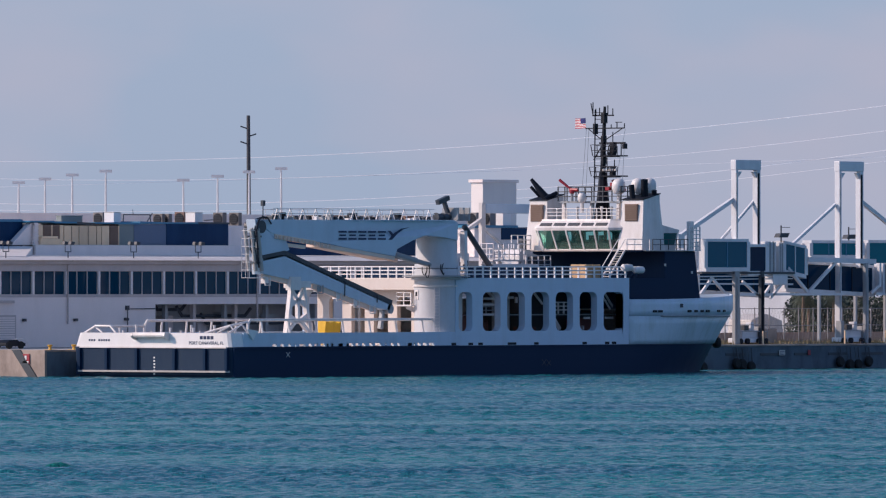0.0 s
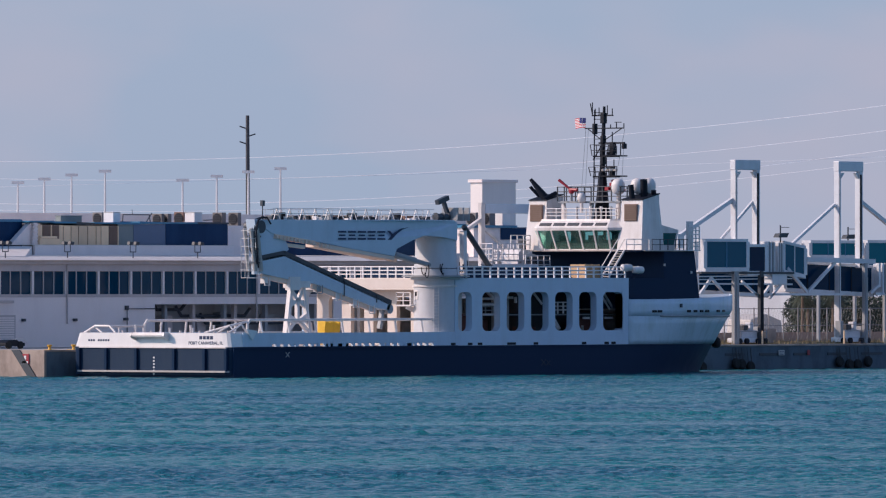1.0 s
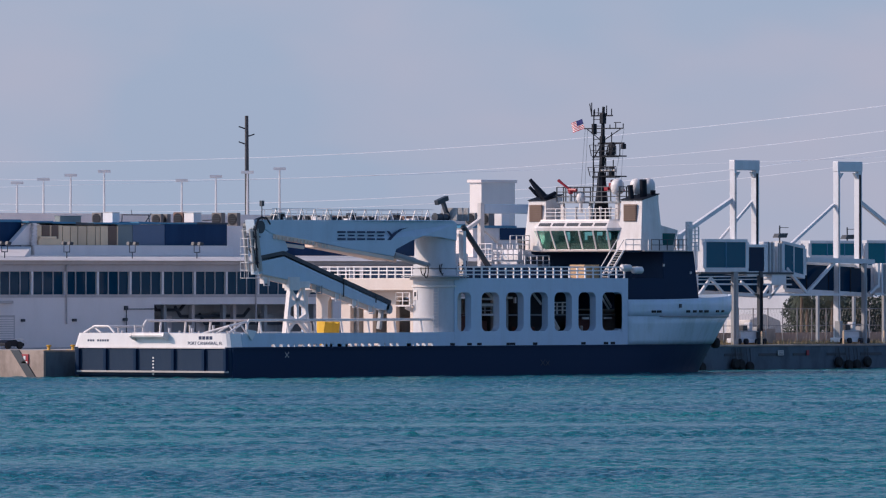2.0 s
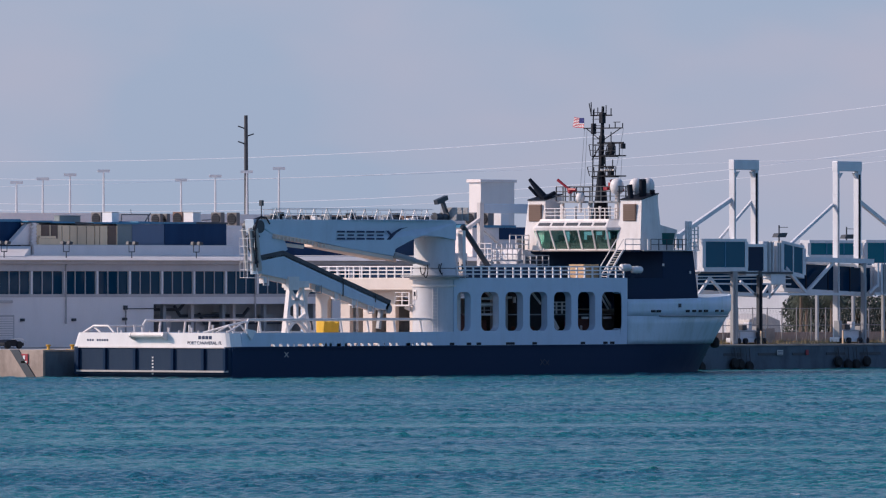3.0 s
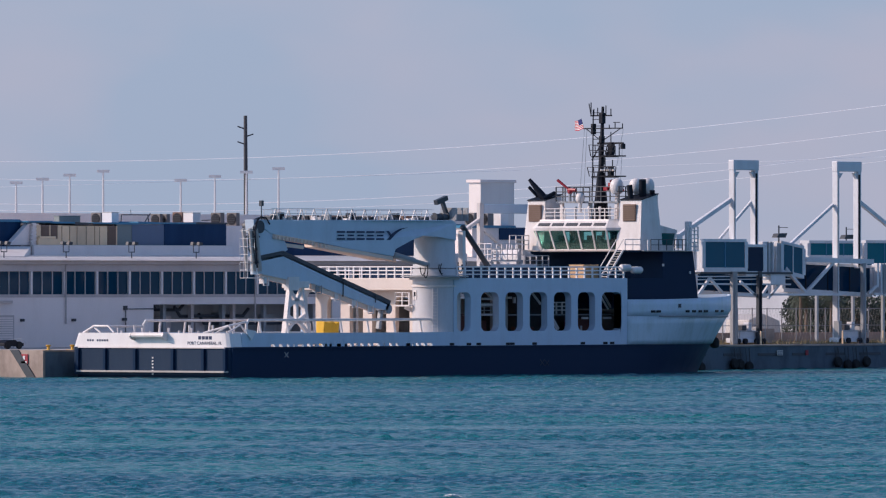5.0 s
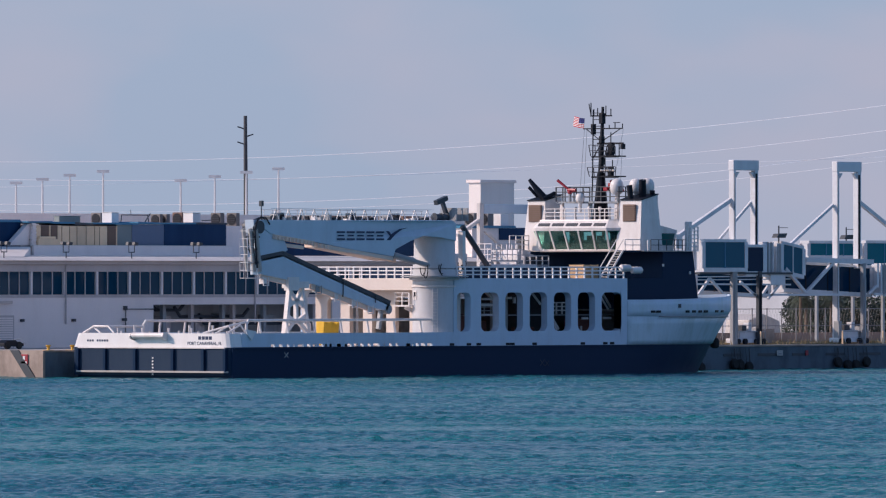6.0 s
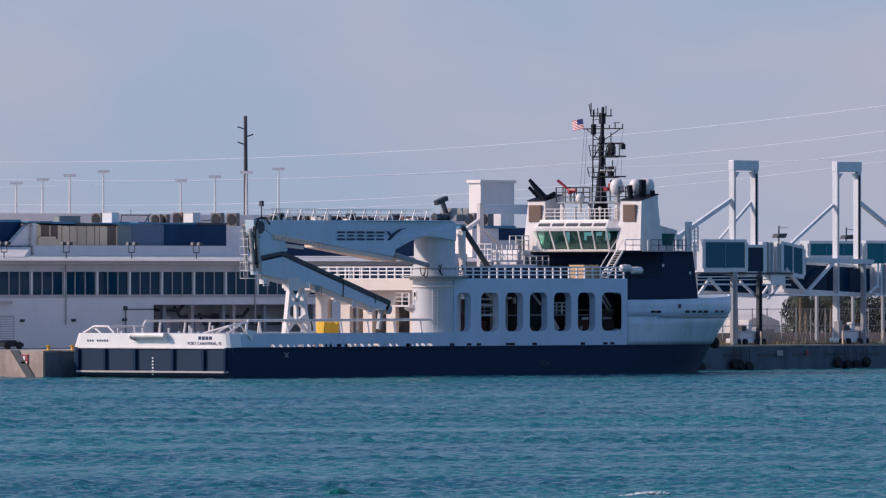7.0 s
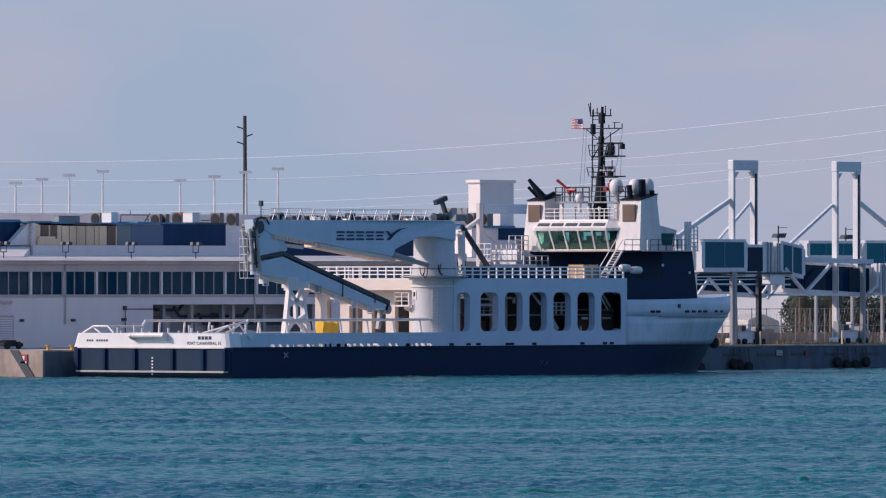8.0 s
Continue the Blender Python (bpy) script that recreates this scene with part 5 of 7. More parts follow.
# ---- deckhouse, wheelhouse, funnels, mast ----
bm = bmesh.new()
prism(bm, [(62.7, 6.06), (68.15, 6.06), (68.0, 7.0), (67.2, 11.4), (62.7, 11.4)], "y", 1.2, BW - 1.2, 0.06)
house = part("deckhouse", bm, NAVY, ship, "dark navy deckhouse")
bm = bmesh.new()
box(bm, 55.96, 62.68, 0.9, BW - 0.9, 5.9, 8.9)
part("house_step", bm, NAVY, ship)
bm = bmesh.new()
box(bm, 57.2, 60.6, 1.3, 2.5, 11.35, 11.5)
part("stair_landing", bm, NAVY, ship)
bm = bmesh.new()
box(bm, 59.6, 67.0, 1.0, BW - 1.0, 11.4, 11.5)
part("bridge_deck", bm, DECK, ship)
railing(ship, (60.9, 1.2, 11.5), (66.8, 1.2, 11.5), 1.0, DARKGREY, 1.1, 2, 0.035)
for dz in (0.0, 1.1):
    railing(ship, (65.6, 0.6, 11.5 + dz), (67.2, 0.6, 11.5 + dz), 1.1, WHITE, 0.5, 3, 0.05)
bm = bmesh.new()
box(bm, 65.4, 67.3, 0.5, 2.6, 11.42, 11.5)
box(bm, 66.2, 66.7, 0.9, 1.4, 11.5, 14.2, 0.05)
part("bridge_wing", bm, WHITE, ship)
railing(ship, (66.8, 1.2, 11.5), (66.8, BW - 1.2, 11.5), 1.0, DARKGREY, 1.4, 2, 0.035)
for x, z in ((66.6, 9.3), (62.6, 10.0)):
    bm = bmesh.new()
    box(bm, x, x + 0.16, 1.08, 1.2, z, z + 0.24)
    part("deck_light", bm, WHITE, ship)

# wheelhouse: lower wall, raking aft windows, brow
WX = 60.6
bm = bmesh.new()
def ring(z, out):
    return [(WX + 3.2, 15.9, z), (WX + 0.9 - out, 15.0 + out * 0.4, z), (WX - out, 14.0 + out * 0.3, z), (WX - out, 5.9 - out * 0.3, z), (WX + 1.2 - out, 4.5 - out * 0.4, z), (WX + 3.2, 3.4, z)]
def loft(bm, a, b):
    va, vb = [bm.verts.new(p) for p in a], [bm.verts.new(p) for p in b]
    n = len(a)
    for i in range(n):
        j = (i + 1) % n
        bm.faces.new((va[i], va[j], vb[j], vb[i]))
    bm.faces.new(va[::-1])
    bm.faces.new(vb)
loft(bm, ring(11.35, 0.0), ring(11.62, 0.05))
wheelhouse = part("wheelhouse", bm, WHITE, ship, "white wheelhouse with raking green-glazed windows")
bm = bmesh.new()
loft(bm, ring(13.35, 0.75), ring(13.6, 0.8))
loft(bm, ring(13.603, 0.8), ring(14.25, 0.25))
part("brow", bm, WHITE, wheelhouse, "white sloping brow over the windows")
bm = bmesh.new()
loft(bm, ring(14.255, 0.25), ring(14.4, 0.2))
part("wheelhouse_roof", bm, WHITE, wheelhouse)
# brow slots
for k in range(5):
    y = 13.35 - k * 1.68
    bm = bmesh.new()
    t = bmesh.new()
    box(t, -0.03, 0.03, -0.68, 0.68, -0.17, 0.17)
    t.transform(Matrix.Translation((WX - 0.56, y, 13.92)) @ Matrix.Rotation(radians(40), 4, "Y"))
    merge(bm, t)
    part("brow_slot", bm, DARKGREY, wheelhouse)
# windows: frame posts and panes between sill and brow
lo, hi = ring(11.62, 0.05), ring(13.36, 0.72)
def pane_between(a0, a1, b0, b1, inset):
    bm = bmesh.new()
    a0, a1, b0, b1 = Vector(a0), Vector(a1), Vector(b0), Vector(b1)
    nrm = (a1 - a0).cross(b0 - a0).normalized()
    vs = [bm.verts.new(p + nrm * s) for s in (-inset, inset) for p in (a0, a1, b1, b0)]
    for f in ((0, 1, 2, 3), (7, 6, 5, 4), (0, 4, 5, 1), (1, 5, 6, 2), (2, 6, 7, 3), (3, 7, 4, 0)):
        bm.faces.new([vs[i] for i in f])
    return bm
segs = [(1, 2, 1), (2, 3, 5), (3, 4, 1)]
for i, j, n in segs:
    for k in range(n):
        f0, f1 = k / n, (k + 1) / n
        A0, A1 = Vector(lo[i]).lerp(Vector(lo[j]), f0), Vector(lo[i]).lerp(Vector(lo[j]), f1)
        B0, B1 = Vector(hi[i]).lerp(Vector(hi[j]), f0), Vector(hi[i]).lerp(Vector(hi[j]), f1)
        pane = part("window_pane", pane_between(A0, A1, B0, B1, 0.015), GLASS_SHIP, wheelhouse, "green-tinted pane")
        pane.visible_shadow = False
        bm = bmesh.new()
        beam(bm, A0, B0, 0.16, 0.16)
        if k == n - 1 and j == 4:
            beam(bm, A1, B1, 0.16, 0.16)
        part("window_post", bm, WHITE, wheelhouse)
bm = bmesh.new()
box(bm, WX + 3.0, WX + 3.2, 3.5, 15.8, 11.5, 12.15)
box(bm, WX + 3.0, WX + 3.2, 8.3, 11.6, 12.15, 12.45)
box(bm, WX + 3.0, WX + 3.2, 3.5, 15.8, 13.25, 13.6)
for a, b in ((3.5, 4.9), (5.8, 8.3), (9.0, 9.25), (10.1, 10.35), (11.6, 13.2), (13.9, 14.1), (15.4, 15.8)):
    box(bm, WX + 3.0, WX + 3.2, a, b, 12.15, 13.25)
part("inner_wall", bm, DARKGREY, wheelhouse)
bm = bmesh.new()
box(bm, WX + 0.6, WX + 1.4, 6.2, 13.6, 11.6, 12.35, 0.05)
for y in (7.4, 8.6, 10.2, 12.0):
    box(bm, WX + 0.7, WX + 1.0, y, y + 0.6, 12.35, 12.9)
for y in (6.4, 9.4, 12.9):
    box(bm, WX + 1.7, WX + 2.3, y, y + 0.6, 11.6, 12.9, 0.08)
part("consoles", bm, BLACK, wheelhouse, "dark consoles and seats behind the windows")
# forward part of the bridge, seen past the funnel
bm = bmesh.new()
prism(bm, [(63.8, 11.5), (66.0, 11.5), (66.6, 13.4), (63.8, 13.9)], "y", 2.6, 4.4)
part("bridge_front", bm, WHITE, wheelhouse)
bm = bmesh.new()
prism(bm, [(64.3, 12.0), (65.8, 12.0), (66.2, 13.1), (64.3, 13.1)], "y", 2.55, 2.6)
part("window_pane", bm, glass("side_teal_glass", (0.02, 0.12, 0.12), 0.05), wheelhouse)
# funnels with louvres
for nm, y0, y1 in (("s", 2.3, 4.9), ("p", 13.9, 16.1)):
    bm = bmesh.new()
    v0 = [(60.5, y0 - 0.15), (63.9, y0 - 0.15), (63.9, y1 + 0.2), (60.5, y1 + 0.2)]
    v1 = [(60.9, y0 + 0.0), (63.3, y0 + 0.0), (63.3, y1 - 0.1), (60.9, y1 - 0.1)]
    va, vb = [bm.verts.new((*p, 11.5)) for p in v0], [bm.verts.new((*p, 16.1)) for p in v1]
    for i in range(4):
        j = (i + 1) % 4
        bm.faces.new((va[i], va[j], vb[j], vb[i]))
    bm.faces.new(vb)
    funnel = part("funnel", bm, WHITE, ship, "white tapered funnel casing with a brown louvre")
    bm = bmesh.new()
    prism(bm, [(60.88, 16.1), (63.32, 16.1), (63.32, 16.70), (60.88, 16.16)], "y", y0, y1 - 0.1)
    part("funnel_cap", bm, WHITE, funnel)
    bm = bmesh.new()
    prism(bm, [(60.80, 16.17), (63.40, 16.74), (63.40, 16.82), (60.80, 16.25)], "y", y0 - 0.06, y1 - 0.04)
    part("cap_plate", bm, BLACK, funnel, "black sooty cap plate")
    ym = (y0 + y1) / 2
    bm = bmesh.new()
    box(bm, 60.66, 60.80, ym - 0.75, ym + 0.75, 14.2, 15.8)
    lv = part("louvre", bm, LOUVRE, funnel, "brown louvred vent")
    bm = bmesh.new()
    for i in range(8):
        box(bm, 60.60, 60.66, ym - 0.7, ym + 0.7, 14.28 + i * 0.19, 14.36 + i * 0.19)
    part("slats", bm, SLAT, lv)
    bm = bmesh.new()
    if nm == "p":     # raked dark exhaust pipes
        tube(bm, (61.6, ym - 0.6, 16.2), (60.7, ym + 0.7, 18.2), 0.42, 12, 0.16)
        tube(bm, (62.4, ym + 0.6, 16.2), (61.6, ym + 1.5, 17.5), 0.16, 10)
        tube(bm, (61.0, ym - 0.7, 16.3), (62.4, ym - 1.0, 16.9), 0.2, 10)
    else:
        tube(bm, (61.3, ym + 0.3, 16.2), (61.2, ym + 0.4, 17.6), 0.27, 12)
        tube(bm, (62.2, ym - 0.4, 16.2), (61.9, ym - 0.6, 18.1), 0.34, 14)
        tube(bm, (63.1, ym - 0.8, 16.4), (63.0, ym - 0.9, 17.1), 0.25, 10)
    part("exhaust", bm, BLACK, funnel, "black exhaust pipes", True)
# monkey island rails and gear
for a, b in (((60.5, 13.6), (60.5, 5.2)), ((60.5, 5.2), (62.5, 5.0))):
    railing(ship, (a[0], a[1], 14.4), (b[0], b[1], 14.4), 1.0, WHITE, 1.2, 3, 0.04)
bm = bmesh.new()
box(bm, 61.5, 66.4, 5.6, 13.0, 15.95, 16.10)
part("mast_platform", bm, GREY, ship)
for a, b in (((61.4, 13.0), (61.4, 5.4)), ((61.4, 5.4), (66.4, 5.4)), ((61.4, 13.0), (66.4, 13.0))):
    railing(ship, (a[0], a[1], 16.1), (b[0], b[1], 16.1), 1.35, DARKGREY, 1.1, 3, 0.045)
for x, y in ((61.8, 12.6), (61.8, 6.0), (66, 12.6), (66, 6.0)):
    bm = bmesh.new()
    box(bm, x - 0.15, x + 0.15, y - 0.15, y + 0.15, 14.3, 16.0)
    part("platform_leg", bm, WHITE, ship)
random.seed(8)
for i in range(5):
    y = 6.2 + i * 1.4
    bm = bmesh.new()
    turned(bm, (60.9 + random.random() * 0.5, y, 14.4), [(0.12, 0), (0.08, 0.3), (0.08, 0.7 + 0.5 * random.random()), (0.17, 0.9 + 0.2 * random.random()), (0.12, 1.2)], 10)
    part("searchlight", bm, WHITE if i % 3 else GREY, ship, smooth=True)
MX, MY = 63.4, 9.2
bm = bmesh.new()
tube(bm, (MX, MY, 14.4), (MX, MY, 18.8), 0.75, 8, 0.36)
tube(bm, (MX, MY, 18.8), (MX + 0.1, MY - 0.15, 25.0), 0.28, 8, 0.13)
prism(bm, [(MY + 0.9, 14.4), (MY - 0.5, 14.4), (MY - 0.2, 18.6), (MY + 0.15, 18.6)], "x", MX - 0.25, MX + 0.25)
mast = part("mast", bm, BLACK, ship, "black lattice mast with yards and aerials")
bm = bmesh.new()
for y in (MY + 0.95,):                # ladder frame beside the mast
    tube(bm, (MX - 0.1, y, 17.0), (MX - 0.1, y - 0.1, 24.7), 0.06, 6)
z = 17.6
while z < 24.6:
    beam(bm, (MX - 0.1, MY + 0.95, z), (MX, MY, z), 0.06, 0.06)
    z += 0.62
beam(bm, (MX, MY + 1.1, 20.0), (MX, MY + 0.2, 21.2), 0.08, 0.08)
part("ladder_frame", bm, BLACK, mast)
for z, a, b, w in ((24.15, 1.25, -1.3, 0.13), (22.95, 2.1, -2.6, 0.11), (21.55, 0.4, -2.7, 0.17), (20.3, 1.1, -2.0, 0.14), (18.4, 1.1, -2.1, 0.16)):
    bm = bmesh.new()
    beam(bm, (MX, MY + a, z), (MX, MY + b, z), w, w)
    yard = part("yard", bm, BLACK, mast)
for y, z0, z1 in ((1.2, 24.15, 25.4), (0.85, 24.15, 24.8), (0.4, 24.15, 24.9), (-0.6, 24.15, 25.1), (-1.2, 24.15, 24.8), (-1.7, 22.95, 23.5), (-2.6, 22.95, 23.4), (-1.0, 22.95, 23.3), (-0.5, 18.4, 20.2), (-1.4, 18.4, 20.0), (-1.2, 20.3, 21.6), (-2.2, 20.3, 21.5), (-1.2, 21.6, 22.6)):
    bm = bmesh.new()
    tube(bm, (MX, MY + y, z0), (MX, MY + y, z1), 0.05, 6)
    part("aerial", bm, BLACK, mast)
for p, q in (((1.2, 24.2), (1.45, 25.3)), ((1.8, 22.95), (0.2, 21.9)), ((-2.4, 22.95), (-0.2, 21.8)), ((-2.3, 23.5), (-1.5, 23.5))):
    bm = bmesh.new()
    beam(bm, (MX, MY + p[0], p[1]), (MX, MY + q[0], q[1]), 0.07, 0.07)
    part("brace", bm, BLACK, mast)

for y, z, w, h in ((-0.15, 23.9, 0.45, 0.5), (0.9, 22.9, 0.28, 0.5), (-0.1, 21.9, 0.35, 0.35), (-1.25, 21.1, 0.5, 0.55), (-1.1, 20.55, 0.7, 0.18), (-2.65, 21.25, 0.25, 0.25), (-0.1, 19.9, 0.3, 0.35), (-1.2, 18.9, 0.4, 0.5), (-1.3, 17.6, 0.55, 0.25), (-0.7, 17.3, 0.5, 0.2)):
    bm = bmesh.new()
    box(bm, MX - 0.25, MX + 0.25, MY + y - w / 2, MY + y + w / 2, z - h, z + h, 0.05)
    part("equipment_box", bm, BLACK if z > 18 else RED, mast)
for z0, z1, a, b in ((20.35, 21.4, 0.9, -2.1), (18.45, 19.3, 1.1, -2.0)):      # flared basket bars
    for k in range(5):
        bm = bmesh.new()
        y = a + (b - a) * k / 4
        beam(bm, (MX - 0.7, MY + y * 0.75, z0), (MX - 0.7, MY + y, z1), 0.06, 0.06)
        part("basket_bar", bm, BLACK, mast)
    for f in (0.5, 1.0):
        bm = bmesh.new()
        g = 0.75 + 0.25 * f
        beam(bm, (MX - 0.7, MY + a * g, z0 + (z1 - z0) * f), (MX - 0.7, MY + b * g, z0 + (z1 - z0) * f), 0.05, 0.05)
        part("basket_rail", bm, BLACK, mast)
for z in (20.35, 18.45):
    bm = bmesh.new()
    box(bm, MX - 0.7, MX + 0.9, MY - 2.3, MY - 0.3, z - 0.06, z + 0.06)
    for y in (-2.3, -1.3, -0.3):
        tube(bm, (MX - 0.7, MY + y, z), (MX - 0.7, MY + y, z + 0.9), 0.035, 5)
    tube(bm, (MX - 0.7, MY - 2.3, z + 0.9), (MX - 0.7, MY - 0.3, z + 0.9), 0.035, 5)
    tube(bm, (MX - 0.7, MY - 2.3, z + 0.45), (MX - 0.7, MY - 0.3, z + 0.45), 0.035, 5)
    part("radar_shelf", bm, BLACK, mast)
bm = bmesh.new()
box(bm, MX - 0.5, MX - 0.3, MY - 2.0, MY - 0.2, 18.95, 19.15, 0.04)
part("radar_scanner", bm, WHITE, mast, "white radar scanner bar")
for y0, z0, y1, z1 in ((2.0, 22.9, 2.6, 16.3), (1.7, 22.9, 2.1, 16.3), (-2.7, 22.9, -1.4, 17.2), (-2.6, 21.5, -2.3, 17.2)):
    bm = bmesh.new()
    tube(bm, (MX, MY + y0, z0), (MX, MY + y1, z1), 0.02, 5)
    part("halyard", bm, GREY, mast)
for x, y, z, r in ((61.8, 6.0, 17.55, 0.64), (62.9, 4.6, 17.6, 0.62), (64.0, 4.1, 17.6, 0.66), (61.3, 10.0, 16.5, 0.42), (64.3, 7.9, 17.5, 0.4)):
    rd = bmesh.new()
    turned(rd, (x, y, z - r * 1.25), [(r * 0.55, 0), (r * 0.85, 0.25 * r), (r, 0.8 * r), (r, 1.3 * r), (r * 0.92, 1.7 * r), (r * 0.68, 2.05 * r), (r * 0.35, 2.22 * r), (0.02, 2.28 * r)], 20)
    dome = part("radome", rd, WHITE, ship, "white satellite dome", True)
    rd = bmesh.new()
    tube(rd, (x, y, 14.4 if r > 0.5 else 15.0), (x, y, z - r * 1.2), 0.16, 8)
    part("pedestal", rd, WHITE, dome)
# red fire monitors
for x, y, s in ((60.9, 10.9, 0.75), (63.9, 7.6, 0.35)):
    rd = bmesh.new()
    turned(rd, (x, y, 16.1), [(0.16, 0), (0.12, 0.5), (0.16, 0.7)], 12)
    part("monitor_stand", rd, GREY, ship, smooth=True)
    rd = bmesh.new()
    turned(rd, (x, y, 16.8), [(0.16, 0), (0.24, 0.1), (0.24, 0.3), (0.12, 0.4)], 12)
    tube(rd, (x, y - 0.7, 17.15), (x, y + 0.3, 17.2), 0.15, 8)
    tube(rd, (x, y + 0.1, 17.2), (x - 0.3, y + 1.7 * s, 18.1), 0.10, 8, 0.15)
    part("fire_monitor", rd, RED, ship, "red fire monitor on the mast platform", True)
# stair up the starboard side
bm = bmesh.new()
for s in (0, 0.8):
    beam(bm, (54.8, 1.5 + s, 8.95), (57.2, 1.5 + s, 11.5), 0.1, 0.16)
    beam(bm, (54.8, 1.5 + s, 9.95), (57.2, 1.5 + s, 12.5), 0.06, 0.06)
for i in range(11):
    box(bm, 54.8 + i * 0.22, 55.05 + i * 0.22, 1.5, 2.3, 9.0 + i * 0.235, 9.05 + i * 0.235)
part("side_stair", bm, WHITE, ship, "white steel stair")
railing(ship, (57.2, 1.3, 11.5), (60.6, 1.3, 11.5), 1.0, WHITE, 1.2, 2, 0.04)
# navy box added for the shaded, dark background behind the deck rail
bm = bmesh.new()
box(bm, 36.0, 59.6, 3.2, 15.0, 8.88, 9.86, 0.05)
part("hatch_coaming", bm, NAVY, ship, "low dark box added behind the upper deck rail")
bm = bmesh.new()
box(bm, 50.6, 55.3, 12.0, 13.6, 10.45, 10.6)
for x in (50.8, 55.0):
    box(bm, x, x + 0.2, 12.2, 12.4, 9.86, 10.45)
part("deck_platform", bm, WHITE, ship)
railing(ship, (50.7, 12.0, 10.6), (55.2, 12.0, 10.6), 1.5, WHITE, 0.7, 3, 0.05)
railing(ship, (50.7, 12.0, 10.6), (50.7, 13.6, 10.6), 1.5, WHITE, 0.8, 3, 0.05)
# gear on the port side of the upper deck
bm = bmesh.new()
prism(bm, [(47.4, 9.87), (53.6, 9.87), (53.6, 10.2), (47.0, 10.2)], "y", 9.0, 10.5, 0.05)
part("work_raft", bm, WHITE, ship, "flat white work raft on the upper deck")
bm = bmesh.new()
prism(bm, [(56.5, 10.0), (59.5, 10.0), (59.5, 11.0), (57.0, 11.6), (56.5, 11.0)], "y", 13.8, 15.8, 0.06)
part("work_boat", bm, WHITE, ship, "white covered work boat on deck")
for p, q, z in (((56.2, 12.6), (59.8, 12.6), 9.7), ((57.2, 15.2), (60.0, 15.2), 11.6), ((55.2, 16.2), (59.6, 16.2), 10.4)):
    railing(ship, (p[0], p[1], z), (q[0], q[1], z), 1.3, WHITE, 0.8, 3, 0.045)
bm = bmesh.new()
box(bm, 55.2, 60.0, 12.5, 16.4, 9.5, 9.65)
box(bm, 57.0, 60.0, 15.0, 17.2, 11.4, 11.55)
for x, y in ((55.3, 12.7), (55.3, 16.2), (57.2, 16.9)):
    box(bm, x, x + 0.2, y, y + 0.2, 8.9, 11.4 if y > 16.5 else 9.5)
part("boat_platform", bm, WHITE, ship)
bm = bmesh.new()
box(bm, 46.5, 49.6, 14.0, 17.0, 8.9, 11.2, 0.1)
part("vent_house", bm, WHITE, ship, "white vent house on the upper deck")
for x, y in ((57.4, 12.9), (58.6, 13.0), (59.2, 15.5)):
    bm = bmesh.new()
    box(bm, x, x + 0.6, y, y + 0.5, 9.6 if y < 14 else 11.5, 10.9 if y < 14 else 12.6, 0.05)
    part("locker", bm, DARKGREY, ship)

# white loading frame on the quay behind the ship
frame_x, frame_y = 59.5, 20.7
loader = thing("loading_frame", (frame_x, frame_y, QZ), "white steel loading frame standing on the quay behind the ship", "loading frame")
bm = bmesh.new()
beam(bm, (frame_x, frame_y, QZ), (frame_x, frame_y, 16.0), 0.55, 0.4)
part("post", bm, WHITE, loader)
bm = bmesh.new()
beam(bm, (frame_x - 3.3, frame_y, 12.95), (frame_x - 0.1, frame_y, 14.45), 0.35, 0.3)
part("strut", bm, WHITE, loader)
bm = bmesh.new()
beam(bm, (frame_x + 0.2, frame_y, 13.65), (frame_x + 4.6, frame_y, 11.05), 0.28, 0.25)
part("strut", bm, WHITE, loader)
bm = bmesh.new()
box(bm, frame_x + 0.3, frame_x + 7.0, frame_y - 0.26, frame_y + 0.26, 15.0, 15.9, 0.05)
part("arm", bm, BOOM, loader, "white arm blued by shade")

# ---- flag: four stiff leaves hinged one on another, on the yard's halyard ----
flag = thing("flag", (63.4, 11.25, 22.9), "striped red and white ensign flying from the mast halyard", "flag")
for k in range(4):
    bm = bmesh.new()
    for i in range(0, 13, 2):
        box(bm, -0.012, 0.012, 0, 0.345, i * 0.072, i * 0.072 + 0.072)
    me = mesh_of("flag_leaf", bm, FLAGRED)
    o2 = new("flag_leaf", me)
    o2.parent = flag
    bm = bmesh.new()
    for i in range(1, 13, 2):
        box(bm, -0.012, 0.012, 0, 0.345, i * 0.072, i * 0.072 + 0.072)
    wst = new("white_stripes", mesh_of("white_stripes", bm, FLAGWHITE))
    wst.parent = o2
    if k < 2:
        bm = bmesh.new()
        box(bm, -0.02, 0.02, 0, 0.29 if k else 0.345, 0.44, 0.94)
        cn = new("canton", mesh_of("canton", bm, FLAGBLUE))
        cn.parent = o2
    o2["leaf"] = k


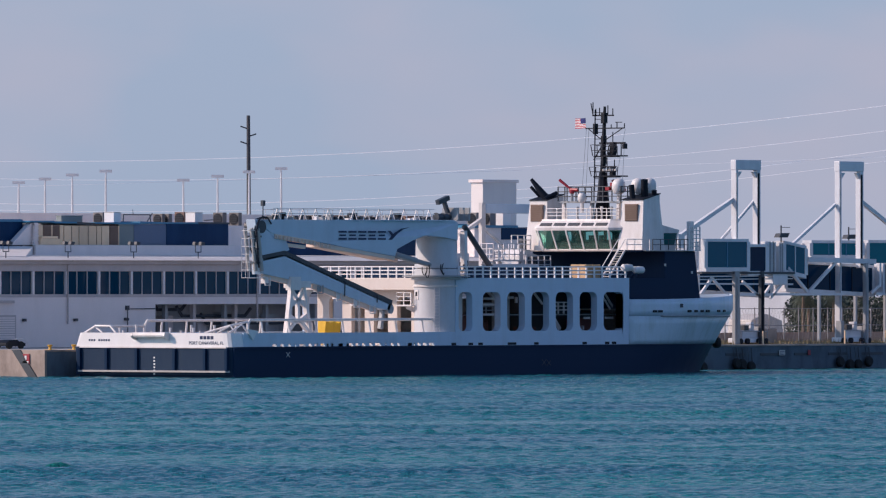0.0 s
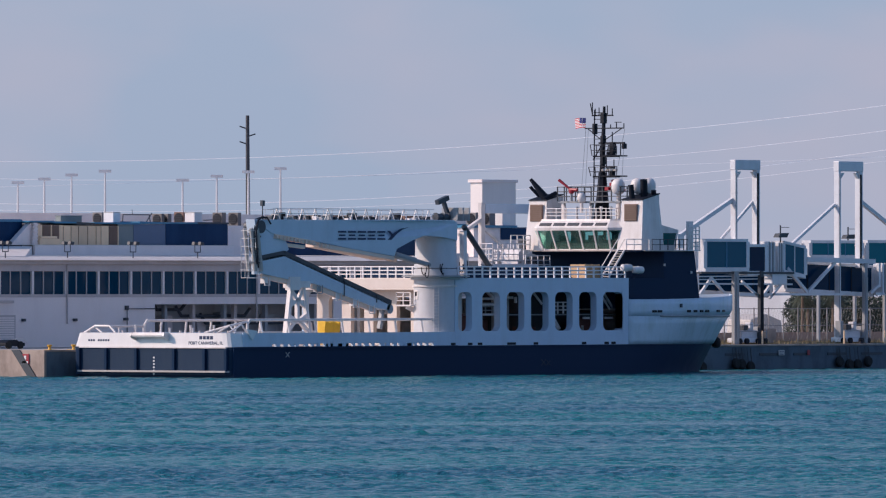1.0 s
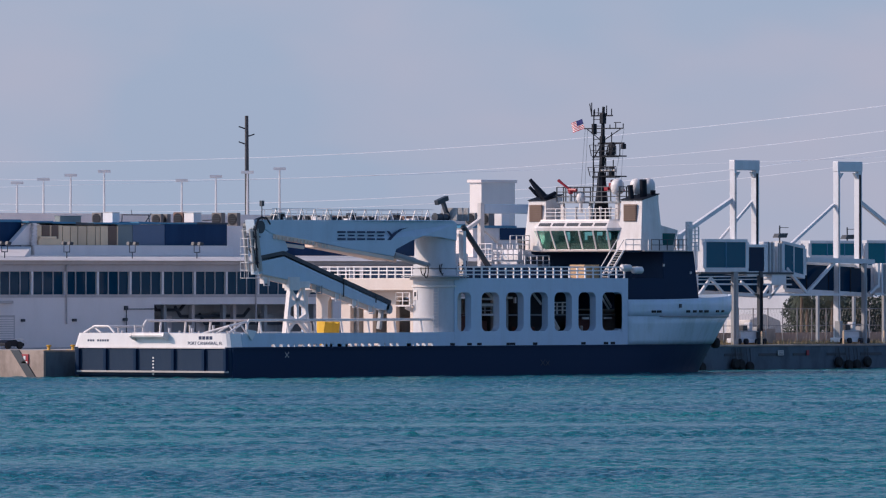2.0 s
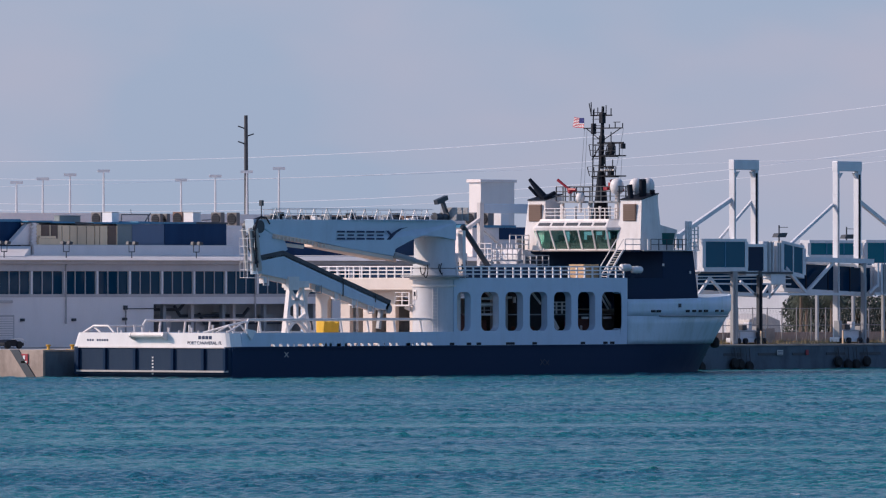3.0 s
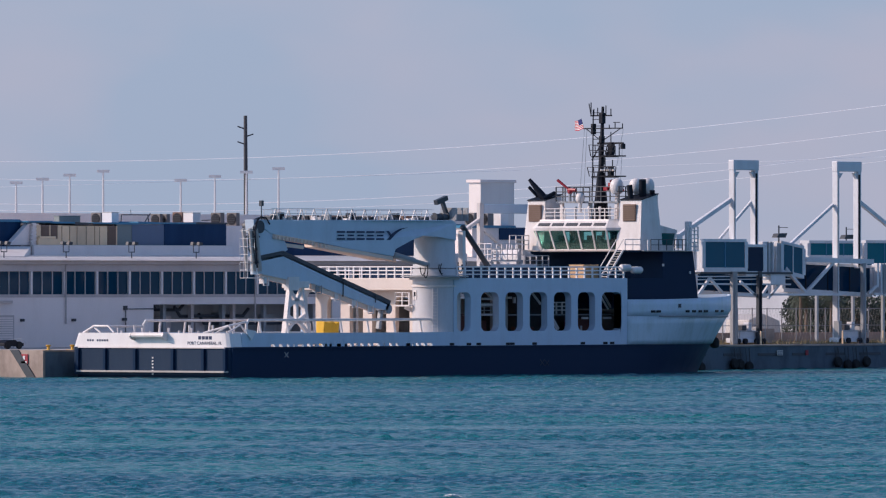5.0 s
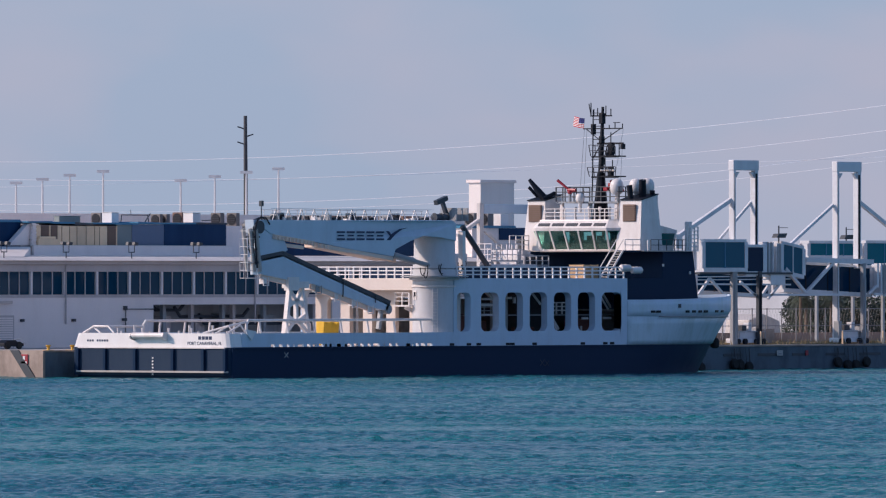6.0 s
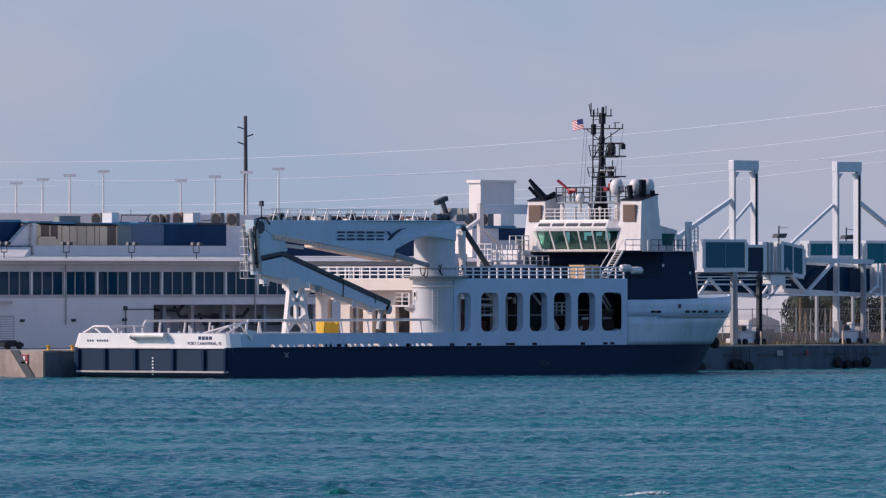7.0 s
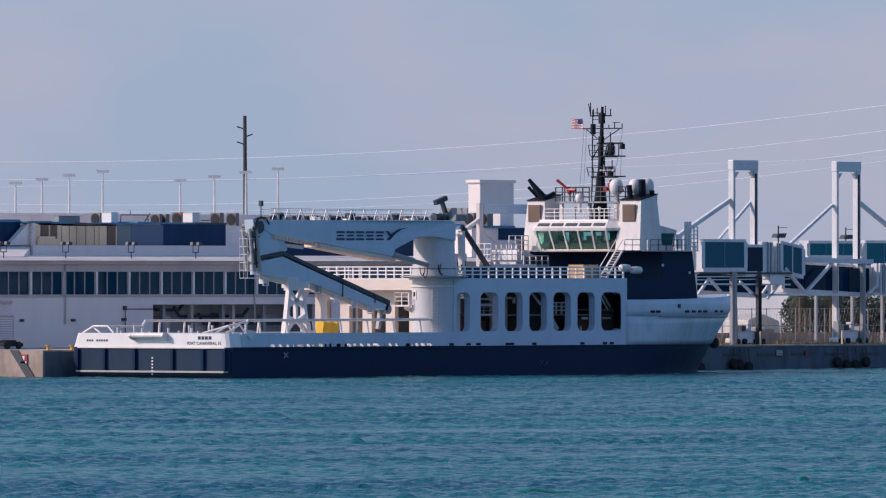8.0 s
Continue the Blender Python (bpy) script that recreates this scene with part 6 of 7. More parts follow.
# ---- gangway towers and boarding bridges beyond the bow ----
def gangway_tower(x0, feet):
    """A tall portal frame; x0 is its near post, the pair stands along the quay."""
    t = thing("gangway_tower", (x0 + 1.8, 26, QZ), "tall white steel portal tower carrying a boarding bridge", "gantry", "gangway towers")
    for dx, w, foot in ((-0.12, 0.34, feet[0]), (3.35, 0.50, feet[1])):
        bm = bmesh.new()
        box(bm, x0 + dx - w / 2, x0 + dx + w / 2, 25.72, 26.34, foot, 20.0, 0.04)
        post = part("post", bm, GANTRY, t)
        bm = bmesh.new()
        box(bm, x0 + dx - w / 2 + 0.02, x0 + dx - w / 2 + (0.26 if dx > 0 else 0.10), 25.66, 25.72, foot + 0.3, 19.2)
        part("guide_rail", bm, BLACK if dx > 0 else GREY, post)
        for z in (foot + 2.2, 14.4, 17.2):
            bm = bmesh.new()
            box(bm, x0 + dx - w / 2 - 0.02, x0 + dx + w / 2 + 0.02, 25.70, 26.36, z, z + 0.08)
            part("splice_band", bm, GANTRY, post)
    bm = bmesh.new()
    box(bm, x0 - 0.34, x0 + 3.66, 25.69, 26.37, 19.50, 20.5, 0.06)
    part("head_beam", bm, GANTRY, t)
    for a, b in ((0.3, 1), (3.05, -1)):
        bm = bmesh.new()
        prism(bm, [(x0 + a, 19.35), (x0 + a + b * 0.5, 19.35), (x0 + a, 18.8)], "y", 25.85, 26.15)
        part("gusset", bm, GANTRY, t)
    bm = bmesh.new()
    box(bm, x0 - 0.6, x0 + 4.0, 25.3, 26.5, QZ + 0.15, QZ + 0.6, 0.08)
    box(bm, x0 + 0.4, x0 + 2.9, 25.5, 26.3, QZ + 0.6, QZ + 1.35, 0.06)
    part("bogie", bm, GANTRY, t)
    for dx, dz, w, h, m2 in ((-0.4, 1.35, 0.5, 0.9, GREY), (0.7, 1.35, 0.7, 0.5, DARKGREY), (1.7, 1.35, 0.5, 0.8, GANTRY), (3.0, 0.6, 0.7, 1.1, GREY)):
        bm = bmesh.new()
        box(bm, x0 + dx, x0 + dx + w, 25.45, 26.1, QZ + (0.6 if dx < 0 else dz), QZ + dz + h, 0.04)
        part("drive_box", bm, m2, t)
    bm = bmesh.new()
    run(bm, [(x0 - 0.7, 25.2, QZ + 0.6), (x0 - 0.7, 25.2, QZ + 1.9), (x0 + 4.0, 25.2, QZ + 1.9), (x0 + 4.0, 25.2, QZ + 0.6)], 0.05, 6)
    run(bm, [(x0 - 0.7, 25.2, QZ + 1.25), (x0 + 4.0, 25.2, QZ + 1.25)], 0.04, 6)
    part("guard_rail", bm, GREY, t)
    for dx in (-0.3, 0.8, 2.6, 3.7):
        bm = bmesh.new()
        turned(bm, (x0 + dx, 25.0, QZ + 0.30), [(0.1, 0), (0.28, 0.02), (0.28, 0.28), (0.1, 0.3)], 14, "y")
        part("wheel", bm, BLACK, t, smooth=True)
    return t


t1 = gangway_tower(104.7, (9.5, 9.5))
t2 = gangway_tower(121.25, (QZ + 0.5, 9.9))
for t, rows in ((t1, (((104.5, 26.2, 16.6), (96.0, 26.2, 12.9), 0.4), ((108.0, 26.3, 16.5), (103.6, 26.9, 12.7), 0.24))),
                (t2, (((120.9, 26.2, 16.2), (113.8, 26.4, 12.0), 0.28), ((124.9, 26.2, 16.6), (133.0, 26.2, 12.6), 0.36)))):
    for p, q, w in rows:
        bm = bmesh.new()
        beam(bm, p, q, w, w)
        part("stay", bm, GANTRY, t)
bm = bmesh.new()
box(bm, 95.6, 96.6, 25.9, 26.5, 11.8, 13.2, 0.05)
part("stay_foot", bm, GANTRY, t1)


def bridge_tunnel(p, q, h, w, frames, label, pane=None, bar=None):
    """A glazed walkway from p to q (floor line): glass sides between white frames, roof and floor."""
    p, q = Vector(p), Vector(q)
    t = thing("boarding_bridge", (p + q) / 2 - Vector((0, 0, 0.4)), label, "boarding bridge", "boarding bridges")
    d = (q - p).normalized()
    side = Vector((-d.y, d.x, 0)).normalized() * (w / 2)
    up = Vector((0, 0, h))
    for nm, lo, hi, m2, grow in (("floor", -0.35, 0.05, GANTRY, 0.15), ("roof", h, h + 0.28, GANTRY, 0.2)):
        bm = bmesh.new()
        va = [p - side * (1 + grow / w), p + side * (1 + grow / w), q + side * (1 + grow / w), q - side * (1 + grow / w)]
        lows = [bm.verts.new(v + Vector((0, 0, lo))) for v in va]
        his = [bm.verts.new(v + Vector((0, 0, hi))) for v in va]
        for i in range(4):
            j = (i + 1) % 4
            bm.faces.new((lows[i], lows[j], his[j], his[i]))
        bm.faces.new(lows[::-1])
        bm.faces.new(his)
        part(nm, bm, m2, t)
    for s in (-1, 1):
        for i in range(frames):
            a, b = p.lerp(q, i / frames) + side * s, p.lerp(q, (i + 1) / frames) + side * s
            part("glass_panel", pane_between(a, b, a + up, b + up, 0.03), pane or GLASS_BRIDGE, t)
        for i in range(frames + 1):
            a = p.lerp(q, i / frames) + side * s
            bm = bmesh.new()
            wide = 0.5 if i in (0, frames) else 0.14
            beam(bm, a, a + up, wide if i in (0, frames) else wide, 0.16)
            part("frame", bm, GANTRY if i in (0, frames) else (bar or GANTRY), t)
    for e, sg in ((p, 1), (q, -1)):
        c = e + d * 0.05 * sg
        part("end_panel", pane_between(c - side, c + side, c - side + up, c + side + up, 0.03), GANTRY, t)
    return t


# cab over the bow, links, the sloping run and the upper run behind
bridge_tunnel((98.7, 25.6, 9.9), (105.4, 25.6, 9.9), 2.55, 1.2, 2, "white-framed boarding cab with deep blue glazing", None, TEALTRIM)
bridge_tunnel((105.6, 25.7, 9.55), (108.6, 25.7, 9.55), 2.4, 1.0, 1, "short dark blue glazed bridge link", GLASS_DARK)
bridge_tunnel((111.6, 25.9, 9.7), (115.1, 25.9, 9.2), 2.6, 1.0, 2, "glazed rotunda link with grey-blue panes")
bridge_tunnel((113.0, 26.9, 7.9), (127.2, 26.9, 7.4), 2.5, 1.2, 4, "boarding bridge with near-black blue glazing", GLASS_DARK, BLACK)
bridge_tunnel((134.0, 40.0, 11.2), (142.6, 40.0, 11.2), 1.25, 1.0, 3, "upper boarding bridge glazed in teal behind the towers", GLASS_TEAL, TEALTRIM)
bridge_tunnel((143.4, 40.0, 10.2), (156, 40.0, 10.2), 2.3, 1.0, 4, "upper boarding bridge glazed in teal behind the towers", GLASS_TEAL, TEALTRIM)
bridge_tunnel((108.0, 34.0, 7.7), (119.8, 34.0, 7.3), 1.75, 1.2, 4, "lower boarding bridge with dark glazing behind the bow", GLASS_DARK, BLACK)
# folding bellows between the links
for x, w, zz in ((108.9, 1.3, 9.5), (110.6, 0.8, 9.4), (127.4, 2.2, 7.4)):
    t = thing("bridge_bellows", (x, 26, zz - 0.2), "pale folding bellows joining two bridge links", "bellows", "bridge bellows")
    for k in range(5):
        bm = bmesh.new()
        box(bm, x + k * w / 5, x + k * w / 5 + w / 9, 25.2, 26.4, zz - 0.1, zz + 3.0, 0.03)
        part("rib", bm, GANTRY if k % 2 == 0 else GREY, t)
    bm = bmesh.new()
    box(bm, x + 0.05, x + w - 0.1, 25.3, 26.3, zz, zz + 2.9)
    part("curtain", bm, GREY, t)
# trusses and legs that carry the bridges
truss = thing("bridge_truss", (112, 25, QZ), "white steel truss and legs under the boarding bridges", "truss")
for p, q, w in (((97.6, 25.4, 9.05), (113.0, 25.4, 9.15), 0.12), ((97.6, 25.4, 8.75), (113.0, 25.4, 8.85), 0.10), ((97.6, 25.4, 8.35), (113.0, 25.4, 8.3), 0.16), ((98.4, 25.4, 7.3), (100.2, 25.4, 8.9), 0.24), ((100.2, 25.4, 8.9), (102.4, 25.4, 7.3), 0.24),
                ((105.0, 25.4, 8.6), (107.4, 25.4, 7.2), 0.22), ((108.5, 25.4, 7.3), (110.2, 25.4, 8.8), 0.24), ((109.4, 25.4, 6.9), (111.6, 25.4, 8.6), 0.22), ((112.2, 25.4, 9.9), (115.4, 25.4, 7.5), 0.28), ((115.5, 25.4, 7.5), (119.9, 25.4, 10.5), 0.28),
                ((104.5, 25.4, 7.3), (121.2, 25.4, 7.3), 0.22), ((115.3, 25.4, 10.75), (126.2, 25.4, 10.55), 0.48), ((127.0, 25.4, 8.0), (127.0, 25.4, 10.4), 0.3), ((125.6, 25.4, 7.4), (127.0, 25.4, 8.2), 0.26), ((126.4, 25.4, 7.35), (130, 25.4, 7.3), 0.26)):
    bm = bmesh.new()
    beam(bm, p, q, w, w)
    part("member", bm, GANTRY, truss)
# grey and dark grey legs paint in the shade on the posts' lower ends
for x, m2, w in ((103.75, GREY, 0.75), (107.75, DARKGREY, 0.5), (124.5, GREY, 0.45)):
    bm = bmesh.new()
    box(bm, x - w / 2, x + w / 2, 25.0, 25.4, QZ, 9.6 if x < 120 else 10.4, 0.05)
    leg = part("leg", bm, m2, truss)
    bm = bmesh.new()
    box(bm, x - 0.12, x + 0.12, 24.9, 25.0, QZ + 0.4, 9.0)
    part("lift_rail", bm, BLACK if m2 is DARKGREY else GREY, leg)
bm = bmesh.new()
box(bm, 98.3, 113.0, 25.1, 26.2, 9.3, 9.5)
part("underframe", bm, DARKGREY, truss)
bm = bmesh.new()
box(bm, 109.6, 111.9, 25.2, 26.2, 8.3, 9.4)
part("hoist_box", bm, GANTRY, truss)
for x, y in ((111.6, 34.0), (142.0, 40.0), (148, 40.0), (154, 40), (129, 26.2), (136.0, 40.0)):
    bm = bmesh.new()
    box(bm, x - 0.14, x + 0.14, y - 0.14, y + 0.14, QZ, 10.9 if 130 < x < 143 else (9.9 if y > 35 else 7.35))
    part("leg", bm, GREY, truss)
# flood lights on short masts over the bridges
for x, y, z in ((111.4, 25.6, 12.6), (140.9, 40, 12.6), (152.0, 40, 12.6)):
    t = thing("flood_lamp", (x, y, z - 0.2), "dark flood lamp on a short mast above the bridges", "flood lamp", "flood lamps on the bridges")
    bm = bmesh.new()
    tube(bm, (x, y, z - 0.4), (x, y, z + 1.5), 0.07, 6)
    tube(bm, (x, y, z + 1.3), (x + 0.9, y - 0.4, z + 1.3), 0.03, 5)
    part("mast", bm, DARKGREY, t)
    bm = bmesh.new()
    prism(bm, [(x - 0.8, z + 0.3), (x + 0.6, z + 0.3), (x + 0.9, z + 0.75), (x - 0.5, z + 0.7)], "y", y - 0.4, y + 0.3, 0.04)
    part("lamp_head", bm, DARKGREY, t)

# ---- fence, shrubs and palms behind the towers ----
fence = thing("chain_link_fence", (125, 50, QZ), "tall dark chain-link fence along the apron", "fence")
post_me = unit(CHAINLINK, 0.09, 0.09, 3.5, "fence_post")
for i in range(34):
    piece("fence_post", post_me, Matrix.Translation((104 + i * 2.4, 42.0, QZ)), fence)
bm = bmesh.new()
for z in (0.15, 1.7, 3.4):
    tube(bm, (104, 42.0, QZ + z), (183, 42.0, QZ + z), 0.035, 5)
part("rails", bm, CHAINLINK, fence)
bm = bmesh.new()
for i in range(165):
    x = 104 + i * 0.48
    beam(bm, (x, 42.02, QZ + 0.1), (x + 1.0, 42.02, QZ + 3.4), 0.007, 0.007)
    beam(bm, (x + 1.0, 42.04, QZ + 0.1), (x, 42.04, QZ + 3.4), 0.007, 0.007)
tagged(part("wire_mesh", bm, CHAINLINK, fence), kind="stuff")
bm = bmesh.new()
box(bm, 104, 183, 43.0, 43.2, QZ, QZ + 1.0)
solid("low_screen_wall", bm, BRICKRED, "low brown screen wall behind the fence", "screen wall")
for x in (96.5, 106.5, 119.6, 126.2, 131.0):
    bm = bmesh.new()
    turned(bm, (x, 24.0, QZ), [(0.09, 0), (0.09, 1.2), (0.05, 1.3)], 10)
    solid("guard_post", bm, TAN, "faded yellow steel guard post on the quay", "guard post", "guard posts on the quay")
bm = bmesh.new()
box(bm, 110.9, 113.8, 28.0, 29.4, QZ + 0.06, QZ + 1.5, 0.06)
solid("concrete_block", bm, CONCRETE, "pale concrete barrier block on the quay", "concrete block")
bm = bmesh.new()
prism(bm, [(192.8, 98.4), (197.2, 86.6), (204.6, 89.4), (200.2, 101.2)], "z", QZ, 8.8)
solid("distant_shed", bm, FLAGWHITE, "low pale shed in the distance beyond the fence", "shed")
bm = bmesh.new()
prism(bm, [(132.3, QZ), (138.0, QZ), (137.6, 4.6), (135.0, 5.3), (132.6, 4.7)], "y", 46, 49, 0.1)
solid("storage_tent", bm, ACUNIT, "low grey storage tent behind the fence", "tent")


def palm(x, y, h, seed):
    rng = random.Random(seed)
    t = thing("palm_tree", (x, y, QZ), "shaggy cabbage palm behind the fence", "palm tree", "palms behind the fence")
    bm = bmesh.new()
    prof = [(0.17 + 0.04 * rng.random() - 0.004 * i, h * i / 10) for i in range(11)]
    turned(bm, (x, y, QZ), prof, 10)
    part("trunk", bm, BARK, t, smooth=True)
    bm = bmesh.new()
    for i in range(60):
        az, tilt = rng.random() * 6.283, rng.uniform(-0.9, 1.2)
        L = rng.uniform(1.3, 2.1)
        d = Vector((math.cos(az) * math.cos(tilt), math.sin(az) * math.cos(tilt), math.sin(tilt)))
        c = Vector((x, y, QZ + h))
        mid, tip = c + d * L * 0.55, c + d * L + Vector((0, 0, -0.55))
        sd = d.cross(Vector((0, 0, 1))).normalized()
        for j in range(9):                       # leaf fingers of the fan
            a = (j - 4) * 0.20
            f = (d * math.cos(a) + sd * math.sin(a)) * L * rng.uniform(0.45, 0.6) + Vector((0, 0, -0.15 - rng.random() * 0.35))
            w = sd * 0.05
            v = [bm.verts.new(p) for p in (mid - w, mid + w, mid + f)]
            bm.faces.new(v)
        v = [bm.verts.new(p) for p in (c - sd * 0.03, c + sd * 0.03, mid)]
        bm.faces.new(v)
    part("crown", bm, LEAF, t)
    return t


for x, y, h, s in ((146.2, 50, 5.0, 1), (148.4, 51, 4.5, 2), (152.6, 51, 4.9, 3)):
    palm(x, y, h, s)


def tree(x, y, h, w, seed):
    rng = random.Random(seed)
    t = thing("tree", (x, y, QZ), "dense dark green broadleaf tree behind the fence", "tree", "trees behind the fence")
    bm = bmesh.new()
    tube(bm, (x, y, QZ), (x, y, QZ + h * 0.5), 0.18, 8, 0.10)
    for i in range(5):
        a = rng.random() * 6.28
        tube(bm, (x, y, QZ + h * (0.25 + 0.05 * i)), (x + math.cos(a) * w * 0.3, y + math.sin(a) * w * 0.3, QZ + h * (0.5 + 0.08 * i)), 0.09, 6, 0.03)
    part("trunk", bm, BARK, t)
    bm = bmesh.new()
    lobes = [(rng.uniform(-0.33, 0.33) * w, rng.uniform(-0.33, 0.33) * w, h * rng.uniform(0.18, 0.8), rng.uniform(0.17, 0.28) * w) for _ in range(14)]
    for lx, ly, lz, lr in lobes:
        for _ in range(240):
            d = Vector((rng.gauss(0, 1), rng.gauss(0, 1), rng.gauss(0, 0.9))).normalized() * lr * rng.uniform(0.6, 1.08)
            c = Vector((x + lx, y + ly, QZ + lz)) + d
            a = Vector((rng.gauss(0, 1), rng.gauss(0, 1), rng.gauss(0, 1))).normalized() * 0.16
            b = Vector((rng.gauss(0, 1), rng.gauss(0, 1), rng.gauss(0, 1))).normalized() * 0.11
            bm.faces.new([bm.verts.new(p) for p in (c - a, c + b, c + a, c - b)])
    part("crown", bm, SHRUB, t)
    return t


random.seed(21)
for i in range(13):
    tree(160.0 + i * 2.6, 57 + random.random() * 10, 4.8 + random.random() * 1.6, 4.4 + random.random(), 40 + i)

rng = random.Random(4)
bm = bmesh.new()
for _ in range(2600):
    x, y = 86 + rng.random() * 75, QY + 4.5 + rng.random() * 9
    h, w = rng.uniform(0.12, 0.55), 0.05
    a = rng.random() * 3.14
    dx, dy = math.cos(a) * w, math.sin(a) * w
    bm.faces.new([bm.verts.new(p) for p in ((x - dx, y - dy, QZ), (x + dx, y + dy, QZ), (x + rng.gauss(0, 0.1), y, QZ + h))])
solid("dry_grass", bm, DRYGRASS, "tufts of dry yellow grass along the quay verge", "grass", kind="stuff")

# ---- overhead cables ----
def cable(pts, r):
    bm = bmesh.new()
    p, q, sag = pts
    p, q = Vector(p), Vector(q)
    n = 40
    line = [p.lerp(q, i / n) - Vector((0, 0, sag * 4 * (i / n) * (1 - i / n))) for i in range(n + 1)]
    shape = ((-0.6, -0.64), (0.6, 0.77), (0.6, -0.64))      # three-sided, broad face tilted up so its brightness stands for metal glints
    rings = [[bm.verts.new(c + FW * (s * r * 1.6) + Vector((0, 0, u * r * 1.6))) for s, u in shape] for c in line]
    for a, b in zip(rings, rings[1:]):
        for i in range(3):
            j = (i + 1) % 3
            bm.faces.new((a[i], a[j], b[j], b[i]))
    return bm
CA, CB = EYE + RT * (-984 / 18000 * 1500) + FW * 1500, EYE + RT * (976 / 18000 * 1500) + FW * 1500
lines = thing("power_line", (CA.x, CA.y, QZ), "pale sunlit overhead cables strung between poles", "power line")
for za, zb, sag, r in ((26.4, 36.7, 3.4, 0.040), (24.2, 33.0, 3.9, 0.034), (20.5, 30.3, 4.1, 0.038), (22.0, 27.6, 0.3, 0.020), (19.6, 28.6, 4.0, 0.030)):
    part("cable", cable(((CA.x, CA.y, za), (CB.x, CB.y, zb), sag), r), CABLE, lines)
for c, top in ((CA, 28.0), (CB, 38.5)):
    bm = bmesh.new()
    tube(bm, (c.x, c.y, QZ - 0.5), (c.x, c.y, top), 0.4, 10, 0.25)
    part("end_pole", bm, POLE, lines)


# ---- breaking crests that run across the near water ----
def crest(u, v, length, height, foam, label):
    """A low rounded swell with a broken foam line; lies along the view's width at its own base."""
    c = EYE + RT * u + FW * v
    t = thing("wave_crest", (c.x, c.y, 0), label, "wave", "wave crests")
    rng = random.Random(int(u * 10 + v))
    bm = bmesh.new()
    n, m = 48, 14
    grid = []
    for i in range(n + 1):
        s = i / n * 2 - 1
        env = max(0.0, 1 - s * s) ** 1.3 * (0.8 + 0.2 * math.sin(5 * s + u))
        row = []
        for j in range(m + 1):
            q = j / m * 2 - 1
            prof = max(0.0, 1 - q * q) ** 1.5
            p = c + RT * (s * length / 2) + FW * (q * 0.8 + 0.4 * math.sin(2.2 * s))
            z = -0.22 + (0.32 + height) * env * prof + 0.03 * noise.noise(p * 1.3)
            row.append(bm.verts.new((p.x, p.y, z)))
        grid.append(row)
    for i in range(n):
        for j in range(m):
            bm.faces.new((grid[i][j], grid[i + 1][j], grid[i + 1][j + 1], grid[i][j + 1]))
    part("swell", bm, CREST, t, smooth=True)
    if foam:
        bm = bmesh.new()
        for _ in range(230):
            s = rng.gauss(-0.05, 0.22)
            env = max(0.0, 1 - s * s) ** 1.3
            p = c + RT * (s * length / 2 + rng.gauss(0, 0.05)) + FW * (-0.12 + 0.4 * math.sin(2.2 * s) + rng.gauss(0, 0.18))
            r = rng.uniform(0.012, 0.04)
            bmesh.ops.create_icosphere(bm, subdivisions=1, radius=r, matrix=Matrix.Translation((p.x, p.y, (height + 0.10) * env * 0.93 + rng.uniform(-0.04, 0.07))) @ Matrix.Diagonal((2.6, 2.0, 0.7, 1)))
        part("foam", bm, FOAM, t)
    return t


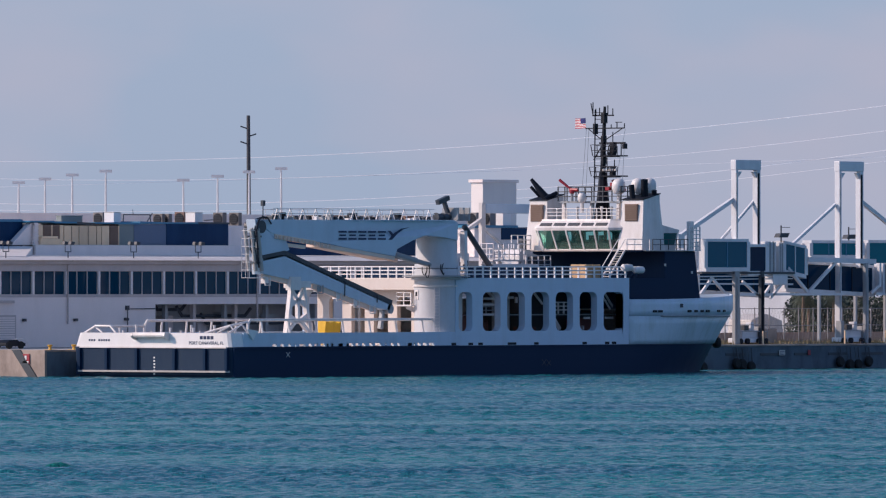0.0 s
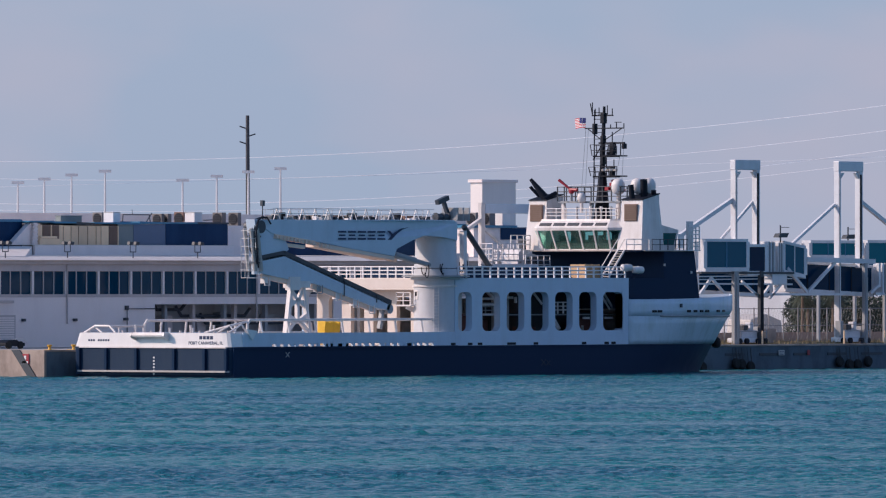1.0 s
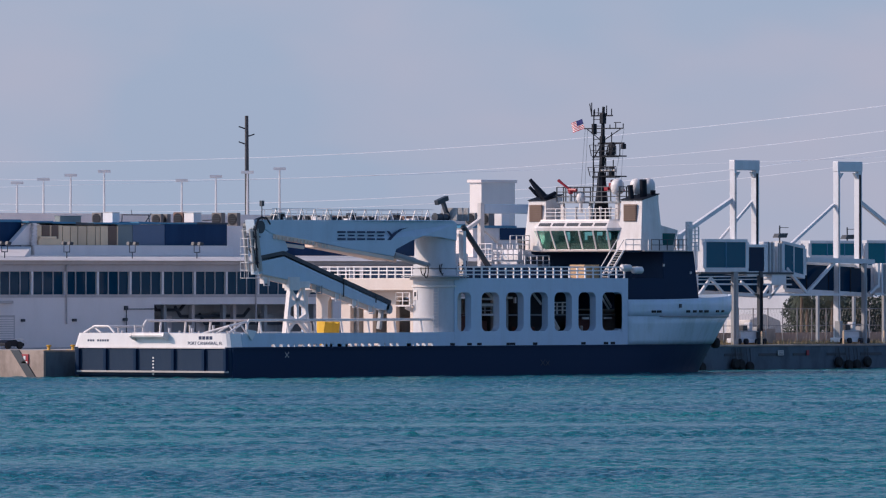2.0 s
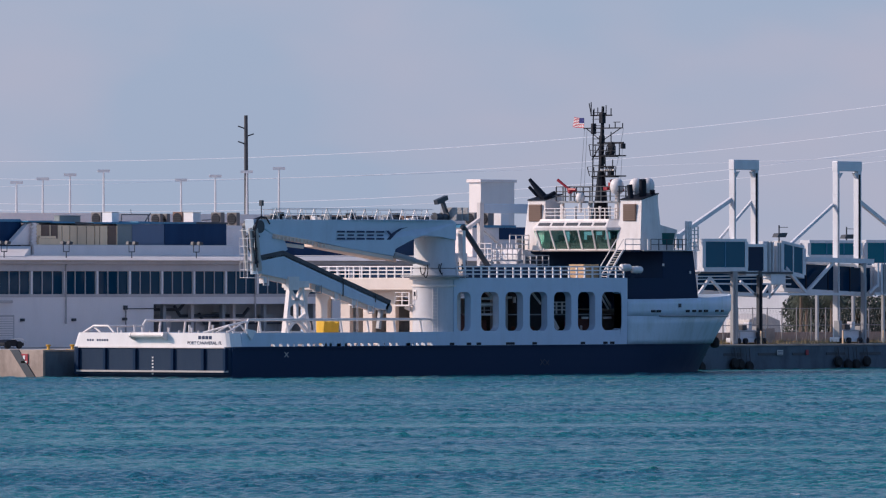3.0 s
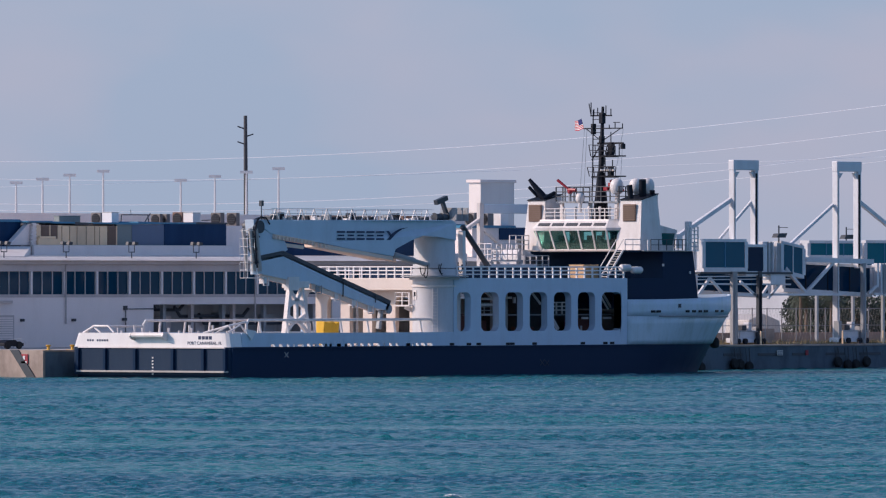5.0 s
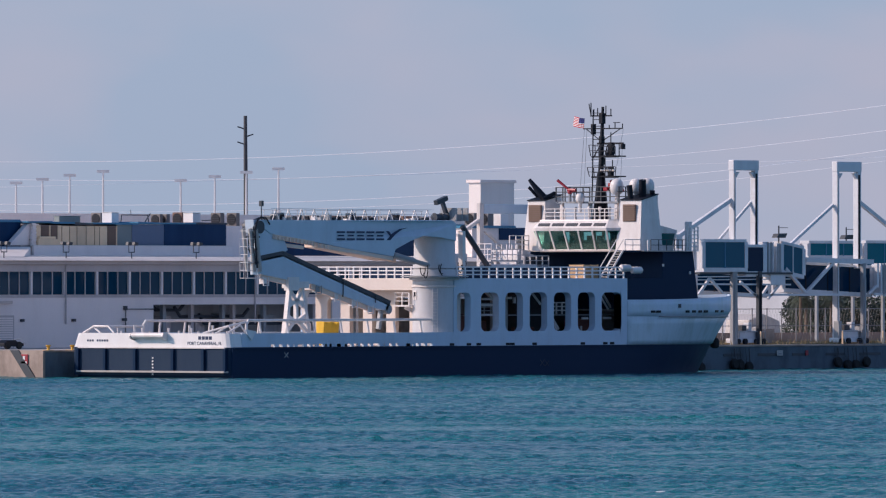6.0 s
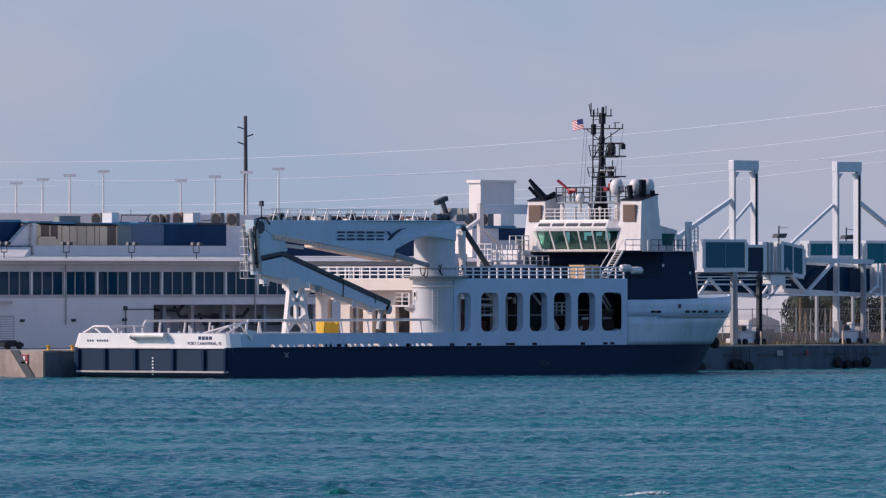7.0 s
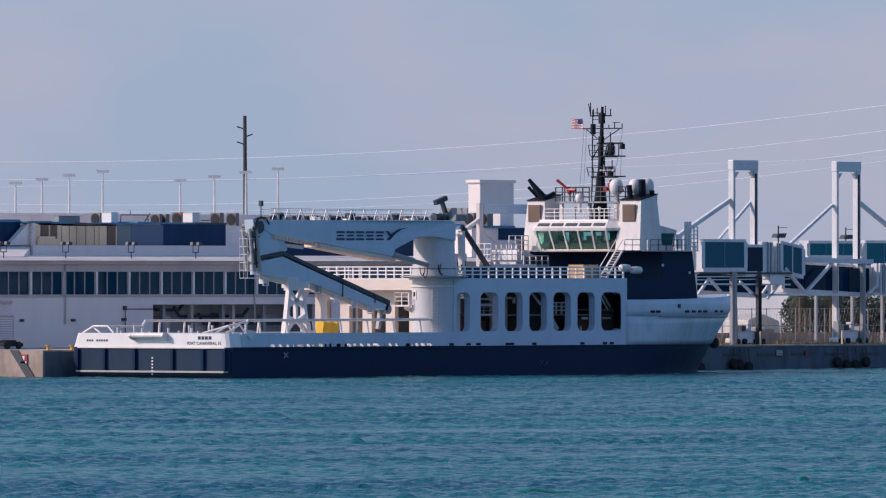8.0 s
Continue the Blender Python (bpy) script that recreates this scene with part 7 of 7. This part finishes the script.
CRESTS = []   # crest, time at its peak, metres by which it runs per second
for t0, px, v, length, height, foam in ((6.55, 1150, 413, 4.6, 0.30, True), (8.0, 955, 413, 4.2, 0.26, False), (3.5, 1385, 408, 2.6, 0.24, True), (3.15, 1160, 462, 2.4, 0.2, False),
                                         (4.55, 590, 465, 3.2, 0.22, False), (4.6, 800, 409, 1.4, 0.2, True), (1.5, 1330, 440, 3.0, 0.22, False), (0.2, 90, 470, 4.0, 0.24, False), (0.6, 250, 440, 3.6, 0.2, False),
                                         (7.0, 590, 410, 3.0, 0.22, False), (6.5, 600, 412, 5.0, 0.2, False), (5.4, 420, 420, 3.0, 0.22, False), (2.3, 1000, 430, 3.0, 0.22, False), (7.9, 1420, 440, 2.2, 0.2, False)):
    lab = "green swell breaking into a short line of white foam" if foam else "low green swell running over the harbour water"
    CRESTS.append((crest((px - 784) / 18000 * v, v, length, height, foam, lab), t0))


def motions():
    """All that moves: the running water, the crests and the flag's leaves."""
    def drift(t):
        d = -FW * WAVE_RUN * t - RT * 0.5 * t
        return Matrix.Translation(d)
    walk(water, [(t, drift(t)) for t in (0.0, 2.0, 4.0, 6.0, 8.0)])
    for ob, t0 in CRESTS:
        base = ob.matrix_basis.translation.copy()
        rows = []
        for k in range(17):
            t = k * 0.5
            g = (t - t0) / 0.45
            rise = -0.75 * (1 - math.exp(-g * g * 0.5))
            rows.append((t, Matrix.Translation(base - FW * 5.0 * (t - t0) - RT * 0.6 * (t - t0) + Vector((0, 0, rise)))))
        near = [(t0 + s, Matrix.Translation(base - FW * 5.0 * s - RT * 0.6 * s + Vector((0, 0, -0.75 * (1 - math.exp(-(s / 0.45) ** 2 * 0.5)))))) for s in (-0.2, 0.0, 0.2) if 0 < t0 + s < 8.0]
        rows = sorted(rows + [r for r in near if min(abs(r[0] - q[0]) for q in rows) > 0.06], key=lambda r: r[0])
        walk(ob, rows)
    leaves = sorted([o for o in flag.children], key=lambda o: o["leaf"])
    times = [i * 0.25 for i in range(33)]
    tracks = [[] for _ in leaves]
    for t in times:
        y, z, x = 0.0, 0.1, 0.0
        for k, ob in enumerate(leaves):
            sway = radians(16 * math.sin(7.5 * t - 1.1 * k) + 9 * math.sin(3.1 * t + k))
            droop = radians(-4 + 13 * math.sin(2.3 * t + 0.3 * k) + 5 * math.sin(5.9 * t - 0.8 * k))
            m4 = Matrix.Translation((x, y, z)) @ Matrix.Rotation(droop, 4, "X") @ Matrix.Rotation(sway, 4, "Z")
            tracks[k].append((t, m4))
            tip = m4 @ Vector((0, 0.34, 0))
            x, y, z = tip
    for ob, rows in zip(leaves, tracks):
        walk(ob, rows)


motions()
